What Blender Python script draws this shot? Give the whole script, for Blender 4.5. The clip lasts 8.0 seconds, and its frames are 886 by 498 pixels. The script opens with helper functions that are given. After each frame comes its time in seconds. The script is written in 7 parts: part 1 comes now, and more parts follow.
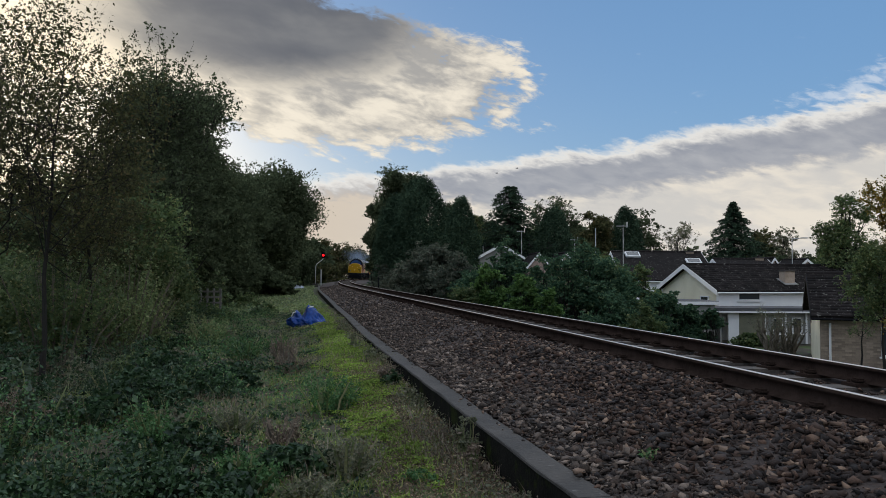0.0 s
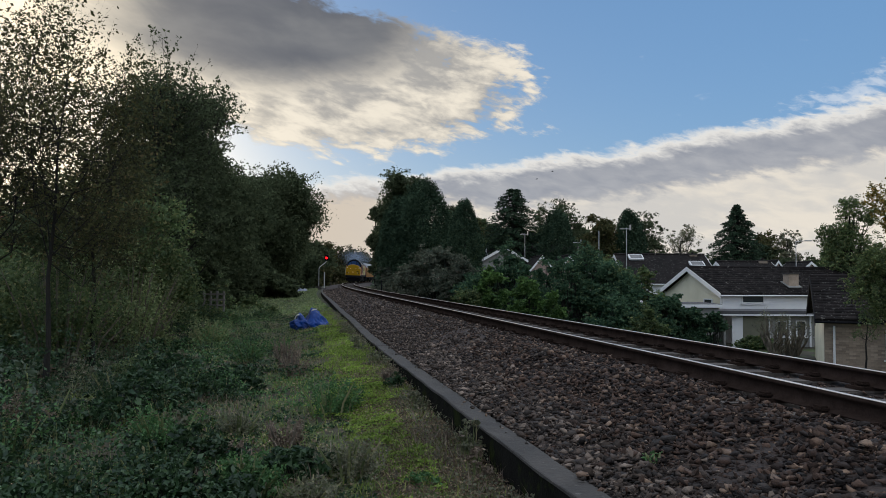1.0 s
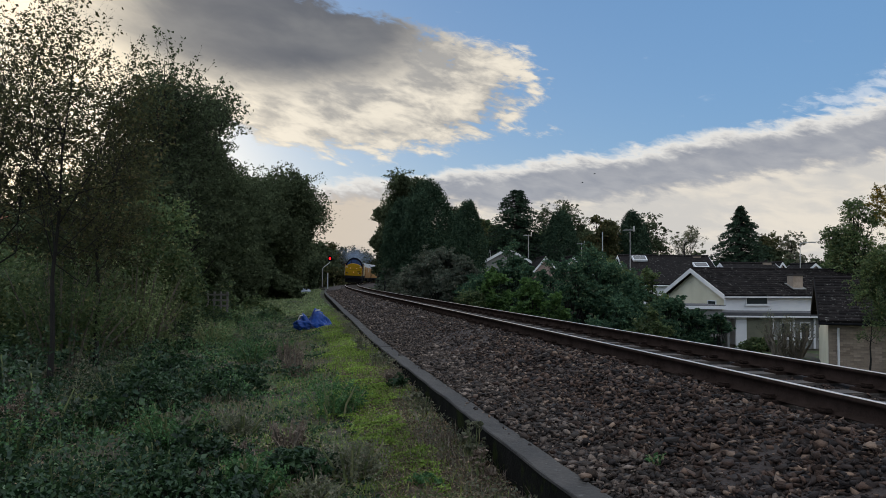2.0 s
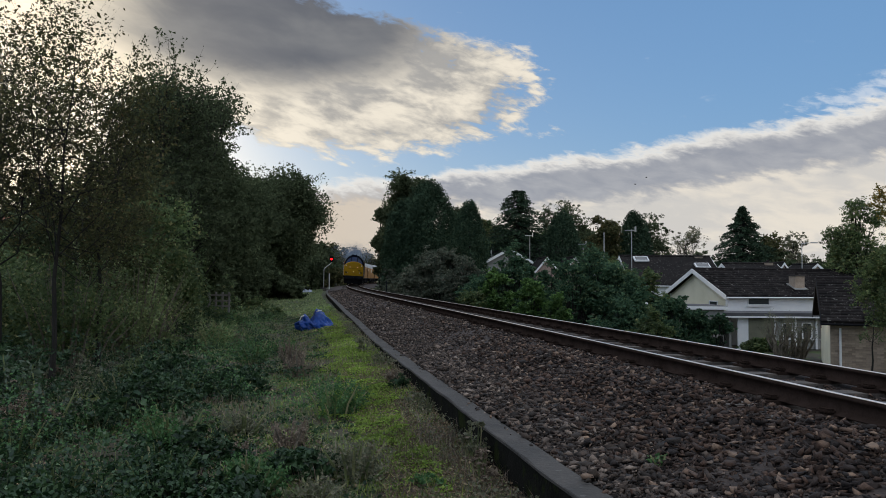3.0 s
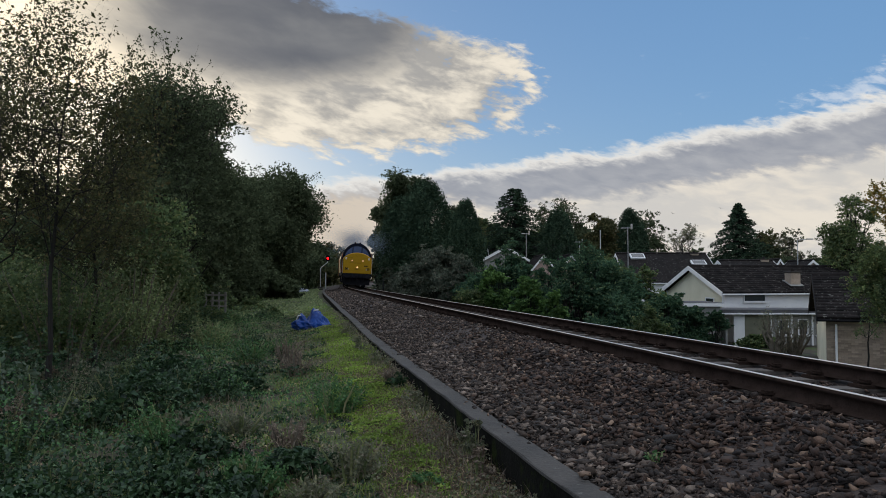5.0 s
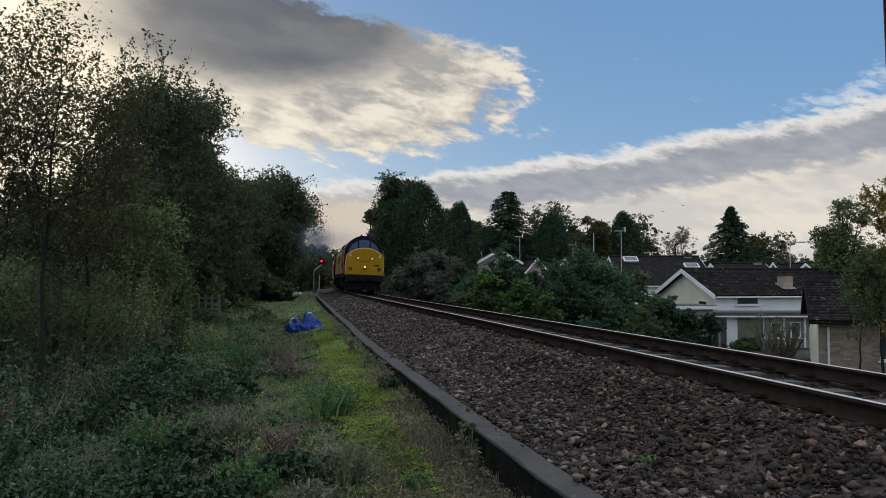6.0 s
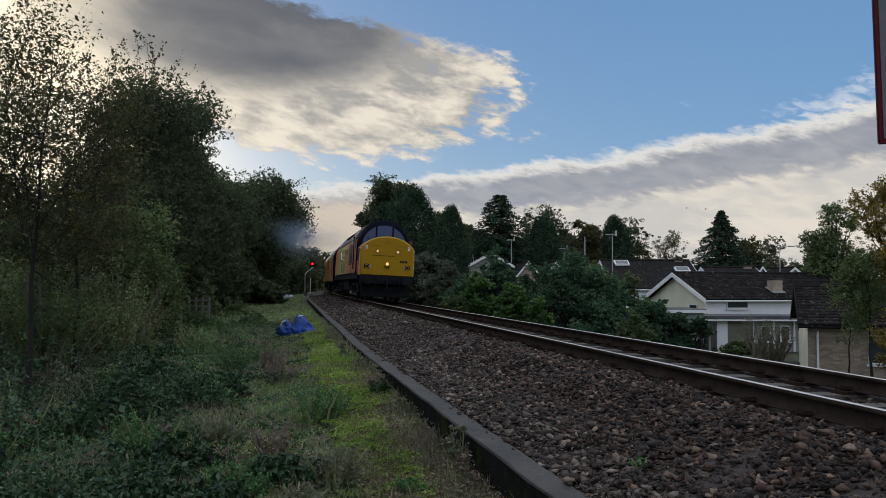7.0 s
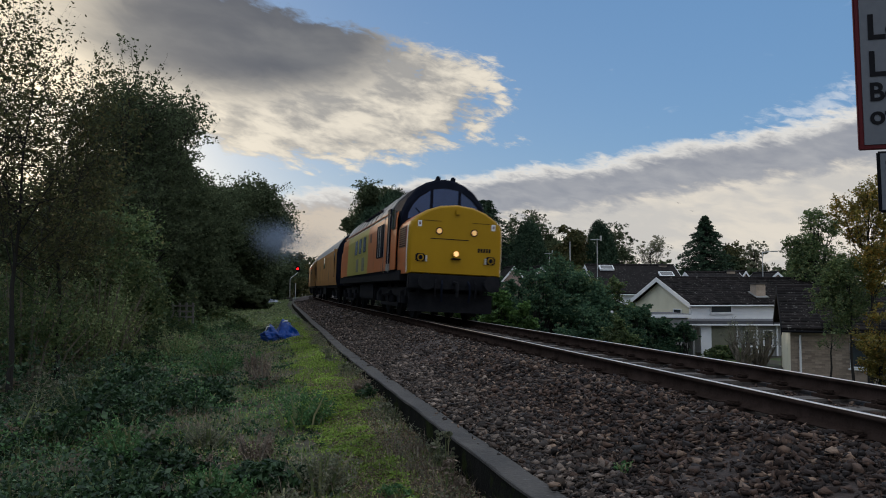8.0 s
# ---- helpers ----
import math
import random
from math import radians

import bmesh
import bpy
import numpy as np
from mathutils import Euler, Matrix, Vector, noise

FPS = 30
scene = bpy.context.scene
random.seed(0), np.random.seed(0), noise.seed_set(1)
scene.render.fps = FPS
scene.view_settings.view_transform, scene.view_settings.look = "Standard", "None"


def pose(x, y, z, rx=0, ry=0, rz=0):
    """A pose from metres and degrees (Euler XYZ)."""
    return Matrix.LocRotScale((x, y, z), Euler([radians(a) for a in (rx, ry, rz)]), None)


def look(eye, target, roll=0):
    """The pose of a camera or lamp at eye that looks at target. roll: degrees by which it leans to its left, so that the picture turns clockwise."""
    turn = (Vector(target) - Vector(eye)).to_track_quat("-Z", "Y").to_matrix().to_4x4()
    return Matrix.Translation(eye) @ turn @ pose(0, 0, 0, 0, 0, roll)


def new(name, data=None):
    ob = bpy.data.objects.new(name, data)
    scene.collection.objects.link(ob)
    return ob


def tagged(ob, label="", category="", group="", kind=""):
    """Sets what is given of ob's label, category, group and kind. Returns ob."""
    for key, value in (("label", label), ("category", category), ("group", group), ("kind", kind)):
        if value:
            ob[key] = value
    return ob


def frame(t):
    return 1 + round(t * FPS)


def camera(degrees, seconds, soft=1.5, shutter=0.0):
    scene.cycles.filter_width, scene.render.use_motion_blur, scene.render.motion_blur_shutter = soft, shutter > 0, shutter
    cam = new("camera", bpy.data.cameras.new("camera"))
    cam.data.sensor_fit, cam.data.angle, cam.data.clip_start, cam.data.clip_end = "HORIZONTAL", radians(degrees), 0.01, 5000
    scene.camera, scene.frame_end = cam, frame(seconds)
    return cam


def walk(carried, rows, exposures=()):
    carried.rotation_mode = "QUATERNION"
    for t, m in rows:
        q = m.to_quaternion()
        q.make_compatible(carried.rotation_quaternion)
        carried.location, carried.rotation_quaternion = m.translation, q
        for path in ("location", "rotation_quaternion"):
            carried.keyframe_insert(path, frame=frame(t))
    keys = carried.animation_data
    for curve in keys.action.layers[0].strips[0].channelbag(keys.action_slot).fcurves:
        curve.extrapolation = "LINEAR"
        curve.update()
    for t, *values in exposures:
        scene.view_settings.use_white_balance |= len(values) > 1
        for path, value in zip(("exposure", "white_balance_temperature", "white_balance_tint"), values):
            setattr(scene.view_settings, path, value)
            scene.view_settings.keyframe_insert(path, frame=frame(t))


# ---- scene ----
EYE = (0.0, 0.0, 0.833)
cam = camera(60.3, 8.0, soft=0.9, shutter=0.4)
walk(cam, [
    (0.0, pose(*EYE, 91.963, -0.262, -0.544)),
    (0.5, pose(*EYE, 92.044, -0.291, -0.464)),
    (1.0, pose(*EYE, 92.168, -0.280, -0.307)),
    (1.5, pose(*EYE, 92.219, -0.341, -0.156)),
    (3.0, pose(*EYE, 92.270, -0.383, 0.057)),
    (3.5, pose(*EYE, 92.292, -0.307, 0.055)),
    (4.0, pose(*EYE, 92.240, -0.237, -0.009)),
    (4.5, pose(*EYE, 92.123, -0.126, -0.070)),
    (6.0, pose(*EYE, 92.377, -0.056, -0.672)),
    (6.5, pose(*EYE, 92.493, -0.173, -1.018)),
    (7.0, pose(*EYE, 92.612, -0.200, -1.318)),
    (7.5, pose(*EYE, 92.743, -0.172, -1.624)),
    (8.0, pose(*EYE, 92.989, -0.150, -2.401)),
], [(0.0, 0.04), (4.5, 0.03), (6.5, 0.0), (8.0, -0.07)])

# ---- world, sun, exposure ----
SUN_AZ, SUN_EL = -29.0, 9.5          # degrees from +y, low behind the trees
SKY_GAIN = 0.10


def sky_world():
    w = bpy.data.worlds.new("evening_sky")
    scene.world = w
    w.use_nodes = True
    nt = w.node_tree
    nt.nodes.clear()

    def val(v, sock):
        if isinstance(v, (int, float)):
            sock.default_value = v
        else:
            nt.links.new(v, sock)

    def op(kind, a, b=0.0, c=0.0, clamp=False):
        n = nt.nodes.new("ShaderNodeMath")
        n.operation, n.use_clamp = kind, clamp
        for v, s in zip((a, b, c), n.inputs):
            val(v, s)
        return n.outputs[0]

    def add(a, b): return op("ADD", a, b)
    def sub(a, b): return op("SUBTRACT", a, b)
    def mul(a, b): return op("MULTIPLY", a, b)

    def step(x, lo, hi):
        n = nt.nodes.new("ShaderNodeMapRange")
        n.interpolation_type = "SMOOTHSTEP"
        val(x, n.inputs[0])
        n.inputs[1].default_value, n.inputs[2].default_value = lo, hi
        return n.outputs[0]

    def mix(fac, a, b):
        n = nt.nodes.new("ShaderNodeMix")
        n.data_type = "RGBA"
        val(fac, n.inputs[0])
        for v, s in ((a, n.inputs[6]), (b, n.inputs[7])):
            if isinstance(v, tuple):
                s.default_value = (*v, 1)
            else:
                nt.links.new(v, s)
        return n.outputs[2]

    co = nt.nodes.new("ShaderNodeTexCoord").outputs["Generated"]
    sep = nt.nodes.new("ShaderNodeSeparateXYZ")
    nt.links.new(co, sep.inputs[0])
    dx, dy, dz = sep.outputs
    az = mul(op("ARCTAN2", dx, dy), 57.2958)
    el = mul(op("ARCSINE", dz), 57.2958)

    def noise_at(sx, sy, scale, detail, rough, shift=0.0, warp=0.0):
        v = nt.nodes.new("ShaderNodeCombineXYZ")
        val(mul(az, sx), v.inputs[0])
        val(add(mul(el, sy), mul(az, shift)), v.inputs[1])
        n = nt.nodes.new("ShaderNodeTexNoise")
        n.inputs["Scale"].default_value, n.inputs["Detail"].default_value = scale, detail
        n.inputs["Roughness"].default_value = rough
        n.inputs["Distortion"].default_value = warp
        nt.links.new(v.outputs[0], n.inputs["Vector"])
        return sub(n.outputs["Fac"], 0.5)

    puff = noise_at(0.10, 0.22, 1.6, 7, 0.56, 0.03, 0.5)
    fine = noise_at(0.22, 0.60, 1.7, 5, 0.56, 0.10, 0.4)
    rag = noise_at(0.50, 1.20, 1.8, 5, 0.58, 0.25, 0.6)
    soft = noise_at(0.06, 0.20, 1.2, 4, 0.5, 0.02)

    sky = nt.nodes.new("ShaderNodeTexSky")
    sky.sky_type, sky.sun_disc = "NISHITA", False
    sky.sun_elevation, sky.sun_rotation = radians(SUN_EL), radians(SUN_AZ)
    sky.air_density, sky.dust_density, sky.ozone_density = 1.0, 0.6, 2.0
    base = sky.outputs[0]

    def ell(ca, ce, ra, re, tilt):
        c, s = math.cos(radians(tilt)), math.sin(radians(tilt))
        a, e = sub(az, ca), sub(el, ce)
        u = op("DIVIDE", add(mul(a, c), mul(e, s)), ra)
        v = op("DIVIDE", sub(mul(e, c), mul(a, s)), re)
        return sub(1.0, op("SQRT", add(mul(u, u), mul(v, v))))

    # high thin wisps all round
    wisp = mul(step(add(fine, soft), 0.22, 0.5), 0.3)
    col = mix(wisp, mix(0.45, base, mix(step(az, -8.0, 36.0), (1.3, 3.25, 7.0), (2.0, 4.5, 8.8))), (9.0, 9.2, 9.4))
    # thin torn streaks high over the bank
    torn = step(add(ell(29.5, 12.6, 7.5, 1.2, 16.0), add(mul(fine, 2.4), mul(rag, 2.4))), 0.2, 1.2)
    col = mix(mul(torn, 0.45), col, (8.6, 8.7, 8.8))
    # unseen broken bright cloud, overhead and east, front-lit, added to brighten the ground
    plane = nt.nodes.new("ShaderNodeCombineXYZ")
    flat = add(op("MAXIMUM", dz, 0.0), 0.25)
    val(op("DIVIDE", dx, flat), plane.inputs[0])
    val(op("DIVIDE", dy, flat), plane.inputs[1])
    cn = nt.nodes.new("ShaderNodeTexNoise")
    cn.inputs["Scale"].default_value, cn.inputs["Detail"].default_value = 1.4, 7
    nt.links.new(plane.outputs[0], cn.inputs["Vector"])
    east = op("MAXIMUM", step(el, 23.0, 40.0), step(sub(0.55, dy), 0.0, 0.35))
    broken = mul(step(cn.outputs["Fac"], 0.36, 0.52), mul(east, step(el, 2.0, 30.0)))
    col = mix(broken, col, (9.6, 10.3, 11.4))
    # the long bank that climbs to the right, pale haze under it
    az_c = op("MINIMUM", op("MAXIMUM", az, -60.0), 60.0)
    top = add(8.3, add(mul(az_c, 0.112), mul(mul(az_c, az_c), 0.00026)))
    under = add(sub(top, el), add(mul(puff, 1.5), add(mul(fine, 2.0), mul(rag, 1.1))))
    bank = step(under, -0.1, 0.8)
    lit = step(under, 0.5, 1.6)
    low = step(add(add(under, mul(step(mul(az, -1.0), -6.0, 6.0), 2.3)), add(mul(soft, 1.6), mul(fine, 1.0))), 3.0, 4.3)
    haze = mix(step(add(fine, mul(soft, 1.5)), -0.22, 0.25), (6.1, 5.9, 5.6), (7.8, 7.2, 6.3))
    haze = mix(step(mul(az, -1.0), -6.0, 9.0), haze, (6.3, 5.5, 4.6))
    bank_col = mix(low, mix(mul(lit, add(0.9, mul(fine, 0.6))), (8.0, 7.8, 7.4), (3.0, 3.2, 3.7)), haze)
    col = mix(bank, col, bank_col)
    # the large cloud over the sun
    big = add(ell(-13.4, 16.2, 22.6, 7.0, -7.0), add(mul(puff, 0.8), add(mul(fine, 0.55), mul(rag, 0.28))))
    edge = mul(sub(add(21.8, mul(add(az, 14.7), -0.215)), el), 0.16)
    big = op("MINIMUM", big, add(edge, add(mul(puff, 0.35), add(mul(fine, 0.4), mul(rag, 0.25)))))
    core = add(ell(-13.0, 18.0, 15.5, 5.0, 1.0), add(mul(puff, 0.7), mul(fine, 0.25)))
    dens = step(big, 0.03, 0.20)
    grey = step(core, -0.05, 0.55)
    pale = mix(step(add(mul(fine, 0.8), add(mul(puff, 1.2), mul(rag, 0.25))), -0.22, 0.22), (3.9, 3.8, 3.65), (8.5, 7.8, 6.6))
    col = mix(dens, col, mix(grey, pale, mix(step(add(mul(soft, 1.2), mul(puff, 0.6)), -0.2, 0.3), (1.32, 1.42, 1.66), (2.2, 2.25, 2.36))))
    # brightness of the veil round the sun
    sd = [math.sin(radians(SUN_AZ)) * math.cos(radians(SUN_EL)), math.cos(radians(SUN_AZ)) * math.cos(radians(SUN_EL)), math.sin(radians(SUN_EL))]
    dot = add(add(mul(dx, sd[0]), mul(dy, sd[1])), mul(dz, sd[2]))
    glow = mul(op("POWER", op("MAXIMUM", dot, 0.0), 60.0), sub(1.0, mul(grey, 0.8)))
    col = mix(mul(glow, 0.6), col, (22.0, 18.5, 13.0))
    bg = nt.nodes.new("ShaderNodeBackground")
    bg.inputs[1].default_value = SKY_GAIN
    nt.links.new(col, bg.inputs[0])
    out = nt.nodes.new("ShaderNodeOutputWorld")
    nt.links.new(bg.outputs[0], out.inputs[0])


sky_world()
lamp = bpy.data.lights.new("sun", "SUN")
lamp.energy, lamp.angle, lamp.color = 0.9, radians(4.0), (1.0, 0.80, 0.58)
sun = new("sun", lamp)
_a, _e = radians(SUN_AZ), radians(SUN_EL)
sun.matrix_world = look((60 * math.sin(_a) * math.cos(_e), 60 * math.cos(_a) * math.cos(_e), 60 * math.sin(_e)), (0, 0, 0))
scene.view_settings.exposure = 0.0


# ---- materials ----
def material(name, a, b, scale=4.0, rough=0.7, metal=0.0, bump=0.2, fine=40.0, island=0.0, each=0.0, spot=None, spot_at=0.62, spot_scale=1.2, coat=0.0, spec=0.5):
    """Two tones mixed by noise at two sizes, with relief; island / each: lightness that varies from piece to piece."""
    m = bpy.data.materials.new(name)
    m.use_nodes = True
    nt = m.node_tree
    p = nt.nodes["Principled BSDF"]
    co = nt.nodes.new("ShaderNodeTexCoord").outputs["Object"]

    def tex(s, d):
        n = nt.nodes.new("ShaderNodeTexNoise")
        n.inputs["Scale"].default_value, n.inputs["Detail"].default_value, n.inputs["Roughness"].default_value = s, d, 0.6
        nt.links.new(co, n.inputs["Vector"])
        return n.outputs["Fac"]

    def ramp(v, lo, hi):
        n = nt.nodes.new("ShaderNodeMapRange")
        nt.links.new(v, n.inputs[0])
        n.inputs[1].default_value, n.inputs[2].default_value = lo, hi
        return n.outputs[0]

    def mixc(f, x, y, kind="MIX"):
        n = nt.nodes.new("ShaderNodeMix")
        n.data_type, n.blend_type = "RGBA", kind
        for v, s in ((f, n.inputs[0]), (x, n.inputs[6]), (y, n.inputs[7])):
            if isinstance(v, tuple):
                s.default_value = (*v, 1)
            elif isinstance(v, (int, float)):
                s.default_value = v
            else:
                nt.links.new(v, s)
        return n.outputs[2]

    big, small = tex(scale, 5), tex(fine, 3)
    add = nt.nodes.new("ShaderNodeMath")
    add.operation = "MULTIPLY_ADD"
    nt.links.new(small, add.inputs[0])
    add.inputs[1].default_value = 0.45
    nt.links.new(big, add.inputs[2])
    col = mixc(ramp(add.outputs[0], 0.5, 0.95), a, b)
    if spot:
        col = mixc(ramp(tex(spot_scale, 6), spot_at, spot_at + 0.08), col, spot)
    for amount, node, sock in ((island, "ShaderNodeNewGeometry", "Random Per Island"), (each, "ShaderNodeObjectInfo", "Random")):
        if amount:
            g = nt.nodes.new(node).outputs[sock]
            mr = nt.nodes.new("ShaderNodeMapRange")
            nt.links.new(g, mr.inputs[0])
            mr.inputs[3].default_value, mr.inputs[4].default_value = 1 - amount, 1 + amount
            n = nt.nodes.new("ShaderNodeVectorMath")
            n.operation = "SCALE"
            nt.links.new(col, n.inputs[0])
            nt.links.new(mr.outputs[0], n.inputs["Scale"])
            col = n.outputs[0]
    nt.links.new(col, p.inputs["Base Color"])
    rr = nt.nodes.new("ShaderNodeMapRange")
    nt.links.new(big, rr.inputs[0])
    rr.inputs[3].default_value, rr.inputs[4].default_value = max(rough - 0.12, 0.03), min(rough + 0.12, 1)
    nt.links.new(rr.outputs[0], p.inputs["Roughness"])
    p.inputs["Metallic"].default_value = metal
    p.inputs["Coat Weight"].default_value = coat
    p.inputs["Specular IOR Level"].default_value = spec
    if bump:
        bn = nt.nodes.new("ShaderNodeBump")
        bn.inputs["Strength"].default_value, bn.inputs["Distance"].default_value = bump, 0.02
        nt.links.new(add.outputs[0], bn.inputs["Height"])
        nt.links.new(bn.outputs[0], p.inputs["Normal"])
    return m


def foliage(name, a, b, c=None, through_light=0.35, gloss=0.06):
    """Leaves: tone varies leaf by leaf; light passes through them."""
    m = bpy.data.materials.new(name)
    m.use_nodes = True
    nt = m.node_tree
    nt.nodes.clear()
    g = nt.nodes.new("ShaderNodeNewGeometry").outputs["Random Per Island"]
    cr = nt.nodes.new("ShaderNodeValToRGB")
    cr.color_ramp.elements[0].color, cr.color_ramp.elements[1].color = (*a, 1), (*b, 1)
    if c:
        e = cr.color_ramp.elements.new(0.85)
        e.color = (*b, 1)
        cr.color_ramp.elements[2].color = (*c, 1)
    nt.links.new(g, cr.inputs[0])
    co = nt.nodes.new("ShaderNodeTexCoord").outputs["Object"]
    n = nt.nodes.new("ShaderNodeTexNoise")
    n.inputs["Scale"].default_value = 0.8
    nt.links.new(co, n.inputs["Vector"])
    mr = nt.nodes.new("ShaderNodeMapRange")
    nt.links.new(n.outputs["Fac"], mr.inputs[0])
    mr.inputs[1].default_value, mr.inputs[2].default_value, mr.inputs[3].default_value, mr.inputs[4].default_value = 0.3, 0.7, 0.65, 1.4
    sc = nt.nodes.new("ShaderNodeVectorMath")
    sc.operation = "SCALE"
    nt.links.new(cr.outputs[0], sc.inputs[0])
    nt.links.new(mr.outputs[0], sc.inputs["Scale"])
    d, t, gl = (nt.nodes.new("ShaderNodeBsdf" + k) for k in ("Diffuse", "Translucent", "Glossy"))
    for s in (d, t):
        nt.links.new(sc.outputs[0], s.inputs[0])
    gl.inputs["Roughness"].default_value = 0.42
    gl.inputs[0].default_value = (0.6, 0.65, 0.7, 1)
    m1, m2 = nt.nodes.new("ShaderNodeMixShader"), nt.nodes.new("ShaderNodeMixShader")
    m1.inputs[0].default_value = through_light
    nt.links.new(d.outputs[0], m1.inputs[1])
    nt.links.new(t.outputs[0], m1.inputs[2])
    m2.inputs[0].default_value = gloss * 0.4
    nt.links.new(m1.outputs[0], m2.inputs[1])
    nt.links.new(gl.outputs[0], m2.inputs[2])
    o = nt.nodes.new("ShaderNodeOutputMaterial")
    nt.links.new(m2.outputs[0], o.inputs[0])
    return m


def stony(name, tones):
    """Crushed stone: each piece has its own tone, dusty above, with fine relief."""
    m = material(name, (0.5, 0.5, 0.5), (1.0, 0.98, 0.96), 14.0, 0.85, bump=0.6, fine=70)
    nt = m.node_tree
    p = nt.nodes["Principled BSDF"]
    old = p.inputs["Base Color"].links[0].from_socket
    cr = nt.nodes.new("ShaderNodeValToRGB")
    while len(cr.color_ramp.elements) < len(tones):
        cr.color_ramp.elements.new(0.5)
    for e, (x, c) in zip(cr.color_ramp.elements, tones):
        e.position, e.color = x, (*c, 1)
    nt.links.new(nt.nodes.new("ShaderNodeNewGeometry").outputs["Random Per Island"], cr.inputs[0])
    mx = nt.nodes.new("ShaderNodeMix")
    mx.data_type, mx.blend_type = "RGBA", "MULTIPLY"
    mx.inputs[0].default_value = 1.0
    nt.links.new(cr.outputs[0], mx.inputs[6])
    nt.links.new(old, mx.inputs[7])
    nt.links.new(mx.outputs[2], p.inputs["Base Color"])
    return m


def glowing(name, colour, strength):
    m = bpy.data.materials.new(name)
    m.use_nodes = True
    p = m.node_tree.nodes["Principled BSDF"]
    p.inputs["Base Color"].default_value = (*colour, 1)
    p.inputs["Emission Color"].default_value = (*colour, 1)
    p.inputs["Emission Strength"].default_value = strength
    return m


def glassy(name, colour, rough=0.05):
    """Dark window glass: a glossy face over a dim room."""
    m = bpy.data.materials.new(name)
    m.use_nodes = True
    p = m.node_tree.nodes["Principled BSDF"]
    p.inputs["Base Color"].default_value = (*colour, 1)
    p.inputs["Roughness"].default_value = rough
    p.inputs["Specular IOR Level"].default_value = 0.6
    p.inputs["Coat Weight"].default_value = 0.3
    p.inputs["Coat Roughness"].default_value = 0.03
    return m


M_STONE = stony("ballast_stone", ((0.0, (0.009, 0.005, 0.004)), (0.4, (0.033, 0.018, 0.012)), (0.68, (0.076, 0.040, 0.025)), (0.88, (0.133, 0.077, 0.052)), (1.0, (0.336, 0.229, 0.160))))
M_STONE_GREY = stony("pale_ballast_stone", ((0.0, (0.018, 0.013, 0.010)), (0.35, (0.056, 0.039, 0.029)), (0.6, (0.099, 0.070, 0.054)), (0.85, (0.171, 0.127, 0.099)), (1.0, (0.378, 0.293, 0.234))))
M_STONE_BED = material("ballast_bed", (0.015, 0.010, 0.008), (0.067, 0.046, 0.037), 9.0, 0.9, bump=1.0, fine=30)
M_CONCRETE = material("old_concrete", (0.033, 0.030, 0.027), (0.083, 0.074, 0.066), 2.2, 0.9, bump=0.9, fine=30, spot=(0.159, 0.152, 0.138), spot_at=0.65, spot_scale=11.0)
# near-black base puts the wall's shade into the colour; green spots are moss
M_WALL_SHADED = material("shaded_mossy_concrete", (0.006, 0.006, 0.005), (0.018, 0.017, 0.015), 3.0, 0.95, bump=0.6, fine=40, spot=(0.021, 0.028, 0.008), spot_at=0.55, spot_scale=4.0, spec=0.05)
M_SLEEPER = material("timber_sleeper", (0.05, 0.042, 0.036), (0.13, 0.11, 0.095), 6.0, 0.9, bump=0.6, fine=50)
M_RUST = material("rusty_steel", (0.022, 0.015, 0.012), (0.052, 0.036, 0.030), 5.0, 0.85, bump=0.3, fine=50, spec=0.0)
M_TWIG = material("pale_twig", (0.10, 0.085, 0.065), (0.20, 0.17, 0.13), 5.0, 0.9, bump=0.2)
M_RAILTOP = material("polished_steel", (0.88, 0.75, 0.65), (0.95, 0.83, 0.73), 1.5, 0.32, 1.0, bump=0.03, fine=120)
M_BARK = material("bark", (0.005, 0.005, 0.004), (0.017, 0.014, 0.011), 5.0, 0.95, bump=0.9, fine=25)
M_LEAF_OAK = foliage("leaf_oak", (0.043, 0.050, 0.024), (0.105, 0.108, 0.046), (0.15, 0.115, 0.055), 0.4, 0.02)
M_LEAF_WOOD = foliage("leaf_hazel", (0.057, 0.093, 0.041), (0.147, 0.200, 0.077), (0.284, 0.266, 0.114), 0.4)
M_LEAF_DARK = foliage("leaf_dark", (0.045, 0.061, 0.033), (0.111, 0.137, 0.076), None, 0.35, 0.0)
M_LEAF_AUTUMN = foliage("leaf_autumn", (0.10, 0.105, 0.026), (0.25, 0.185, 0.038), (0.40, 0.20, 0.030), 0.4)
M_LEAF_WILLOW = foliage("leaf_willow", (0.124, 0.177, 0.076), (0.264, 0.320, 0.144), (0.364, 0.354, 0.183), 0.4)
M_LEAF_IVY = foliage("leaf_ivy", (0.040, 0.094, 0.029), (0.165, 0.281, 0.078), None, 0.3)
M_LEAF_BRAMBLE = foliage("leaf_bramble", (0.012, 0.032, 0.012), (0.044, 0.087, 0.033), (0.102, 0.153, 0.080), 0.25, 0.10)
M_LEAF_PALE = foliage("leaf_pale", (0.046, 0.071, 0.038), (0.109, 0.139, 0.084), None, 0.25, 0.12)
M_LEAF_NETTLE = foliage("leaf_nettle", (0.047, 0.115, 0.041), (0.113, 0.220, 0.077), None, 0.3)
M_LEAF_FIR = foliage("leaf_fir", (0.029, 0.053, 0.035), (0.065, 0.099, 0.059), None, 0.1, 0.0)
M_LEAF_SCRUB = foliage("leaf_scrub", (0.116, 0.128, 0.081), (0.215, 0.215, 0.135), (0.267, 0.215, 0.170))
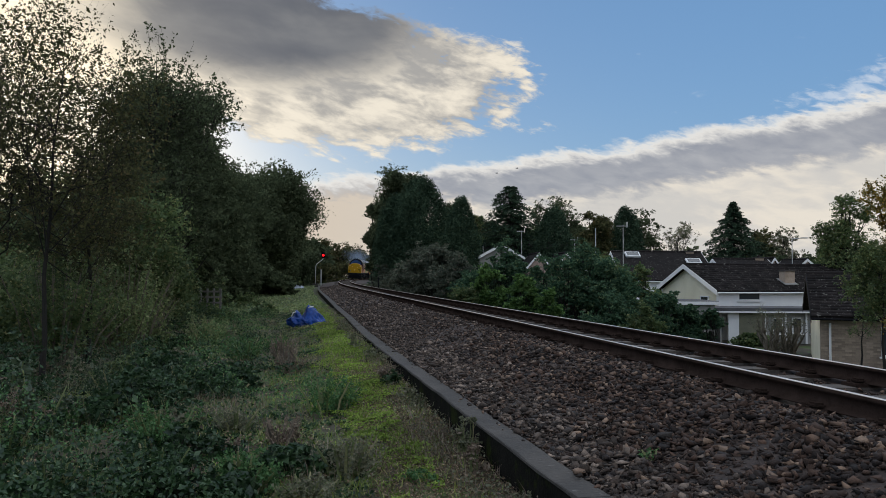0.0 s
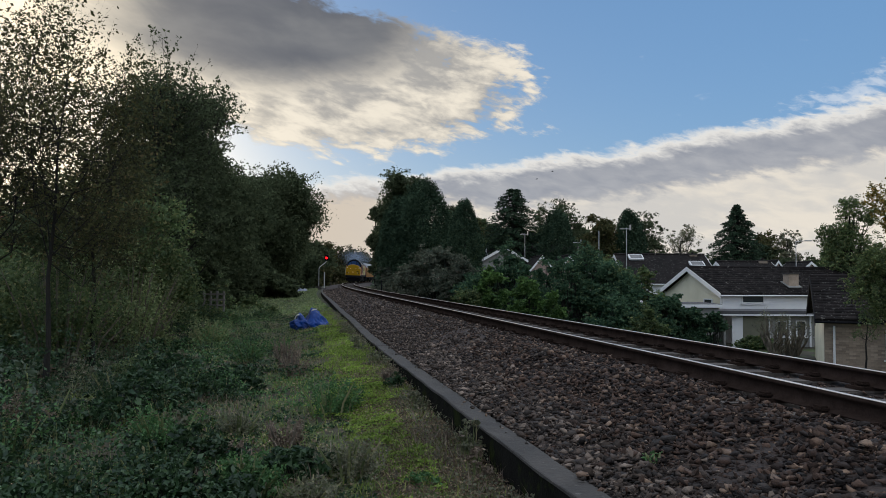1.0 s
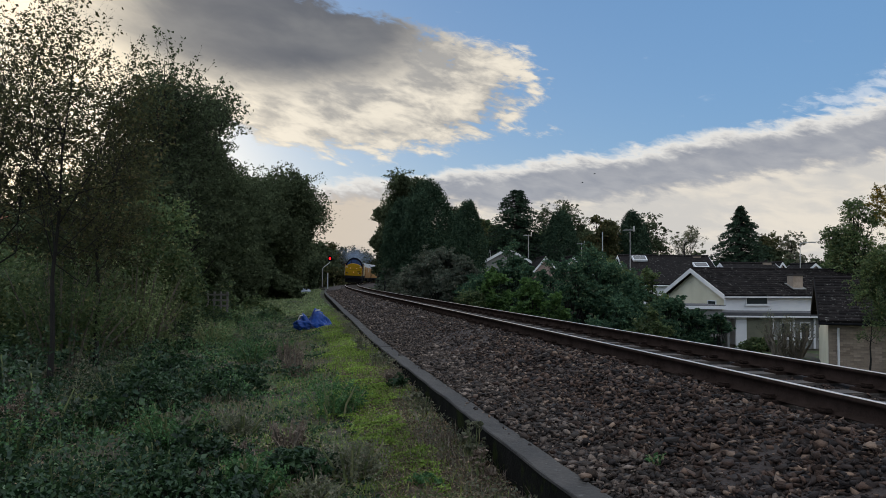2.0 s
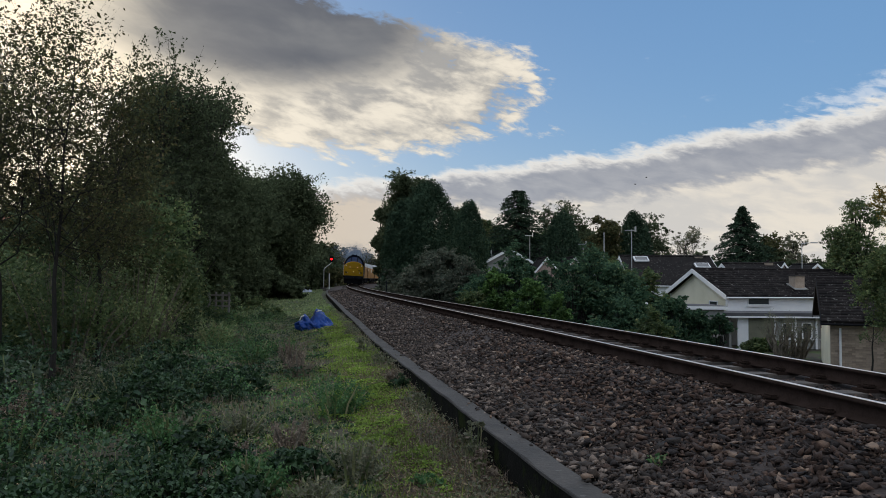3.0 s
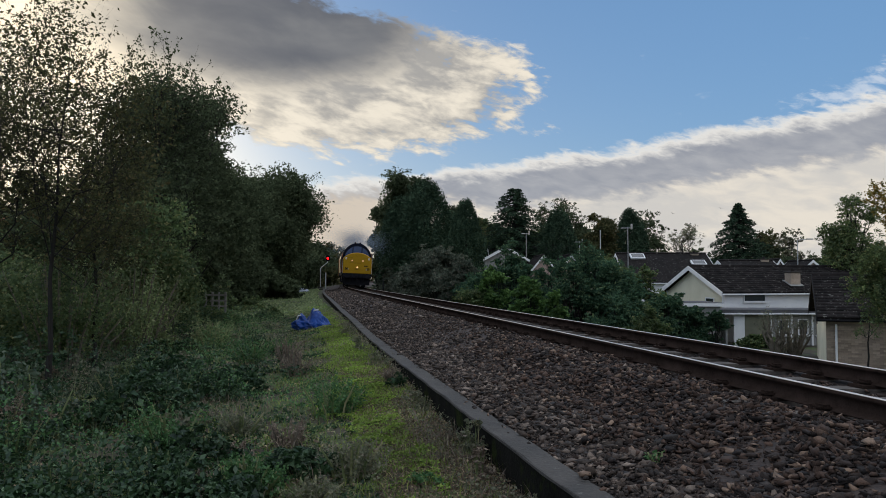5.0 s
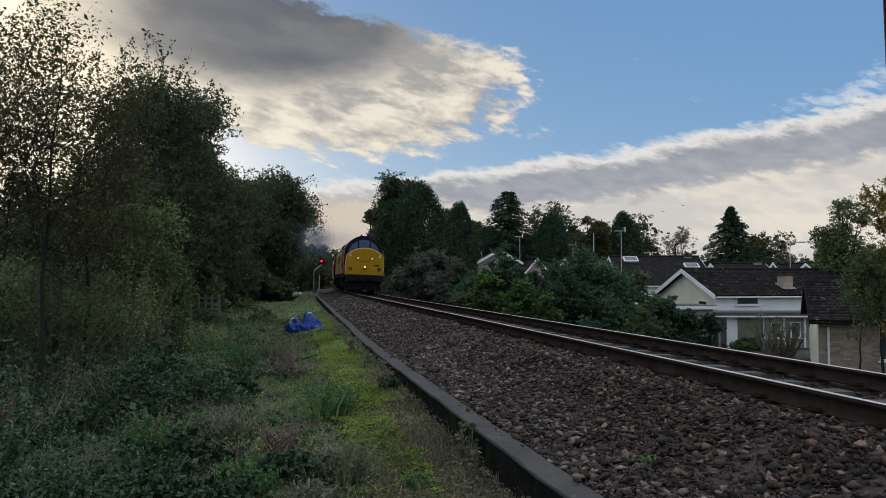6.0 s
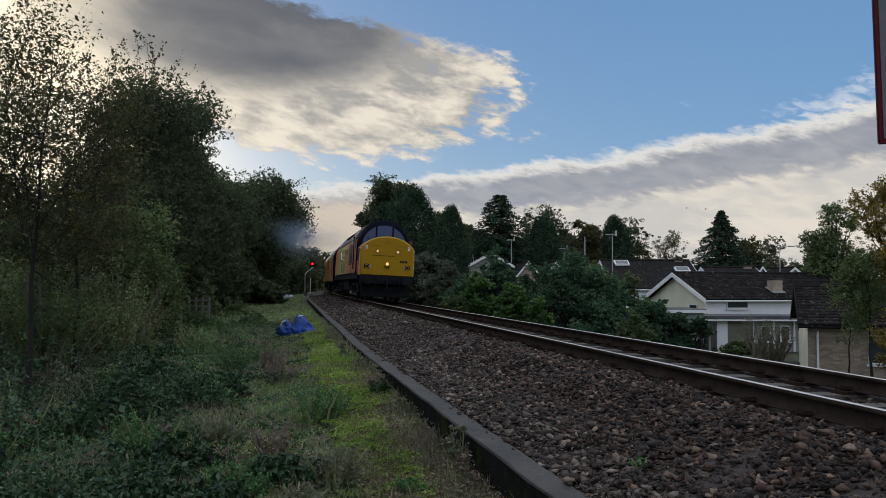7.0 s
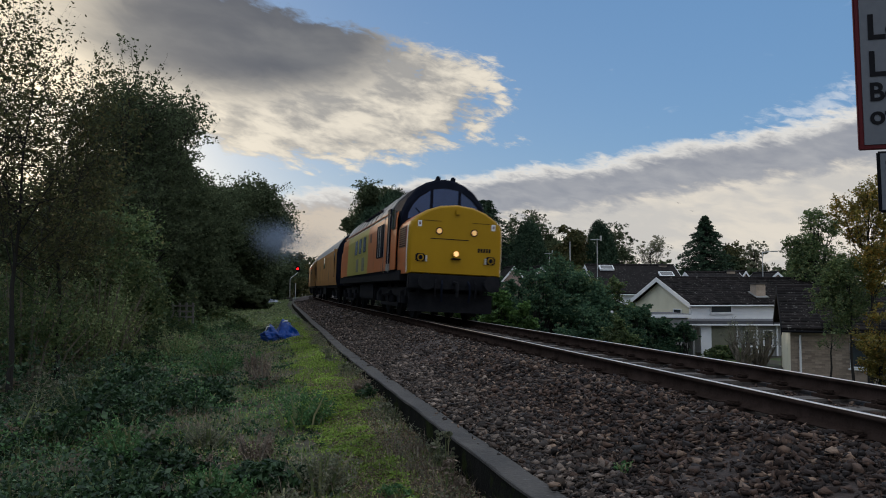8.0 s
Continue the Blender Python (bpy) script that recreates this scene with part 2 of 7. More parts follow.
M_LEAF_BANK = foliage("leaf_bank_scrub", (0.062, 0.081, 0.062), (0.125, 0.140, 0.101), (0.175, 0.156, 0.126), 0.25, 0.0)
M_LEAF_LAUREL = foliage("leaf_laurel", (0.031, 0.070, 0.044), (0.094, 0.168, 0.093), (0.187, 0.242, 0.115), 0.3, 0.02)
M_GRASS = foliage("grass_blade", (0.109, 0.171, 0.031), (0.233, 0.286, 0.062), (0.367, 0.341, 0.136), 0.3)
M_DRY = foliage("dry_stem", (0.145, 0.103, 0.079), (0.281, 0.226, 0.170), None, 0.15)
M_LITTER = foliage("leaf_litter", (0.090, 0.065, 0.046), (0.242, 0.178, 0.114), (0.433, 0.332, 0.204), 0.05)
M_STEM = foliage("weed_stem", (0.119, 0.161, 0.064), (0.259, 0.280, 0.130), (0.366, 0.301, 0.193), 0.2)
M_MOSS = foliage("moss_tuft", (0.143, 0.225, 0.036), (0.260, 0.369, 0.062), (0.378, 0.432, 0.117), 0.3)
M_YELLOW = material("yellow_paint", (0.318, 0.176, 0.003), (0.366, 0.209, 0.005), 1.2, 0.42, bump=0.03, fine=30, spot=(0.247, 0.142, 0.010), spot_at=0.66, spot_scale=1.5, spec=0.18)
M_ORANGE = material("orange_paint", (0.40, 0.115, 0.035), (0.46, 0.15, 0.05), 1.0, 0.45, bump=0.03, spot=(0.24, 0.10, 0.05), spot_at=0.6, spot_scale=1.3, spec=0.3)
M_LIME = material("lime_yellow_paint", (0.29, 0.27, 0.055), (0.35, 0.32, 0.08), 1.0, 0.45, bump=0.03, spot=(0.20, 0.18, 0.07), spot_at=0.6, spot_scale=1.3, spec=0.3)
M_COACH = material("faded_yellow_paint", (0.26, 0.132, 0.045), (0.33, 0.178, 0.066), 0.8, 0.7, bump=0.03, spot=(0.16, 0.10, 0.05), spot_at=0.58, spot_scale=1.0, spec=0.05)
M_ROOFGREY = material("grey_roof_paint", (0.20, 0.21, 0.21), (0.31, 0.31, 0.30), 1.5, 0.5, bump=0.05, spot=(0.12, 0.11, 0.10), spot_at=0.58)
M_BLACK = material("black_paint", (0.005, 0.007, 0.013), (0.011, 0.014, 0.024), 2.0, 0.6, bump=0.05, spec=0.02)
M_UNDER = material("grimy_underframe", (0.006, 0.007, 0.009), (0.020, 0.020, 0.023), 3.0, 0.9, bump=0.3, spec=0.08)
M_GRILLE = material("grille_brown", (0.12, 0.055, 0.04), (0.2, 0.09, 0.06), 4.0, 0.6)
M_WHITE = material("white_paint", (0.74, 0.75, 0.76), (0.85, 0.85, 0.84), 1.0, 0.55, bump=0.08, spot=(0.5, 0.5, 0.48), spot_at=0.66)
M_CREAM = material("cream_render", (0.68, 0.64, 0.48), (0.80, 0.76, 0.60), 1.0, 0.8, bump=0.2, spot=(0.48, 0.44, 0.35), spot_at=0.64)
M_RENDER = material("white_render", (0.798, 0.809, 0.819), (0.903, 0.903, 0.892), 0.8, 0.8, bump=0.2, spot=(0.578, 0.588, 0.588), spot_at=0.66)
M_TILE = material("dark_roof_tile", (0.007, 0.006, 0.006), (0.026, 0.022, 0.021), 1.6, 0.88, bump=0.5, fine=14, island=0.5, spot=(0.160, 0.155, 0.140), spot_at=0.60, spot_scale=7.0, spec=0.12)
M_REDTILE = material("red_roof_tile", (0.20, 0.08, 0.045), (0.33, 0.14, 0.08), 2.0, 0.85, bump=0.4, island=0.25)
M_BRICK = material("buff_brick", (0.26, 0.20, 0.15), (0.40, 0.32, 0.25), 3.0, 0.85, bump=0.4, fine=20, island=0.3)
M_BRICK_EACH = material("buff_brick_piece", (0.26, 0.20, 0.15), (0.40, 0.32, 0.25), 3.0, 0.85, bump=0.4, fine=20, each=0.3)
M_STONE_EACH = material("ballast_stone_piece", (0.025, 0.013, 0.009), (0.078, 0.046, 0.031), 9.0, 0.85, bump=0.6, fine=70, each=0.6)
M_PINKBRICK = material("pink_brick", (0.36, 0.26, 0.22), (0.46, 0.34, 0.29), 3.0, 0.85, bump=0.3)
M_OLIVE = material("olive_boarding", (0.12, 0.12, 0.085), (0.19, 0.19, 0.13), 2.0, 0.7)
M_GREYWALL = material("grey_render", (0.20, 0.20, 0.19), (0.32, 0.32, 0.30), 1.2, 0.85, bump=0.2, spot=(0.14, 0.15, 0.12), spot_at=0.58)
M_FELT = material("roofing_felt", (0.05, 0.05, 0.055), (0.10, 0.10, 0.105), 1.5, 0.9)
M_SMOKE = material("exhaust_haze", (0.28, 0.35, 0.45), (0.34, 0.41, 0.52), 1.0, 1.0, bump=0.0, spec=0.0)
M_GLASS = glassy("window_glass", (0.03, 0.04, 0.05))
# blue base colour stands in for the sky reflected in the glass
M_WINDSCREEN = material("windscreen_glass", (0.012, 0.036, 0.105), (0.024, 0.062, 0.165), 0.9, 0.14, bump=0.0, spec=0.4)
M_GALV = material("galvanised_steel", (0.42, 0.43, 0.44), (0.58, 0.58, 0.58), 3.0, 0.45, 0.7, bump=0.05)
M_BAG = material("blue_plastic", (0.001, 0.018, 0.10), (0.004, 0.062, 0.33), 3.0, 0.42, bump=0.15, fine=14, spec=0.3)
M_BAGWHITE = material("white_webbing", (0.5, 0.5, 0.5), (0.7, 0.7, 0.68), 6.0, 0.7)
# red and white of the sign hold its backlit shade in their colour
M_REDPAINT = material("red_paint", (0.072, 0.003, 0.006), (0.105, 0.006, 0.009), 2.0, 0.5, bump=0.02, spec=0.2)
M_SIGN_BACKLIT = material("backlit_sign_face", (0.112, 0.120, 0.136), (0.149, 0.158, 0.177), 1.0, 0.5, bump=0.01, spec=0.2)
M_INK = material("black_letter", (0.004, 0.004, 0.006), (0.008, 0.008, 0.011), 5.0, 0.7, bump=0.0, spec=0.15)
M_RED_LIGHT = glowing("red_aspect", (1.0, 0.004, 0.006), 5.0)
M_HEADLIGHT = glowing("headlight_glow", (1.0, 0.58, 0.22), 1.0)
M_MARKER = glowing("marker_glow", (1.0, 0.56, 0.20), 0.34)
M_FENCE = material("grey_weathered_wood", (0.14, 0.13, 0.12), (0.26, 0.25, 0.23), 4.0, 0.9, bump=0.4)


# ---- mesh helpers ----
def part(name, bm, material, parent=None, label="", smooth=False):
    """Links a bmesh as one mesh object, under a thing or a part."""
    me = bpy.data.meshes.new(name)
    if smooth:
        for f in bm.faces:
            f.smooth = True
    bm.to_mesh(me)
    bm.free()
    me.materials.append(material)
    ob = new(name, me)
    if parent:
        ob.parent = parent
    if label:
        ob["label"] = label
    return ob


def empty(name, m, label, category, group="", kind=""):
    ob = new(name)
    ob.matrix_world = m
    return tagged(ob, label, category, group, kind)


def box(bm, x0, x1, y0, y1, z0, z1, bevel=0.0, m=None):
    vs = [bm.verts.new(v) for v in ((x0, y0, z0), (x1, y0, z0), (x1, y1, z0), (x0, y1, z0), (x0, y0, z1), (x1, y0, z1), (x1, y1, z1), (x0, y1, z1))]
    fs = [bm.faces.new([vs[i] for i in q]) for q in ((0, 3, 2, 1), (4, 5, 6, 7), (0, 1, 5, 4), (1, 2, 6, 5), (2, 3, 7, 6), (3, 0, 4, 7))]
    if bevel:
        r = bmesh.ops.bevel(bm, geom=list({e for f in fs for e in f.edges}), offset=bevel, segments=2, affect="EDGES")
        vs = list({v for f in r["faces"] for v in f.verts} | {v for v in vs if v.is_valid})
    if m is not None:
        bmesh.ops.transform(bm, matrix=m, verts=[v for v in vs if v.is_valid])
    return bm


def boxed(x0, x1, y0, y1, z0, z1, bevel=0.0, m=None):
    return box(bmesh.new(), x0, x1, y0, y1, z0, z1, bevel, m)


def tube(bm, points, radii, sides=8, cap=True):
    """A tapered tube through points."""
    rings = []
    pts = [Vector(p) for p in points]
    for i, p in enumerate(pts):
        d = (pts[min(i + 1, len(pts) - 1)] - pts[max(i - 1, 0)]).normalized()
        u = d.orthogonal().normalized() if i == 0 else (rings_u - d * rings_u.dot(d)).normalized()
        rings_u = u
        w = d.cross(u)
        r = radii[i] if isinstance(radii, (list, tuple)) else radii
        rings.append([bm.verts.new(p + (u * math.cos(k * math.tau / sides) + w * math.sin(k * math.tau / sides)) * r) for k in range(sides)])
    for a, b in zip(rings, rings[1:]):
        for k in range(sides):
            bm.faces.new((a[k], a[(k + 1) % sides], b[(k + 1) % sides], b[k]))
    if cap:
        bm.faces.new(rings[0][::-1])
        bm.faces.new(rings[-1])
    return bm


def tubed(points, radii, sides=8):
    return tube(bmesh.new(), points, radii, sides)


def loft(bm, sections, cap=True):
    """Closed loops of points, one after another."""
    loops = [[bm.verts.new(p) for p in s] for s in sections]
    n = len(loops[0])
    for a, b in zip(loops, loops[1:]):
        for k in range(n):
            bm.faces.new((a[k], a[(k + 1) % n], b[(k + 1) % n], b[k]))
    if cap:
        bm.faces.new(loops[0][::-1])
        bm.faces.new(loops[-1])
    bmesh.ops.recalc_face_normals(bm, faces=bm.faces)
    return bm


def quick_mesh(name, verts, faces, material, parent=None, smooth=False):
    """A mesh from arrays; all faces have the same number of corners."""
    me = bpy.data.meshes.new(name)
    verts, faces = np.asarray(verts, np.float32), np.asarray(faces, np.int32)
    n, k = faces.shape
    me.vertices.add(len(verts))
    me.vertices.foreach_set("co", verts.ravel())
    me.loops.add(n * k)
    me.loops.foreach_set("vertex_index", faces.ravel())
    me.polygons.add(n)
    me.polygons.foreach_set("loop_start", np.arange(0, n * k, k, dtype=np.int32))
    if smooth:
        me.polygons.foreach_set("use_smooth", np.ones(n, bool))
    me.update(calc_edges=True)
    me.materials.append(material)
    ob = new(name, me)
    if parent:
        ob.parent = parent
    return ob


# ---- the line of the track: a long curve to the right ----
DS = 0.25
S_ALL = np.arange(-40, 320, DS)
_bend = np.where(S_ALL < 0, -0.00104, -0.00104 + 5.3255e-5 * S_ALL - 2.9325e-7 * S_ALL ** 2)
_far = np.clip((S_ALL - 110) / 25, 0, 1)
_bend = np.where(S_ALL > 110, np.maximum(_bend, 0.0022 * _far + 0.0012 * (1 - _far)), _bend)
_i0 = int(40 / DS)
A_ALL = -np.cumsum(_bend) * DS
A_ALL += 0.17542 - A_ALL[_i0]
X_ALL, Y_ALL = -np.cumsum(np.sin(A_ALL)) * DS, np.cumsum(np.cos(A_ALL)) * DS
X_ALL += 3.275 - X_ALL[_i0]
Y_ALL += 4.0 - Y_ALL[_i0]


def track(s, off=0.0):
    """Plan position s metres along the near rail, off metres to its right, and the heading."""
    x, y, a = np.interp(s, S_ALL, X_ALL), np.interp(s, S_ALL, Y_ALL), np.interp(s, S_ALL, A_ALL)
    return x + np.cos(a) * off, y + np.sin(a) * off, a


def along(s0, s1, step, profile, closed=True):
    """Sweeps a profile of (off, z) along the track: verts and quads."""
    ss = np.arange(s0, s1 + step * 0.5, step)
    prof = np.array(profile)
    x, y, a = track(ss)
    v = np.stack([x[:, None] + np.cos(a)[:, None] * prof[None, :, 0], y[:, None] + np.sin(a)[:, None] * prof[None, :, 0], np.repeat(prof[None, :, 1], len(ss), 0)], 2)
    k = len(prof)
    i = np.arange(len(ss) - 1)[:, None] * k
    j = np.arange(k if closed else k - 1)[None]
    q = np.stack([i + j, i + (j + 1) % k, i + k + (j + 1) % k, i + k + j], 2).reshape(-1, 4)
    return v.reshape(-1, 3), q


def offset_of(x, y):
    """Offset from the near rail of plan points (arrays)."""
    x, y = np.asarray(x, float), np.asarray(y, float)
    yy = np.clip(y, Y_ALL[0], Y_ALL[-1])
    xa, a = np.interp(yy, Y_ALL, X_ALL), np.interp(yy, Y_ALL, A_ALL)
    return (x - xa) * np.cos(a)


CANT = 0.037
KERB_OUT, KERB_IN, KERB_Z = -2.43, -2.225, -0.40


def kerb_shift(s):
    """The edging bows away from the rails for a while."""
    s = np.asarray(s, float)
    return -0.14 * np.exp(-((s - 12.0) / 7.0) ** 2) + 0.22 * np.clip((s - 24.0) / 18.0, 0, 1) + 0.055 * np.exp(-(np.maximum(s, -0.5) + 0.5) ** 2 / 6.0)



def wave(x, y, s):
    return np.sin(x * s + 1.3 * np.sin(y * s * 0.7)) * np.cos(y * s * 0.9 + 0.8 * np.sin(x * s * 0.6))


def ground_z(x, y):
    """Height of the ground: a low verge, the track bed, and the drop to the gardens."""
    o = offset_of(x, y)
    left = np.interp(o, [-60, -25, -12, -7, -4.5, -3.0, -2.5], [-2.2, -1.6, -1.05, -0.86, -0.73, -0.66, -0.67])
    right = np.interp(o, [-2.5, -0.5, 3.2, 4.2, 8.5, 14, 400], [-0.72, -0.72, -0.64, -0.75, -2.55, -2.75, -3.2])
    z = np.where(o < KERB_OUT, left, right)
    z = z + 0.15 * np.clip((y - 8.5) / 3.5, 0, 1) * np.clip((o + 4.4) / 1.3, 0, 1) * (o < KERB_OUT) * np.clip((60 - y) / 30, 0, 1)
    rough = np.clip((-o - 2.6) / 3, 0, 1) + np.clip((o - 6) / 3, 0, 1)
    return z + rough * (0.07 * wave(x, y, 0.9) + 0.03 * wave(x + 5, y, 2.7))


def make_ground():
    def axis(fine, step, far):
        a = list(np.arange(-fine, fine + step / 2, step))
        d, p = step, fine
        while p < far:
            d *= 1.25
            p += d
            a.append(p)
            a.insert(0, -p)
        return np.array(a)
    xs, ys = axis(20, 0.5, 2600), axis(48, 0.8, 2600) + 30
    gx, gy = np.meshgrid(xs, ys)
    z = ground_z(gx, gy)
    v = np.stack([gx, gy, z], 2).reshape(-1, 3)
    n = len(xs)
    i, j = np.meshgrid(np.arange(len(ys) - 1), np.arange(n - 1), indexing="ij")
    a = (i * n + j).ravel()
    f = np.stack([a, a + 1, a + n + 1, a + n], 1)
    m = material("verge_soil", (0.026, 0.023, 0.014), (0.062, 0.056, 0.030), 1.1, 0.95, bump=0.8, fine=18, spot=(0.055, 0.085, 0.02), spot_at=0.5, spot_scale=0.7)
    return tagged(quick_mesh("ground", v, f, m, smooth=True), "rough grassy verge with bare dark soil beside the track", "ground", kind="structure")


make_ground()


# ---- railway ----
def make_railway():
    def head_z(off):
        return -CANT * off / 1.505
    bed = [(-2.33, -0.75), (-2.33, -0.47), (-2.12, -0.425), (-1.2, -0.335), (-0.66, -0.190), (-0.2, -0.185), (-0.08, -0.19), (0.12, -0.235), (1.39, -0.265), (1.60, -0.225), (1.7, -0.225), (2.3, -0.30), (2.9, -0.45), (3.9, -0.80)]
    v, q = along(-25, 300, 0.5, bed)
    # the outer edge of the bed keeps behind the edging
    edge = v.reshape(-1, len(bed), 3)
    ss = -25 + 0.5 * np.arange(len(edge))
    a, d = track(ss)[2], kerb_shift(ss)
    edge[:, :2, 0] += (np.cos(a) * d)[:, None]
    edge[:, :2, 1] += (np.sin(a) * d)[:, None]
    tagged(quick_mesh("track_bed", v, q, M_STONE_BED), "brown crushed-stone ballast bed under a single track", "track bed", kind="structure")
    rails = empty("railway_track", Matrix(), "single railway line of polished-top steel rails on sleepers", "railway track", kind="structure")
    for off in (0.0, 1.505):
        z = head_z(off)
        # flat-bottom rail in section
        pro = [(-0.07, -0.159), (0.07, -0.159), (0.07, -0.148), (0.012, -0.128), (0.010, -0.045), (0.036, -0.034), (0.036, -0.006), (-0.036, -0.006), (-0.036, -0.034), (-0.010, -0.045), (-0.012, -0.128), (-0.07, -0.148)]
        v, q = along(-25, 300, 0.5, [(off + x, z + h) for x, h in pro])
        rail = quick_mesh("rail", v, q, M_RUST, rails)
        rail["label"] = "rust-brown steel rail"
        v, q = along(-25, 300, 0.5, [(off + x, z + h) for x, h in ((-0.024, -0.0055), (0.022, -0.0055), (0.018, 0.0), (-0.019, 0.0))])
        ob = quick_mesh("running_surface", v, q, M_RAILTOP, rail)
        ob["label"] = "bright polished top of the rail"
    # sleepers and chairs, near stretch one by one
    sleeper = boxed(-1.30, 1.30, -0.125, 0.125, -0.13, 0.0, 0.012)
    me = bpy.data.meshes.new("sleeper")
    sleeper.to_mesh(me)
    me.materials.append(M_SLEEPER)
    chair = bmesh.new()
    box(chair, -0.20, 0.20, -0.11, 0.11, -0.02, 0.024, 0.006)
    box(chair, -0.135, -0.045, -0.06, 0.06, 0.022, 0.068, 0.016)
    box(chair, 0.045, 0.135, -0.06, 0.06, 0.022, 0.068, 0.016)
    for x in (-0.155, 0.155):
        tube(chair, [(x, 0.055, 0.0), (x, 0.055, 0.06)], 0.017, 6)
    mc = bpy.data.meshes.new("chair")
    chair.to_mesh(mc)
    mc.materials.append(M_RUST)
    rng = random.Random(4)
    tilt = math.atan2(CANT, 1.505)
    for k in range(230):
        s = -22 + k * 0.70
        x, y, a = track(s, 0.7525)
        ob = new("sleeper", me)
        ob.parent = rails
        ob.matrix_world = Matrix.Translation((x, y, -0.185 - CANT / 2 + rng.uniform(-0.006, 0.006))) @ pose(0, 0, 0, 0, math.degrees(tilt), math.degrees(a) + rng.uniform(-0.5, 0.5))
        if k < 96:
            for off in (0.0, 1.505):
                x, y, a = track(s, off)
                c = new("chair", mc)
                c.parent = ob
                c.matrix_parent_inverse = ob.matrix_world.inverted()
                c.matrix_world = Matrix.Translation((x, y, -0.181 + head_z(off))) @ pose(0, 0, 0, 0, math.degrees(tilt), math.degrees(a))


make_railway()


def make_kerb():
    kerb = empty("concrete_edging", Matrix(), "weathered grey concrete edging wall along the ballast", "kerb", kind="structure")
    rng = random.Random(8)
    s = -14.0
    while s < 84:
        length = 4.9
        z = KERB_Z + rng.uniform(-0.004, 0.004)
        d = rng.uniform(-0.003, 0.003)
        g = 0.012
        o0, o1 = KERB_OUT + d, KERB_IN + d
        b = 0.008
        def slab(name, prof, mat):
            n = max(2, int(length / 0.22))
            secs = []
            for t in np.linspace(s + g / 2, s + length - g / 2, n + 1):
                sec = []
                for o, h in prof:
                    x, y, a = track(t, o + float(kerb_shift(t)) + 0.003 * math.sin(t * 3.1) + rng.uniform(-0.002, 0.002))
                    sec.append((x, y, h + (0.003 * math.sin(t * 5 + o) + rng.uniform(-0.003, 0.003) if h > z - 0.06 else 0)))
                secs.append(sec)
            return part(name, loft(bmesh.new(), secs), mat, kerb)
        slab("coping_slab", [(o0, z - 0.026), (o1, z - 0.026), (o1, z - b), (o1 - b, z), (o0 + b, z), (o0, z - b)], M_CONCRETE)
        slab("edging_wall", [(o0 + 0.010, z - 0.5), (o1, z - 0.5), (o1, z - 0.030), (o0 + 0.010, z - 0.030)], M_WALL_SHADED)["label"] = "dark mossy concrete wall below the coping, its shade painted in"
        s += length


make_kerb()


def ball(rng, n):
    p = rng.normal(size=(n, 3))
    return p / np.linalg.norm(p, axis=1)[:, None]


def shard(rng):
    """An angular piece of crushed stone: the hull of seven points, as verts and triangles."""
    while True:
        bm = bmesh.new()
        for p in ball(rng, 7) * rng.uniform(0.8, 1.2, (7, 1)):
            bm.verts.new(p)
        bmesh.ops.convex_hull(bm, input=bm.verts)
        bm.verts.ensure_lookup_table()
        if len(bm.verts) == 7 and len(bm.faces) == 10:
            bm.verts.index_update()
            v, t = np.array([w.co[:] for w in bm.verts]), np.array([[w.index for w in f.verts] for f in bm.faces])
            bm.free()
            return v, t
        bm.free()


def bed_height(off):
    return np.interp(off, [-2.42, -2.12, -1.2, -0.66, -0.2, -0.08, 0.12, 1.39, 1.6, 1.7, 2.3, 2.9, 3.9], [-0.43, -0.415, -0.335, -0.190, -0.185, -0.19, -0.245, -0.275, -0.225, -0.225, -0.30, -0.45, -0.80])


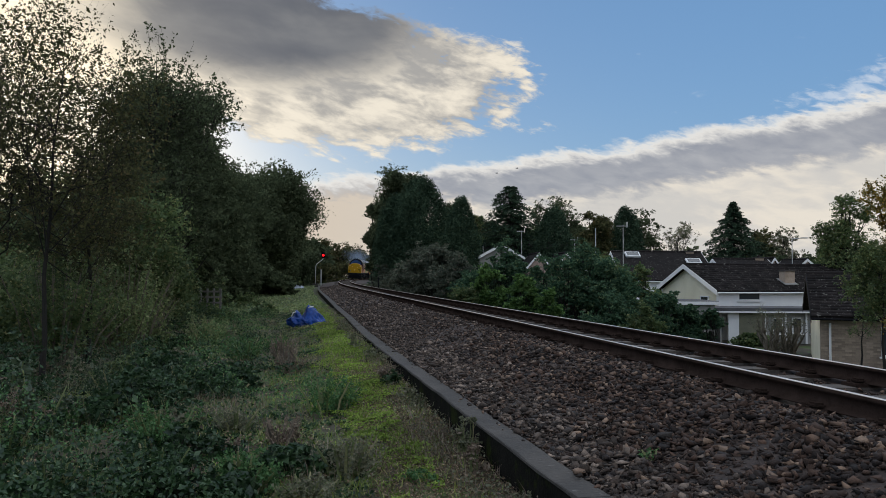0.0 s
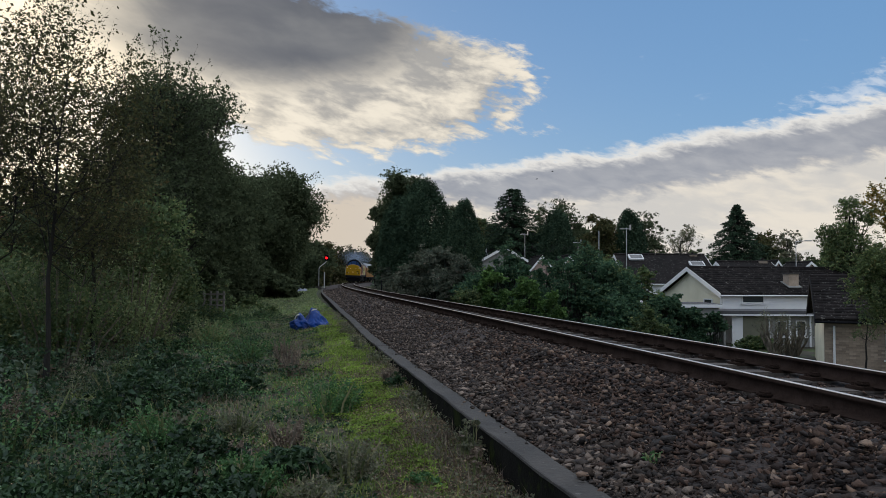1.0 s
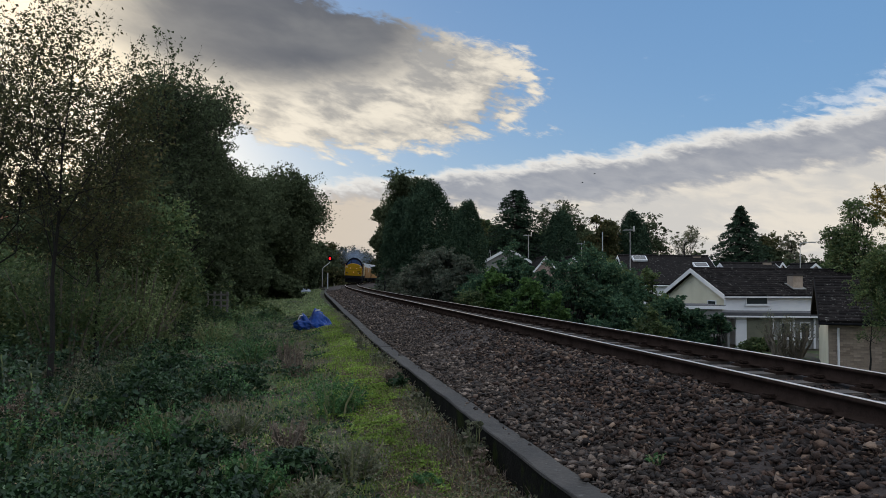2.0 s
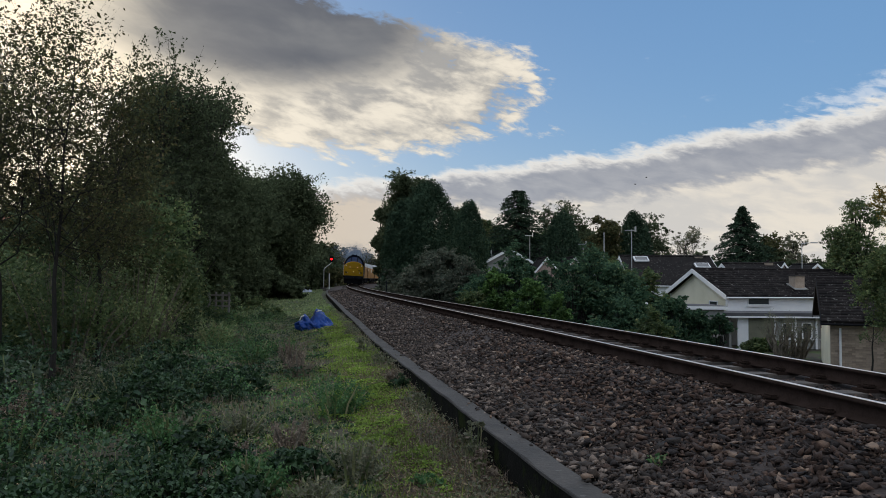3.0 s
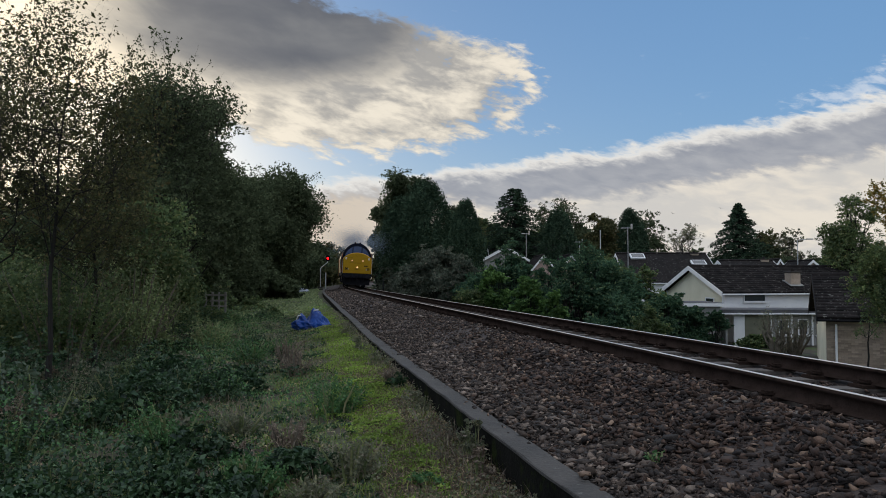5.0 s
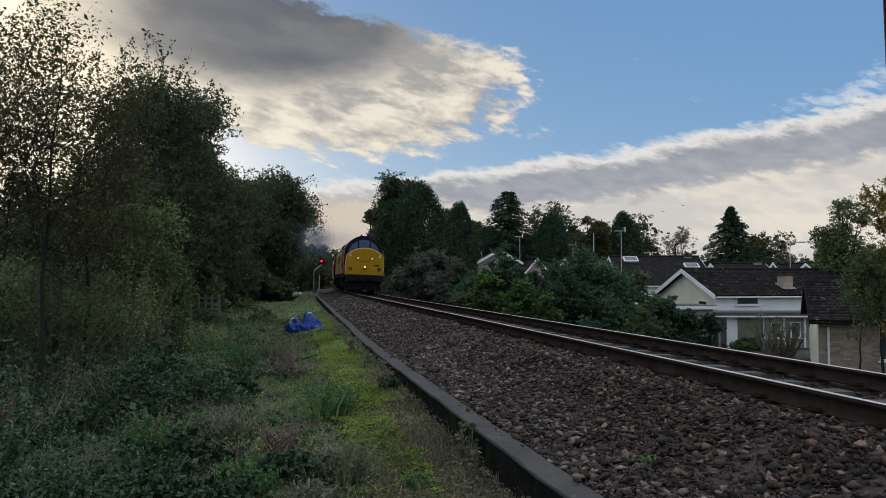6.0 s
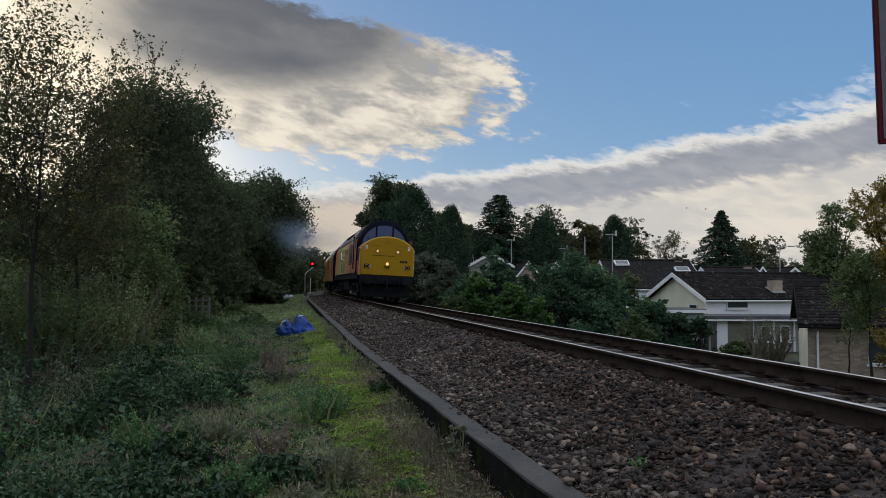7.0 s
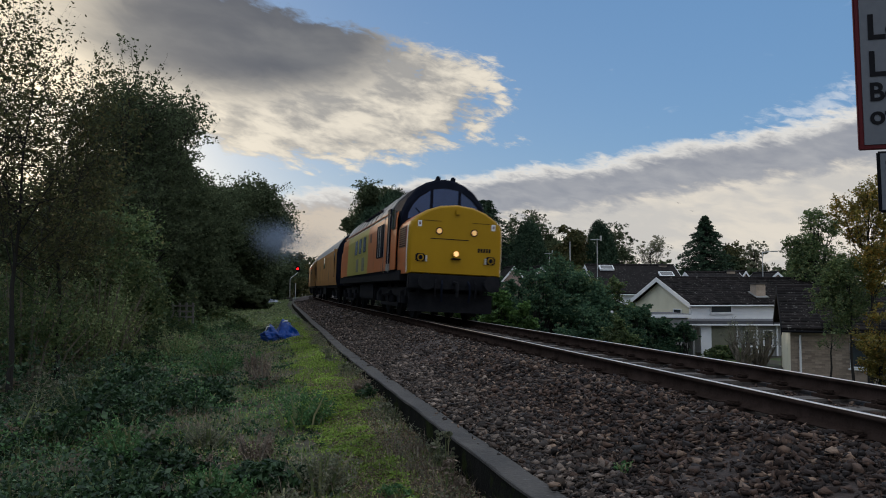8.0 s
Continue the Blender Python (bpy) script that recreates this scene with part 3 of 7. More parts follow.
def make_stones():
    """Loose ballast stones: the near ones large enough to be told apart."""
    rng = np.random.default_rng(5)
    shapes = [shard(rng) for _ in range(14)]
    holder = empty("loose_ballast", Matrix(), "loose brown-grey crushed ballast stones beside the rails", "ballast", kind="stuff")

    def rot(n):
        q = rng.normal(size=(n, 4))
        q /= np.linalg.norm(q, axis=1)[:, None]
        w, x, y, z = q.T
        return np.stack([1 - 2 * (y * y + z * z), 2 * (x * y - z * w), 2 * (x * z + y * w), 2 * (x * y + z * w), 1 - 2 * (x * x + z * z), 2 * (y * z - x * w), 2 * (x * z - y * w), 2 * (y * z + x * w), 1 - 2 * (x * x + y * y)], 1).reshape(-1, 3, 3)

    def scatter(s0, s1, o0, o1, count, r0, r1, name, z_up=0.3, spill=0.0):
        s, o = rng.uniform(s0, s1, count), rng.uniform(o0, o1, count)
        o = o[(o > 0.09) | (o < -0.15)]
        o = o[(np.abs(o - 1.505) > 0.09)]
        s = s[:len(o)]
        if o1 < 0:
            ok = o > KERB_IN + kerb_shift(s) - spill
            s, o = s[ok], o[ok]
        n = len(o)
        r = r0 + (r1 - r0) * rng.random(n) ** 1.7
        x, y, a = track(s, o)
        z = bed_height(o) + r * z_up + 0.02 * wave(x, y, 3.0) + rng.uniform(-0.022, 0.022, n)
        kind = rng.integers(0, len(shapes), n)
        sh = np.array([q[0] for q in shapes])[kind] * r[:, None, None]
        sh = sh * rng.uniform(0.42, 1.5, (n, 1, 3))
        v = np.einsum("nij,nkj->nki", rot(n), sh)
        v[:, :, 2] *= 0.7
        v = v + np.stack([x, y, z], 1)[:, None]
        # paler dusty stone towards the edging; more along the line, painting in distance haze
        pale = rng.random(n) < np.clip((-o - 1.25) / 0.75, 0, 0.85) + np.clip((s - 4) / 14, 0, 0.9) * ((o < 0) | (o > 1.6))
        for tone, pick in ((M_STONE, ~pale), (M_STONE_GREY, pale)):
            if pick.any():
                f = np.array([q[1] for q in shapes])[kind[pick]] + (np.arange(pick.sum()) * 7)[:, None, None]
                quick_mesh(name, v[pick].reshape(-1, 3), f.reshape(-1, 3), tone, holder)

    scatter(-3, 9, -2.45, -0.1, 31000, 0.018, 0.047, "stones_near")
    scatter(-3, 14, -2.45, -1.5, 7000, 0.010, 0.024, "stones_small", 0.6)
    scatter(-24, -3, -2.45, -0.1, 2200, 0.03, 0.06, "stones_behind")
    scatter(-24, -3, 0.1, 1.45, 1500, 0.025, 0.05, "stones_behind_rails", 0.1)
    scatter(9, 24, -2.45, -0.1, 12000, 0.020, 0.046, "stones_mid")
    scatter(24, 70, -2.45, -0.1, 5000, 0.035, 0.065, "stones_far")
    scatter(-3, 20, 0.1, 1.45, 7000, 0.02, 0.042, "stones_between_rails", 0.1)
    scatter(-3, 30, 1.6, 3.2, 4000, 0.03, 0.06, "stones_beyond")
    scatter(30, 75, 1.6, 3.2, 2600, 0.04, 0.07, "stones_beyond")
    scatter(-3, 24, -2.6, -2.1, 900, 0.009, 0.026, "stones_spilt", 0.9, 0.075)
    scatter(-3, 12, -2.42, -2.1, 80, 0.008, 0.018, "stones_spilt", 0.9, 0.15)


make_stones()


# ---- plants ----
def leaves(name, pts, size, material, parent=None, rng=None, flat=0.0, slim=0.55, droop=0.0, one=False):
    """A folded rhombic leaf at every point; one: a single pointed leaflet."""
    rng = rng or np.random.default_rng(1)
    n = len(pts)
    u = rng.normal(size=(n, 3))
    u[:, 2] = u[:, 2] * (1 - flat) - droop
    u /= np.linalg.norm(u, axis=1)[:, None]
    w = rng.normal(size=(n, 3))
    w[:, 2] += flat * 2.5
    v = np.cross(w, u)
    v /= np.linalg.norm(v, axis=1)[:, None] + 1e-9
    nn = np.cross(u, v)
    sz = (np.asarray(size) * rng.uniform(0.6, 1.35, n))[:, None]
    a, b = u * sz, v * sz * slim
    fold = nn * sz * 0.18
    if one:
        b = b * 1.25
        vs = np.stack([pts - a * 0.7 - b, pts - a * 0.7 + b, pts + a * 1.1], 1).reshape(-1, 3)
        return quick_mesh(name, vs, np.arange(n * 3).reshape(-1, 3), material, parent)
    vs = np.stack([pts - a, pts - b + fold, pts + a, pts + b + fold], 1).reshape(-1, 3)
    i = np.arange(n)[:, None] * 4
    f = np.concatenate([i + [0, 1, 2], i + [0, 2, 3]], 1).reshape(-1, 3)
    return quick_mesh(name, vs, f, material, parent)


def blades(name, pts, height, width, material, parent=None, rng=None, lean=0.35):
    """A bent tapering blade at every point."""
    rng = rng or np.random.default_rng(2)
    n = len(pts)
    h = np.asarray(height) * rng.uniform(0.5, 1.4, n)
    t = rng.uniform(0, math.tau, n)
    d = np.stack([np.cos(t), np.sin(t), np.zeros(n)], 1)
    side = np.stack([-np.sin(t), np.cos(t), np.zeros(n)], 1) * (width * rng.uniform(0.7, 1.3, n))[:, None]
    k = (lean * rng.uniform(0.2, 1.6, n))[:, None] * h[:, None]
    up = np.zeros((n, 3))
    up[:, 2] = h
    mid = pts + up * 0.6 + d * k * 0.4
    tip = pts + up * 0.97 + d * k
    vs = np.stack([pts - side, pts + side, mid + side * 0.7, mid - side * 0.7, tip], 1).reshape(-1, 3)
    i = np.arange(n)[:, None] * 5
    f = np.concatenate([i + [0, 1, 2], i + [0, 2, 3], i + [3, 2, 4]], 1).reshape(-1, 3)
    return quick_mesh(name, vs, f, material, parent)


def cloud(rng, shape, reach=1.45):
    """Normal scatter with no stragglers beyond the given reach."""
    g = rng.normal(size=shape)
    r = np.linalg.norm(g, axis=-1, keepdims=True)
    return np.where(r > reach, g / r * reach * rng.random(r.shape) ** 0.4, g)


def broadleaf(name, x, y, height, radius, leaf, size, count, label, seed, base=0.25, lobes=16, squash=1.0, gaps=0.35, spray=0.32, trunk_r=None, lean=(0, 0), group="", twigs=60, z0=None, twiggy=False, fill=0.22):
    """Trunk, limbs, twigs and a crown of leaf sprays on lobes of uneven size."""
    if y > 25:
        count, size = int(count * 0.74), size * 1.14
    rng = np.random.default_rng(seed)
    z0 = float(ground_z(x, y)) - 0.1 if z0 is None else z0
    top = empty(name, Matrix.Translation((x, y, z0)), label, "tree" if height > 3.2 else "bush", group)
    r0 = trunk_r or height * 0.022
    crown_c = np.array([lean[0], lean[1], height * (base + (1 - base) * 0.5)])
    half = np.array([radius, radius, height * (1 - base) * 0.5 * squash])
    bm = bmesh.new()
    n_seg = 6
    trunk = [(lean[0] * (i / n_seg) ** 1.5 + rng.normal() * r0 * 0.9 * (i > 0), lean[1] * (i / n_seg) ** 1.5 + rng.normal() * r0 * 0.9 * (i > 0), height * 0.86 * i / n_seg) for i in range(n_seg + 1)]
    tube(bm, trunk, [r0 * (1.35 if i == 0 else 1.0) * (1 - 0.96 * i / n_seg) for i in range(n_seg + 1)], 8)
    cs, rs, ends, lines = [], [], [], []
    for k in range(lobes):
        d = ball(rng, 1)[0]
        rr = rng.uniform(0.25, 0.95) ** 0.6
        c = crown_c + d * half * rr * 0.78
        cs.append(c)
        rs.append(radius * rng.uniform(0.26, 0.50))
        u = min(rng.uniform(base + 0.06, 0.85) / 0.86, 0.95, max(0.12, (c[2] - 0.06 * height) / (0.86 * height)))
        i = min(int(u * n_seg), n_seg - 1)
        a = np.array(trunk[i]) + (np.array(trunk[i + 1]) - np.array(trunk[i])) * (u * n_seg - i)
        m = (a + c) / 2 + rng.normal(size=3) * radius * 0.08 + np.array([0, 0, -0.04 * height])
        tube(bm, [a, m, c], [r0 * (0.30 - 0.14 * u), r0 * 0.15, r0 * 0.05], 5, False)
        for _ in range(int(twigs / lobes)):
            u = rng.random()
            st = m + (c - m) * u
            e = c + ball(rng, 1)[0] * rs[-1] * rng.uniform(0.55, 1.15) * np.array([1, 1, 0.85])
            kink = (st + e) / 2 + rng.normal(size=3) * 0.09 * radius
            tube(bm, [st, kink, e], [r0 * 0.055, r0 * 0.035, r0 * 0.015], 3, False)
            ends += [e, kink + (e - kink) * 0.6]
            lines.append((st, kink, e))
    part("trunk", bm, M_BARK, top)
    cs, rs = np.array(cs), np.array(rs)
    n_spray = max(60, count // 14)
    li = rng.choice(lobes, n_spray, p=rs ** 2 / (rs ** 2).sum())
    sp = cs[li] + ball(rng, n_spray) * (rs[li] * (0.55 + 0.75 * rng.random(n_spray) ** 1.8))[:, None] * np.array([1, 1, 0.85])
    keep = wave(sp[:, 0] * 1.7 + seed, sp[:, 1] * 1.7 + sp[:, 2] * 1.3, 2.2 / max(radius, 0.5) * 2) > -1 + gaps * 1.2
    sp = sp[keep]
    along = None
    if twiggy:
        sp = np.array(ends)
        ln = np.array(lines)
        k = rng.integers(0, len(ln), count)
        u = rng.random(count)[:, None]
        along = np.where(u < 0.35, ln[k, 0] + (ln[k, 1] - ln[k, 0]) * (0.3 + 2 * u), ln[k, 1] + (ln[k, 2] - ln[k, 1]) * (u - 0.35) / 0.62)
        along = along + cloud(rng, (count, 3)) * size * (0.7 + 1.6 * rng.random((count, 1)))
    per = max(4, count // max(len(sp), 1))
    sd = spray * radius * 0.28
    pts = (sp[:, None] + cloud(rng, (len(sp), per, 3)) * (sd * rng.uniform(0.4, 1.4, (len(sp), 1, 1))) * np.array([1, 1, 0.7])).reshape(-1, 3)
    pts = pts[pts[:, 2] > 0.15]
    if along is not None:
        # leaves strung along the outer half of every twig
        pts = along
    n_in = int(len(pts) * fill)
    if n_in:
        ii = rng.choice(lobes, n_in, p=rs ** 2 / (rs ** 2).sum())
        inner = cs[ii] + ball(rng, n_in) * (rs[ii] * 0.75 * rng.random(n_in) ** 0.5)[:, None]
        pts = np.concatenate([pts, inner])
        size = np.concatenate([np.full(len(pts) - n_in, size), np.full(n_in, size * 1.8)])
    leaves("crown", pts, size, leaf, top, rng, 0.2, one=y > 15)
    return top


def shrub(name, x, y, rx, ry, height, leaf, size, count, label, seed, lobes=16, z0=None, category="bush", group="", bark=None, droop=0.0, one=None, fill=0.2):
    """A rounded bush of leafy lobes of uneven size on stems from the ground, with dark hollows between them."""
    count, size = int(count * 0.55), size * 1.28
    rng = np.random.default_rng(seed)
    z0 = float(ground_z(x, y)) - 0.05 if z0 is None else z0
    top = empty(name, Matrix.Translation((x, y, z0)), label, category, group)
    a, q = rng.uniform(0, math.tau, lobes), np.sqrt(rng.random(lobes))
    hz = height * (1 - 0.45 * q ** 2) * np.where(np.arange(lobes) % 3 == 0, rng.uniform(0.92, 1.05, lobes), rng.uniform(0.3, 1.0, lobes))
    rs = np.minimum(rng.uniform(0.20, 0.42, lobes) * (rx + ry) * 0.5, height * 0.38)
    hz = np.maximum(hz - rs * 0.8, rs * 0.3)
    cs = np.stack([np.cos(a) * q * rx * 0.8, np.sin(a) * q * ry * 0.8, hz], 1)
    bm = bmesh.new()
    for c, r in zip(cs, rs):
        foot = np.array([c[0] * 0.35, c[1] * 0.35, -0.1])
        mid = (foot + c) / 2 + rng.normal(size=3) * 0.12 * r
        w = 0.006 + 0.007 * height
        tube(bm, [foot, mid, c], [w, w * 0.7, w * 0.35], 4, False)
        for _ in range(4):
            e = c + ball(rng, 1)[0] * r * rng.uniform(0.8, 1.25)
            tube(bm, [mid + (c - mid) * rng.random(), e], [w * 0.3, w * 0.12], 3, False)
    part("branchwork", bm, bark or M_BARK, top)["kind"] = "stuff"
    n_s = max(20, count // 16)
    stretch = rng.uniform(0.65, 1.35, (lobes, 3)) * np.array([1, 1, 0.85])
    li = rng.choice(lobes, n_s, p=rs ** 2 / (rs ** 2).sum())
    d = ball(rng, n_s)
    d[:, 2] = np.where(d[:, 2] < -0.35, -d[:, 2], d[:, 2])
    sp = cs[li] + d * (rs[li] * (0.62 + 0.85 * rng.random(n_s) ** 2.2))[:, None] * stretch[li]
    g = cloud(rng, (n_s, 16, 3)) * np.array([1, 1, 0.55]) * (rs[li] * 0.20)[:, None, None]
    pts = (sp[:, None] + g).reshape(-1, 3)
    n_in = int(len(pts) * fill)
    ii = rng.choice(lobes, n_in, p=rs ** 2 / (rs ** 2).sum())
    inner = cs[ii] + ball(rng, n_in) * (rs[ii] * 0.7 * rng.random(n_in) ** 0.4)[:, None]
    sz = np.concatenate([np.full(len(pts), size), np.full(n_in, size * 1.7)])
    pts = np.concatenate([pts, inner])
    ok = pts[:, 2] > 0.01
    leaves("foliage", pts[ok], sz[ok], leaf, top, rng, 0.3, droop=droop, one=y > 14 if one is None else one)
    return top


def column(name, x, y, height, radius, size, count, label, seed, leaf=None, z0=None):
    """A dense columnar evergreen: upright sprays in a close skin, ragged at the tip."""
    count, size = int(count * 0.7), size * 1.15
    rng = np.random.default_rng(seed)
    z0 = float(ground_z(x, y)) - 0.1 if z0 is None else z0
    top = empty(name, Matrix.Translation((x, y, z0)), label, "tree")
    part("trunk", tubed([(0, 0, 0), (0.04, 0, height * 0.5), (0, 0, height * 0.9)], [height * 0.02, height * 0.012, 0.02], 7), M_BARK, top)
    n = count // 14
    h = rng.random(n) ** 0.85
    t = rng.uniform(0, math.tau, n)
    lump = 1 + 0.10 * np.sin(3 * t + 9 * h + seed) + 0.08 * np.sin(5 * t - 17 * h)
    r = radius * np.minimum(1.0, ((1 - h) / 0.32)) ** 0.48 * (0.8 + 0.2 * np.minimum(1, h / 0.25)) * lump * rng.uniform(0.82, 1.04, n)
    sp = np.stack([np.cos(t) * r, np.sin(t) * r, h * height * 0.96], 1)
    g = cloud(rng, (n, 14, 3)) * np.array([0.08, 0.08, 0.26]) * radius
    pts = (sp[:, None] + g).reshape(-1, 3)
    n_in = count // 5
    hi, ti = rng.random(n_in) * 0.9, rng.uniform(0, math.tau, n_in)
    ri = radius * 0.75 * np.minimum(1.0, ((1 - hi) / 0.32)) ** 0.48 * np.sqrt(rng.random(n_in))
    pts = np.concatenate([pts, np.stack([np.cos(ti) * ri, np.sin(ti) * ri, hi * height], 1)])
    leaves("crown", pts[pts[:, 2] > 0.1], size, leaf or M_LEAF_FIR, top, rng, 0.0, 0.4, -0.5, True)
    return top


def conifer(name, x, y, height, radius, size, count, label, seed, narrow=1.0, leaf=None, base=0.05, z0=None, ragged=0.25):
    """A straight stem with whorls of drooping boughs."""
    count, size = int(count * 0.72), size * 1.12
    rng = np.random.default_rng(seed)
    z0 = float(ground_z(x, y)) - 0.1 if z0 is None else z0
    top = empty(name, Matrix.Translation((x, y, z0)), label, "tree")
    bm = bmesh.new()
    tube(bm, [(0, 0, 0), (0.05, 0, height * 0.5), (0, 0.03, height * 0.97)], [height * 0.022, height * 0.013, 0.02], 7)
    boughs = int(40 + height * 8)
    pts = []
    for k in range(boughs):
        h = base + (1 - base) * (k + rng.uniform(-0.5, 0.5)) / boughs
        h = min(max(h, base), 0.985)
        r = radius * (1 - h) ** narrow * rng.uniform(1 - ragged, 1 + ragged * 0.6) + 0.12
        t = rng.uniform(0, math.tau)
        for m in range(3):
            tt = t + m * math.tau / 3 + rng.uniform(-0.4, 0.4)
            rr = r * rng.uniform(0.8, 1.1)
            zz = h * height
            e = np.array([math.cos(tt) * rr, math.sin(tt) * rr, zz - rr * 0.16 + 0.10 * rr])
            a = np.array([0, 0, zz])
            tube(bm, [a, (a + e) / 2 + np.array([0, 0, 0.05 * rr]), e], [0.05 + 0.004 * height * (1 - h), 0.03, 0.01], 3, False)
            n = max(4, int(count / (boughs * 3) * (0.35 + 1.3 * (1 - h))))
            u = rng.uniform(0.15, 1.05, n) ** 0.6
            p = a + (e - a) * u[:, None]
            p[:, 2] += 0.05 * rr - 0.12 * rr * u ** 2
            p = p + cloud(rng, (n, 3)) * np.array([1, 1, 0.42]) * (0.10 + 0.20 * rr * (1 - 0.75 * u))[:, None]
            pts.append(p)
    part("trunk", bm, M_BARK, top)
    leaves("crown", np.concatenate(pts), size, leaf or M_LEAF_FIR, top, rng, 0.35, 0.35, 0.3, True)
    return top


def thicket(name, x, y, rx, ry, height, leaf, size, count, label, seed, stems=12, z0=None, category="bush", group="", upright=0.0, turn=0.0, bark=None):
    """A bush without a trunk: stems from the ground and an uneven skin of leaves."""
    count, size = int(count * 0.7), size * 1.15
    rng = np.random.default_rng(seed)
    z0 = float(ground_z(x, y)) - 0.05 if z0 is None else z0
    top = empty(name, Matrix.Translation((x, y, z0)) @ pose(0, 0, 0, 0, 0, turn), label, category, group)
    bm = bmesh.new()
    tips = []
    for k in range(stems):
        a = rng.uniform(-1, 1, 2)
        b = a * 0.55
        e = np.array([a[0] * rx * 0.85, a[1] * ry * 0.85, height * rng.uniform(0.55, 1.08) * (1 - 0.25 * (a ** 2).sum() / 2)])
        m = np.array([b[0] * rx, b[1] * ry, e[2] * 0.55])
        tube(bm, [(b[0] * rx * 0.6, b[1] * ry * 0.6, -0.1), m, e], [0.012 + 0.006 * height, 0.012 + 0.003 * height, 0.006], 4, False)
        tips.append((m, e))
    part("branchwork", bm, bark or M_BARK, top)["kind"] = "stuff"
    pts = []
    n_l = stems
    for m, e in tips:
        n = count // n_l
        u = rng.uniform(-0.6, 1.05, n)
        p = m + (e - m) * u[:, None]
        s = np.array([rx, ry, height * 0.7]) * (0.26 if upright == 0 else 0.26 * (1 - upright))
        sub = cloud(rng, (max(5, n // 34), 3)) * s
        p = p + sub[rng.integers(0, len(sub), n)] + cloud(rng, (n, 3)) * s * 0.24
        pts.append(p)
    pts = np.concatenate(pts)
    pts = pts[pts[:, 2] > 0.02]
    leaves("foliage", pts, size, leaf, top, rng, 0.1, one=y > 12 or size < 0.0158)
    return top


def left_woods():
    broadleaf("oak_tree", -5.64, 11.0, 6.5, 2.05, M_LEAF_OAK, 0.029, 15500, "thin-crowned young oak with browning leaves against the sky", 11, base=0.24, lobes=40, gaps=0.75, spray=0.17, trunk_r=0.042, lean=(0.18, 0.1), twigs=1100, twiggy=True, fill=0.0)
    broadleaf("oak_tree", -7.0, 11.9, 6.3, 1.8, M_LEAF_OAK, 0.029, 6000, "thin-crowned young oak with browning leaves against the sky", 12, base=0.25, lobes=24, gaps=0.7, spray=0.18, trunk_r=0.07, twigs=760, twiggy=True, fill=0.0)
    broadleaf("oak_tree", -7.4, 20.0, 8.8, 2.5, M_LEAF_DARK, 0.044, 21000, "dense dark oak at the edge of the verge", 13, base=0.1, lobes=26, gaps=0.4, spray=0.3, trunk_r=0.13, twigs=700, twiggy=True, fill=0.0)
    broadleaf("oak_tree", -6.3, 14.0, 5.2, 1.7, M_LEAF_OAK, 0.032, 9000, "low young oak with browning leaves behind the others", 112, base=0.3, lobes=24, gaps=0.7, spray=0.18, trunk_r=0.05, twigs=600, twiggy=True, fill=0.0)
    broadleaf("hawthorn_tree", -9.0, 26.0, 9.6, 2.6, M_LEAF_DARK, 0.055, 15000, "loose twiggy top of a dark hawthorn beside the verge", 113, base=0.35, lobes=26, gaps=0.4, trunk_r=0.12, twigs=800, twiggy=True, fill=0.0)
    broadleaf("hazel_tree", -9.4, 15.4, 2.3, 1.8, M_LEAF_WOOD, 0.036, 15000, "dense green hazel under the oaks", 25, base=0.06, lobes=22, gaps=0.2, spray=0.5, twigs=70)
    broadleaf("hazel_tree", -12.2, 18.5, 3.3, 2.4, M_LEAF_WOOD, 0.045, 15000, "dense green hazel under the oaks", 26, base=0.05, lobes=22, gaps=0.15, spray=0.5, twigs=120)
    broadleaf("hazel_tree", -6.9, 17.8, 3.8, 1.5, M_LEAF_WOOD, 0.038, 11000, "dense green hazel under the oaks", 27, base=0.1, lobes=18, gaps=0.3, spray=0.45, twigs=140)
    broadleaf("hawthorn_tree", -9.9, 28.5, 9.9, 3.2, M_LEAF_DARK, 0.056, 50000, "broad dense dark hawthorn overhanging the verge", 14, base=0.08, lobes=40, gaps=0.15, spray=0.27, twigs=200)
    broadleaf("hawthorn_tree", -9.9, 31.5, 7.9, 1.7, M_LEAF_DARK, 0.065, 24000, "dense dark hawthorn beside the verge", 24, base=0.05, lobes=22, gaps=0.15, spray=0.42, squash=1.15)
    broadleaf("hawthorn_tree", -13.4, 27.0, 6.0, 3.4, M_LEAF_DARK, 0.075, 18000, "broad dense dark hawthorn behind the oaks", 15, base=0.05, lobes=26, gaps=0.1, spray=0.36)
    broadleaf("hawthorn_tree", -12.5, 42.0, 9.0, 3.8, M_LEAF_DARK, 0.066, 46000, "dense dark hawthorn along the verge", 16, base=0.03, lobes=26, gaps=0.1, spray=0.36)
    broadleaf("sycamore_tree", -14.7, 68.0, 11.2, 5.0, M_LEAF_DARK, 0.095, 66000, "tall dark sycamore close beside the line", 17, base=0.2, lobes=34, gaps=0.1, spray=0.36, squash=1.15)
    broadleaf("sycamore_tree", -18.5, 60.0, 11.5, 4.6, M_LEAF_DARK, 0.14, 26000, "tall dark sycamore in the lineside wood", 18, base=0.05, lobes=26, gaps=0.15, spray=0.36)
    broadleaf("sycamore_tree", -20.0, 86.0, 11.0, 3.4, M_LEAF_DARK, 0.14, 26000, "tall dark sycamore close beside the line", 19, base=0.05, lobes=24, gaps=0.15, spray=0.36)
    broadleaf("sycamore_tree", -24.5, 112.0, 10.0, 4.6, M_LEAF_DARK, 0.19, 18000, "dark sycamore beside the far curve", 20, base=0.03, lobes=22, gaps=0.1, spray=0.36)
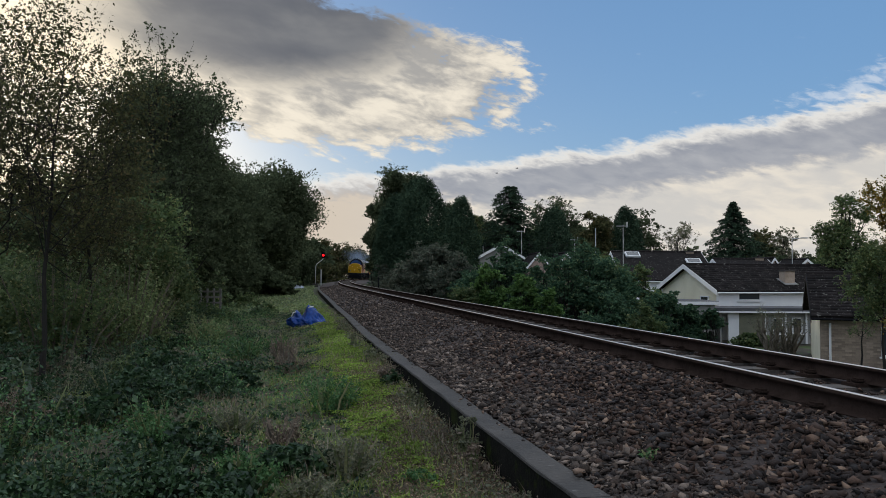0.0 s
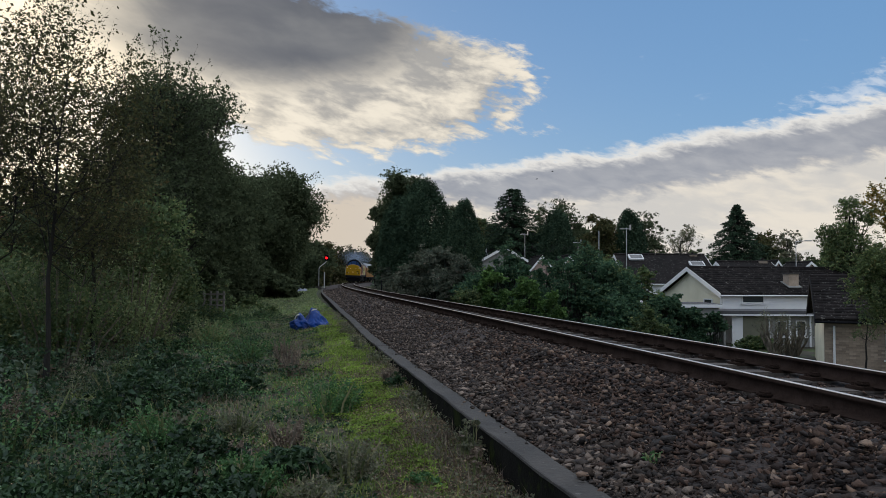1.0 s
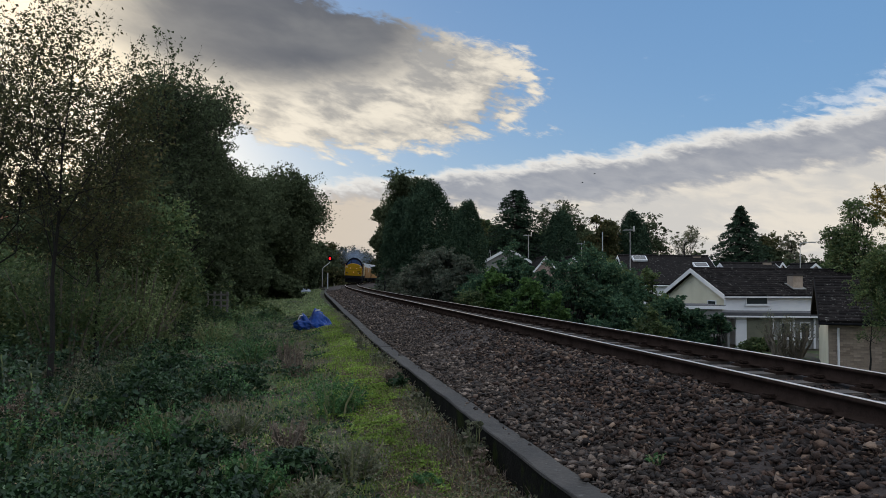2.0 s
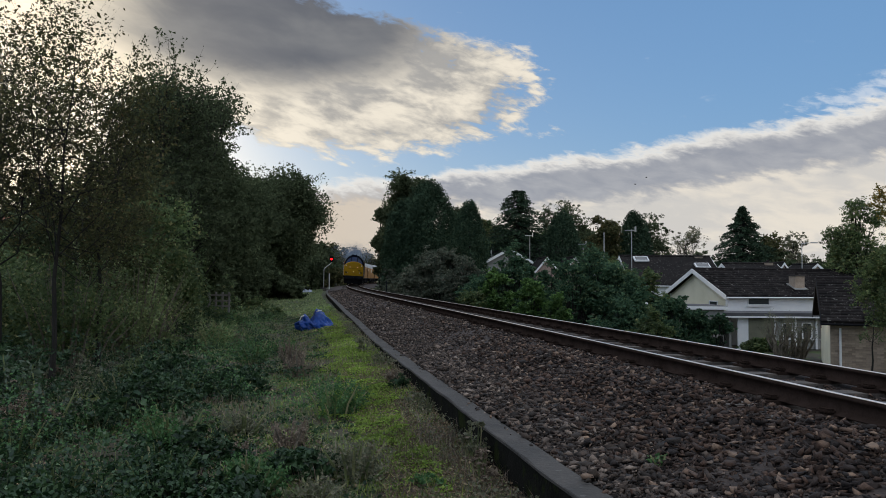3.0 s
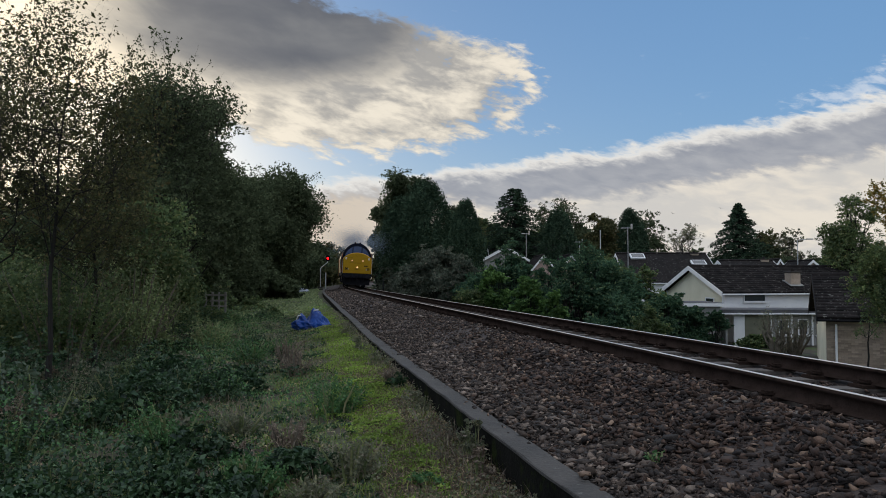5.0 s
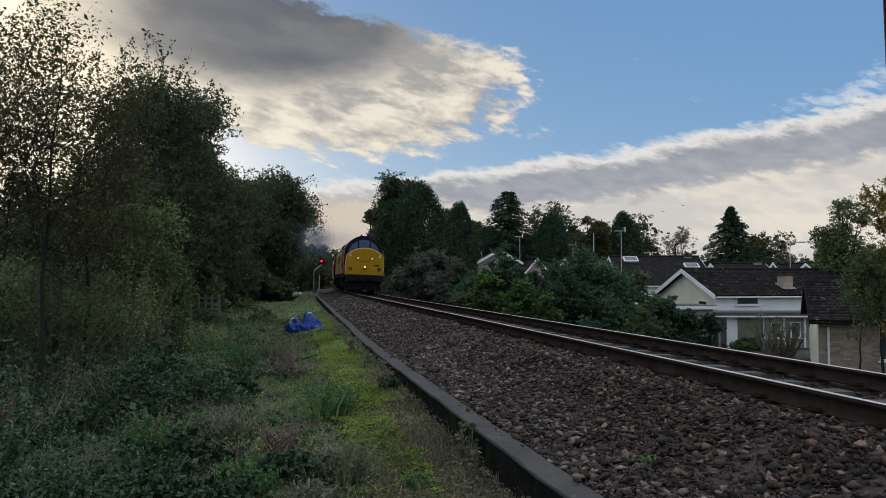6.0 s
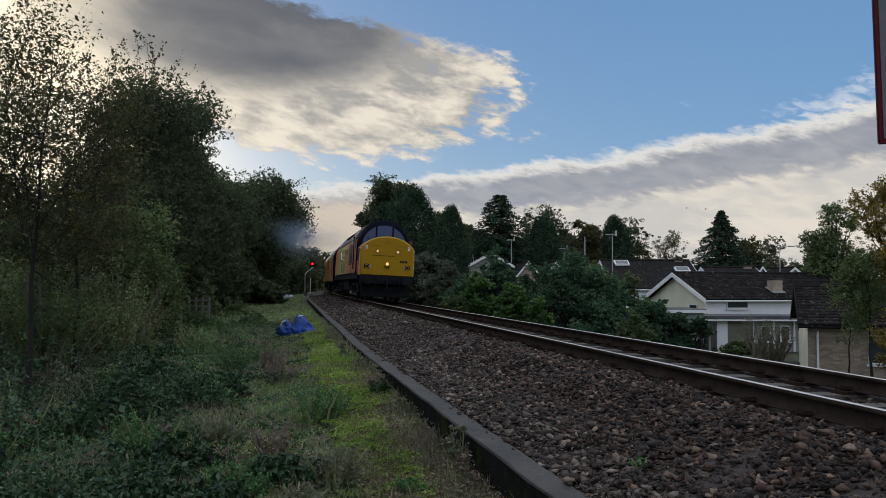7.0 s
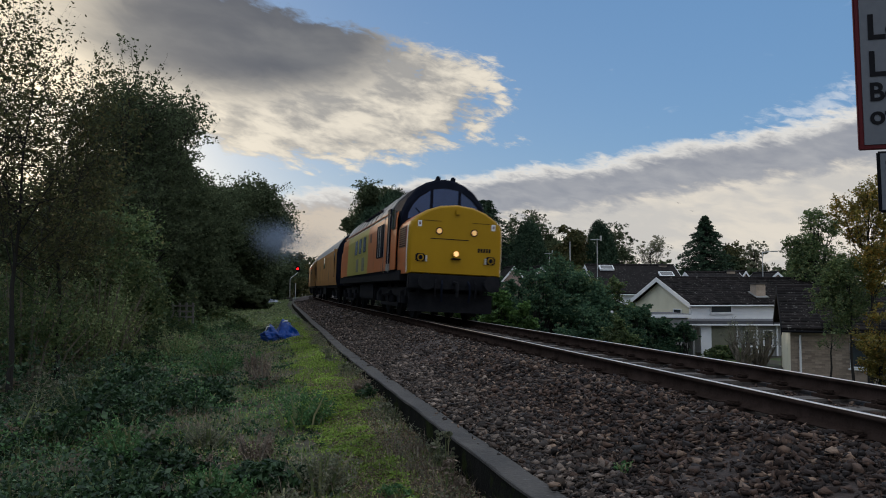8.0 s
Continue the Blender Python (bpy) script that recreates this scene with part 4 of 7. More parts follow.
    broadleaf("sycamore_tree", -24.0, 150.0, 9.0, 4.4, M_LEAF_DARK, 0.28, 14000, "hazy sycamore beyond the far curve", 21, base=0.02, lobes=22, gaps=0.1, spray=0.36)
    for k, (x, y, h, r) in enumerate(((-23.5, 190.0, 11.0, 4.2), (-29.5, 204.0, 13.4, 4.4), (-24.5, 214.0, 12.0, 4.4), (-20.5, 228.0, 11.0, 4.2), (-33.0, 178.0, 13.0, 4.6))):
        broadleaf("sycamore_tree", x, y, h, r, M_LEAF_OAK, 0.18, 9000, "hazy tree closing the view along the line", 240 + k, base=0.02, lobes=26, gaps=0.4, spray=0.36)
    for k, (y, r, h) in enumerate(((104.0, 2.2, 5.0), (112.0, 2.2, 5.4), (122.0, 2.6, 6.0), (134.0, 2.8, 7.0), (148.0, 3.6, 8.0), (162.0, 4.0, 8.0))):
        thicket("hazel_bush", -0.178 * y - 0.25 * (k % 2), y, r, r, h, M_LEAF_DARK, 0.17, 9000, "dense dark hazel bush along the far curve", 220 + k, stems=24)
    for k, (x, y, r, h) in enumerate(((-17.4, 88.0, 1.7, 4.0), (-19.5, 96.0, 2.2, 5.0), (-15.6, 78.0, 1.8, 3.4))):
        thicket("hazel_bush", x, y, r, r, h, M_LEAF_DARK, 0.15, 8000, "dense dark hazel bush along the far curve", 230 + k, stems=24)
    for k, (x, y, r, ztop) in enumerate(((-19.5, 122.0, 2.2, 2.6), (-20.0, 140.0, 2.6, 3.4), (-24.0, 168.0, 4.0, 5.0), (-20.5, 176.0, 3.4, 4.6), (-16.5, 190.0, 3.6, 4.4))):
        shrub("hazel_bush", x, y, r, r, ztop - float(ground_z(x, y)), M_LEAF_OAK, 0.13, 5000, "olive bush beyond the far curve", 260 + k, lobes=20)
    for k, (x, y, r, h) in enumerate(((-9.0, 29.0, 0.9, 0.85), (-8.0, 28.4, 0.7, 0.6), (-7.2, 26.0, 0.5, 0.4), (-6.6, 30.0, 0.7, 0.5), (-9.3, 38.0, 0.9, 0.8))):
        shrub("bramble_bush", x, y, r, r, h, M_LEAF_WOOD, 0.035, 4000, "low green bramble on the open verge", 280 + k, lobes=16)
    for k, (x, y, r, h) in enumerate(((-12.6, 44.0, 2.3, 3.4), (-13.2, 52.0, 2.3, 3.6), (-14.2, 60.0, 2.2, 3.6), (-11.2, 36.0, 1.8, 3.0))):
        shrub("hazel_bush", x, y, r, r, h, M_LEAF_DARK, 0.07, 11000, "dark hazel bush under the trees of the verge", 270 + k, lobes=24)
    rng = np.random.default_rng(30)
    # willowy scrub in front of the wood
    for k, (x, y, rx, ry, h) in enumerate(((-6.7, 16.5, 1.0, 1.4, 2.2), (-6.9, 14.0, 1.2, 1.3, 2.1), (-7.5, 18.5, 1.3, 1.6, 3.2), (-8.9, 12.6, 1.3, 1.2, 1.8), (-8.0, 21.0, 1.2, 1.6, 3.2), (-9.6, 24.6, 1.5, 1.8, 3.6), (-9.9, 16.5, 1.5, 1.6, 2.4), (-10.2, 11.5, 1.4, 1.3, 1.8))):
        thicket("willow_scrub", x, y, rx, ry, h, (M_LEAF_WILLOW, M_LEAF_WOOD)[k % 3 == 1], 0.027, 17000, "loose olive-green willow scrub with bare upright twigs", 40 + k, stems=60, upright=0.45, bark=M_TWIG)
    for k, (x, y, r, h) in enumerate(((-11.4, 34.0, 2.0, 2.6), (-12.4, 38.5, 2.0, 2.6), (-13.4, 47.0, 2.2, 3.0), (-11.6, 55.0, 1.7, 2.2), (-10.6, 28.5, 1.7, 2.6), (-19.4, 76.0, 2.2, 3.0), (-19.0, 92.0, 2.6, 3.4), (-13.2, 62.0, 1.6, 2.0))):
        x = min(x, float(np.interp(y, Y_ALL, X_ALL)) - 3.4 - 1.3 * r)
        shrub("bramble_bush", x, y, r, r, h, M_LEAF_DARK if k % 2 else M_LEAF_WOOD, 0.05 if y < 45 else 0.085, 9000, "dark tangled bramble bush under the trees", 60 + k, lobes=22)


def right_woods():
    broadleaf("poplar_tree", -4.0, 96.0, 18.1, 3.9, M_LEAF_DARK, 0.12, 42000, "tall dark poplar with thinning autumn top", 31, base=0.1, lobes=40, gaps=0.2, spray=0.34)
    broadleaf("poplar_tree", -6.6, 99.0, 15.8, 2.8, M_LEAF_DARK, 0.12, 20000, "dark poplar leaning towards the line", 131, base=0.1, lobes=28, gaps=0.25, spray=0.34)
    broadleaf("poplar_tree", -8.0, 101.0, 13.4, 1.9, M_LEAF_DARK, 0.12, 12000, "ragged dark poplar at the edge of the line", 132, base=0.05, lobes=22, gaps=0.3, spray=0.34)
    broadleaf("ash_tree", 1.6, 98.0, 15.4, 2.9, M_LEAF_DARK, 0.12, 15000, "dark ash between the firs", 30, base=0.08, lobes=24, gaps=0.25, spray=0.34)
    column("cypress_tree", -1.8, 84.0, 14.2, 3.1, 0.12, 46000, "tall broad dark cypress beside the line", 32)
    column("cypress_tree", -4.4, 86.0, 11.6, 2.4, 0.12, 26000, "dark cypress beside the line", 33)
    column("cypress_tree", 2.35, 70.0, 10.9, 1.5, 0.085, 30000, "narrow black-green cypress beside the line", 34)
    conifer("cedar_tree", 8.8, 90.0, 14.4, 5.6, 0.13, 56000, "spreading dark cedar behind the houses", 35, 0.52, ragged=0.45)
    column("cypress_tree", 13.7, 88.0, 11.5, 2.2, 0.11, 26000, "dark rounded cypress behind the houses", 36)
    broadleaf("ash_tree", 16.6, 104.0, 15.8, 3.9, M_LEAF_DARK, 0.10, 15000, "airy ash tree on the skyline", 37, base=0.3, lobes=34, gaps=0.5, spray=0.26, twigs=300, fill=0.0)
    broadleaf("ash_tree", 3.0, 108.0, 15.2, 3.4, M_LEAF_OAK, 0.11, 7000, "thinning ash tree on the skyline", 38, base=0.3, lobes=26, gaps=0.4, spray=0.3, twigs=300, fill=0.0)
    column("cypress_tree", 22.4, 90.0, 12.0, 2.0, 0.11, 26000, "dark blunt cypress on the skyline", 39)
    broadleaf("ash_tree", 25.6, 96.0, 12.7, 3.3, M_LEAF_DARK, 0.11, 16000, "airy ash tree on the skyline", 40, base=0.25, lobes=30, gaps=0.5, spray=0.28, twigs=260, fill=0.0)
    broadleaf("birch_tree", 35.2, 110.0, 12.2, 2.7, M_LEAF_SCRUB, 0.10, 3600, "thin pale birch on the skyline", 41, base=0.3, lobes=20, gaps=0.5, spray=0.5, twigs=260, fill=0.0)
    broadleaf("oak_tree", 18.6, 88.0, 12.4, 2.5, M_LEAF_OAK, 0.11, 15000, "olive-green oak behind the roofs", 42, base=0.25, lobes=20, gaps=0.3)
    conifer("spruce_tree", 33.3, 85.0, 12.2, 7.0, 0.11, 60000, "dark pointed spruce standing alone above the roofs", 43, 0.95, ragged=0.35)
    broadleaf("oak_tree", 50.6, 118.0, 12.4, 3.3, M_LEAF_OAK, 0.14, 10000, "low tree on the skyline", 44, base=0.2, lobes=22, gaps=0.4, fill=0.05)
    broadleaf("oak_tree", 55.0, 120.0, 12.2, 3.4, M_LEAF_SCRUB, 0.14, 7000, "low thinning tree on the skyline", 45, base=0.2, lobes=22, gaps=0.5, twigs=200, fill=0.0)
    broadleaf("oak_tree", 63.0, 122.0, 9.2, 5.0, M_LEAF_DARK, 0.16, 12000, "low tree on the skyline", 46, base=0.1, lobes=24, gaps=0.2)
    broadleaf("alder_tree", 26.0, 48.0, 10.4, 1.75, M_LEAF_WOOD, 0.050, 34000, "slender grey-green alder above the brick house", 47, base=0.15, lobes=30, gaps=0.3, spray=0.28, twigs=200, fill=0.05)
    broadleaf("maple_tree", 14.75, 24.0, 8.3, 1.25, M_LEAF_AUTUMN, 0.040, 16000, "golden-leaved maple in a back garden", 48, base=0.35, lobes=28, gaps=0.3, spray=0.3, twigs=420, trunk_r=0.09, twiggy=True, fill=0.0)
    broadleaf("maple_tree", 14.45, 24.6, 5.3, 1.5, M_LEAF_WOOD, 0.038, 14000, "yellow-green garden maple before the brick house", 49, base=0.42, lobes=22, gaps=0.25, twigs=420, trunk_r=0.06, twiggy=True, fill=0.0)
    broadleaf("maple_tree", 13.4, 21.4, 3.6, 1.0, M_LEAF_AUTUMN, 0.036, 9000, "yellow-green garden shrub turning gold", 149, base=0.1, lobes=18, gaps=0.25, twigs=260, twiggy=True, fill=0.0)
    broadleaf("apple_tree", 14.55, 26.2, 3.3, 0.9, M_LEAF_WILLOW, 0.03, 420, "small bare-branched garden tree before a brick wall", 50, base=0.3, lobes=7, gaps=0.3, twigs=56, trunk_r=0.045, lean=(0.3, 0.0), twiggy=True)
    for k, (x, y, h, r) in enumerate(((7.4, 112.0, 13.6, 2.8), (5.2, 110.0, 14.2, 2.4), (20.4, 112.0, 13.0, 2.6), (-0.5, 112.0, 12.5, 4.0), (7.0, 118.0, 13.0, 4.6), (11.5, 112.0, 12.0, 4.0), (21.5, 112.0, 12.5, 4.2), (30.0, 118.0, 10.5, 4.2), (39.0, 118.0, 8.6, 4.0), (44.0, 112.0, 8.0, 3.6), (51.0, 116.0, 8.8, 4.0), (59.0, 114.0, 9.0, 4.4), (71.0, 124.0, 10.0, 5.0), (4.5, 122.0, 13.0, 4.6), (10.0, 124.0, 12.6, 4.6), (15.5, 122.0, 12.8, 4.4), (25.0, 124.0, 12.0, 4.4), (34.0, 126.0, 10.0, 4.6))):
        broadleaf("ash_tree", x, y, h, r, M_LEAF_WOOD if k % 2 else M_LEAF_DARK, 0.25, 6500, "hazy broadleaf tree on the skyline behind the houses", 140 + k, base=0.08, lobes=24, gaps=0.2, spray=0.36, twigs=100)
    # bushes beside the line: place, radius, height of the top over the rails, kind
    spots = ((-4.1, 66.0, 2.3, 2.1, "s"), (-1.7, 58.0, 2.3, 3.0, "s"), (0.3, 54.0, 2.1, 3.1, "s"), (1.7, 50.0, 1.7, 2.0, "s"), (-6.2, 72.0, 2.6, 2.2, "s"), (-5.4, 84.0, 1.9, 2.0, "s"), (-6.9, 100.0, 2.0, 2.4, "s"), (-7.6, 116.0, 2.4, 3.0, "d"), (2.6, 49.0, 2.0, 1.2, "d"),
             (2.7, 46.0, 1.4, 1.5, "d"), (2.9, 42.0, 0.95, 1.55, "i"), (1.6, 42.5, 1.1, 0.35, "w"), (4.0, 45.0, 1.25, 3.0, "d"), (4.2, 38.0, 0.95, 0.95, "i"), (5.1, 43.0, 1.2, 1.8, "d"), (5.2, 35.0, 0.7, 0.2, "i"), (5.6, 40.5, 1.2, 1.75, "d"),
             (6.2, 37.0, 1.3, 1.9, "d"), (7.3, 38.0, 1.55, 2.55, "d"), (8.5, 37.0, 1.4, 1.9, "d"), (9.8, 44.0, 1.6, 2.4, "w"), (9.4, 36.0, 1.2, 0.7, "d"), (10.7, 37.0, 1.0, 0.2, "d"), (8.4, 31.0, 1.0, -0.45, "w"), (7.6, 33.0, 1.3, 0.2, "d"), (12.7, 43.2, 0.9, 0.3, "w"), (12.3, 37.5, 0.75, -0.72, "d"), (13.5, 37.5, 0.65, -0.65, "d"), (16.2, 38.6, 1.2, -2.1, "w"), (10.3, 38.0, 1.15, 1.37, "w"), (11.5, 38.0, 0.95, 0.42, "d"), (12.6, 38.0, 0.85, -0.36, "d"))
    kinds = {"s": (M_LEAF_BANK, "grey-brown leafless scrub on the cutting side"), "d": (M_LEAF_LAUREL, "dense dark evergreen bush beside the line"), "i": (M_LEAF_IVY, "bright yellow-green ivy-clad bush beside the line"), "w": (M_LEAF_WOOD, "olive-green bush beside the line")}
    for k, (x, y, r, ztop, c) in enumerate(spots):
        x = max(x, float(np.interp(y, Y_ALL, X_ALL)) + 3.5 + 1.2 * r)
        h = ztop - float(ground_z(x, y)) + 0.1
        size = 0.05 if c == "i" else 0.042 if y < 48 else 0.065 if y < 72 else 0.10
        shrub("lineside_bush", x, y, r, r, h, kinds[c][0], size, int(7000 + 7500 * r * max(1.0, h / 3)), kinds[c][1], 80 + k, lobes=int(14 + 5 * h))


def verge_plants():
    """Uncountable low growth of the verge."""
    rng = np.random.default_rng(77)

    def spots(n, s0, s1, o0, o1, power=1.0):
        s = s0 + (s1 - s0) * rng.random(n) ** power
        o = rng.uniform(o0, o1, n)
        x, y, _ = track(s, o)
        return np.stack([x, y, ground_z(x, y)], 1), s, o

    # moss and short grass beside the edging
    p, s, o = spots(430000, -2, 34, -4.2, -2.4, 1.9)
    k = rng.random(len(p)) < 0.55 + 0.35 * wave(p[:, 0], p[:, 1], 1.3) + 0.3 * wave(p[:, 0] + 3, p[:, 1], 3.7) + 0.3 * wave(p[:, 0] * 1.3, p[:, 1], 9.0) - 0.75 * np.abs((o + 3.12 + 0.22 * wave(p[:, 0] + 4, p[:, 1], 1.9)) / 0.52) ** 3 + 0.25 - 1.3 * np.clip((2.3 - s) / 1.4, 0, 1) - 1.1 * np.clip((o + 2.98) / 0.2, 0, 1) * np.clip((7.0 - s) / 2, 0, 1)
    p[:, 2] += 0.045 * np.clip(wave(p[:, 0], p[:, 1] + 7, 7.0), 0, 1) + 0.03 * np.clip(wave(p[:, 0] + 2, p[:, 1], 13.0), 0, 1) * rng.random(len(p)) + 0.012
    tagged(leaves("moss_carpet", p[k], 0.014, M_MOSS, rng=rng, flat=0.55, one=True), "bright yellow-green moss and short turf beside the edging", "moss", kind="stuff")
    p, s, o = spots(30000, -2, 45, -8.5, -2.6, 1.9)
    k = wave(p[:, 0] + 9, p[:, 1], 1.1) > -0.5
    tagged(blades("verge_grass", p[k], 0.06, 0.004, M_GRASS, rng=rng, lean=1.1), "rough green verge grass", "grass", kind="stuff")
    p, s, o = spots(26000, -2, 26, -4.3, -2.5, 1.8)
    k = wave(p[:, 0] + 5, p[:, 1] + 3, 3.1) + 0.6 * wave(p[:, 0], p[:, 1], 8.0) > 0.35
    tagged(blades("moss_grass", p[k], 0.05, 0.003, M_GRASS, rng=rng, lean=1.2), "short grass tufts standing in the moss", "grass", kind="stuff")
    p, s, o = spots(30000, -2, 30, -6.5, -2.5, 1.7)
    k = rng.random(len(p)) < 0.9 * (wave(p[:, 0] + 2, p[:, 1] + 4, 1.3) + 0.4 * wave(p[:, 0], p[:, 1], 4.0) - 0.15)
    tagged(blades("dead_stalks", p[k], 0.13, 0.003, M_DRY, rng=rng, lean=0.7), "dry brown dead weed stalks", "dead weeds", kind="stuff")
    # leaf litter and thin creeping growth over the bare soil
    p, s, o = spots(80000, -2, 30, -7.0, -2.45, 2.0)
    p[:, 2] += 0.035 * rng.random(len(p)) * (0.6 + wave(p[:, 0], p[:, 1], 2.1))
    tagged(leaves("leaf_litter", p[::2], 0.016, M_LITTER, rng=rng, flat=0.5, one=True), "brown leaf litter over the bare soil of the verge", "leaf litter", kind="stuff")
    tagged(leaves("creeping_weeds", p[1::2], 0.015, M_STEM, rng=rng, flat=0.5, one=True), "thin dull green creeping weeds on the verge", "weeds", kind="stuff")
    p, s, o = spots(40000, -2.5, 9, -3.4, -2.4, 1.3)
    p[:, 2] += 0.03 * rng.random(len(p))
    tagged(leaves("twig_litter", p, 0.014, M_LITTER, rng=rng, flat=0.4, slim=0.3, one=True), "dark twigs and dead leaves at the foot of the edging", "leaf litter", kind="stuff")
    # straggling weeds against the foot of the edging
    p, s, o = spots(9000, -3, 26, -2.85, -2.33, 1.6)
    k = wave(p[:, 0], p[:, 1] + 2, 2.3) > -0.2
    p[:, 2] += 0.13 * rng.random(len(p))
    tagged(leaves("edging_weeds", p[k], 0.014, M_LEAF_SCRUB, rng=rng), "straggling brown-green weeds at the foot of the edging", "weeds", kind="stuff")
    p, s, o = spots(1300, -3, 20, -2.85, -2.35, 1.5)
    tagged(blades("edging_stalks", p, 0.12, 0.003, M_DRY, rng=rng, lean=0.8), "dry stalks at the foot of the edging", "dead weeds", kind="stuff")
    # thinner growth that carries on behind the viewpoint
    p, s, o = spots(7000, -26, -1.5, -9.0, -2.5)
    tagged(blades("rough_grass", p, 0.09, 0.005, M_GRASS, rng=rng, lean=1.0), "rough verge grass carrying on along the line", "grass", kind="stuff")
    p, s, o = spots(10000, -26, -2.0, -12.0, -3.0)
    p[:, 2] += 0.25 * rng.random(len(p)) * np.clip(0.4 + wave(p[:, 0], p[:, 1], 1.2), 0, 1)
    tagged(leaves("low_brambles", p, 0.03, M_LEAF_BRAMBLE, rng=rng, flat=0.2, one=True), "low brambles carrying on along the verge", "brambles", kind="stuff")
    # weeds in soft mounds, their height follows the mounds
    p, s, o = spots(200000, -3, 27, -12.0, -3.3, 1.9)
    mound = np.clip(0.8 * wave(p[:, 0] + 1, p[:, 1], 1.1) + 0.7 * wave(p[:, 0], p[:, 1] + 2, 3.3) + 0.25, 0, 1.8)
    edge = np.clip((-o - 3.3) / 2.0, 0, 1)
    p[:, 2] += mound * edge * 0.52 * rng.random(len(p)) ** 0.45 + 0.02
    keep = (edge > 0.06) & (wave(p[:, 0] * 1.3, p[:, 1] + 5, 6.0) + 0.5 * wave(p[:, 0], p[:, 1] + 2, 2.3) > -0.5)
    kind = wave(p[:, 0] + 6, p[:, 1] + 1, 0.9) + 0.5 * wave(p[:, 0], p[:, 1] + 3, 2.9) + rng.normal(0, 0.15, len(p))
    green = (kind > 0.4) & (o > -6.5) & ((s > 2.6) | (o > -4.3))
    tagged(leaves("nettle_patch", p[keep & green], 0.018, M_LEAF_NETTLE, rng=rng, flat=0.45, one=True), "low bright green nettles and weeds", "weeds", kind="stuff")
    low = keep & ~green & (kind > -0.45)
    for name, pick, size, one in (("bramble_leaves", s < 4.0, 0.017, False), ("bramble_carpet", s >= 4.0, 0.021, True)):
        tagged(leaves(name, p[low & pick], size, M_LEAF_BRAMBLE, rng=rng, flat=0.12, slim=0.58, one=one), "low dark trailing bramble leaves", "brambles", kind="stuff")
    tagged(leaves("withered_weeds", p[keep & (kind <= -0.45)], 0.014, M_LEAF_SCRUB, rng=rng, flat=0.2, slim=0.35, one=True), "grey-brown withered weeds", "weeds", kind="stuff")
    p, s, o = spots(26000, 26, 95, -10.5, -2.6, 1.0)
    p[:, 2] += 0.15 * rng.random(len(p))
    tagged(leaves("far_weeds", p, 0.05, M_LEAF_WILLOW, rng=rng, flat=0.4, one=True), "rough green weeds along the far verge", "weeds", kind="stuff")
    p, s, o = spots(16000, 0, 110, 3.0, 8.5, 1.0)
    p[:, 2] += 0.2 * rng.random(len(p))
    tagged(leaves("bank_weeds", p, 0.06, M_LEAF_SCRUB, rng=rng, flat=0.3, one=True), "brown-green weeds on the embankment side", "weeds", kind="stuff")
    for k, (x, y, r, h) in enumerate(((-3.6, 5.2, 0.8, 0.55), (-2.6, 4.4, 0.7, 0.45), (-5.0, 7.0, 1.1, 0.75), (-5.6, 9.2, 1.2, 0.85), (-3.4, 8.6, 0.8, 0.45), (-2.2, 6.4, 0.6, 0.35), (-1.6, 4.9, 0.55, 0.32), (-4.4, 5.0, 0.9, 0.7), (-6.6, 8.4, 1.2, 0.95), (-4.2, 11.4, 1.0, 0.6), (-6.4, 11.6, 1.2, 1.0), (-1.1, 6.0, 0.4, 0.25), (-2.9, 10.5, 0.6, 0.35))):
        shrub("bramble_clump", x, y, r, r, h * 1.15, M_LEAF_BRAMBLE, 0.021 if y < 7 else 0.024, 5600, "mound of dark green bramble with paler leaf tips", 120 + k, lobes=26, one=False, fill=0.1)


    p, s, o = spots(2600, -1, 24, -10.0, -5.2, 1.4)
    p[:, 2] += 0.05
    tagged(blades("tall_weed_stems", p, 0.26, 0.0025, M_STEM, rng=rng, lean=0.5), "thin grey-green weed stems rising from the undergrowth", "weeds", kind="stuff")
    # separate clumps that break up the low growth
    kinds = ((M_LEAF_NETTLE, 0.017, "clump of fresh green nettles on the verge"), (M_LEAF_SCRUB, 0.013, "clump of withered brown-grey weeds on the verge"), (M_LEAF_WILLOW, 0.017, "clump of coarse dull green weeds on the verge"), (M_LEAF_BRAMBLE, 0.016, "mound of dark green bramble with paler leaf tips"), (M_DRY, 0.010, "clump of dead reddish-brown stalks on the verge"))
    for k in range(46):
        s1, o1 = -1.5 + 24 * rng.random() ** 1.3, rng.uniform(-9.5, -4.8)
        x, y, _ = track(s1, o1)
        big = min(1.0, (-o1 - 3.8) / 2.5)
        r, h = rng.uniform(0.22, 0.45) + 0.4 * big * rng.random(), rng.uniform(0.15, 0.30) + 0.5 * big * rng.random()
        m, size, label = kinds[3 if x < -1.8 and y < 7.5 else (k * 7 + k // 5) % 5]
        shrub("weed_clump", float(x), float(y), r, r, h, m, size * 1.25, int(1100 + 2600 * r), label, 300 + k, lobes=14, bark=M_STEM, category="weeds", group="verge clumps", one=y > 9)
    # clumps that stand out one by one beside the moss
    own = {"dry": (M_DRY, 0.011, kinds[4][2]), "scrub": (M_LEAF_SCRUB, 0.011, kinds[1][2]), "nettle": (M_LEAF_NETTLE, 0.014, kinds[0][2]), "bramble": (M_LEAF_BRAMBLE, 0.0145, kinds[3][2]), "willow": (M_LEAF_WILLOW, 0.02, "low olive-green willow shoots on the verge"), "pale": (M_LEAF_PALE, 0.033, "arching bramble spray with large pale leaves")}
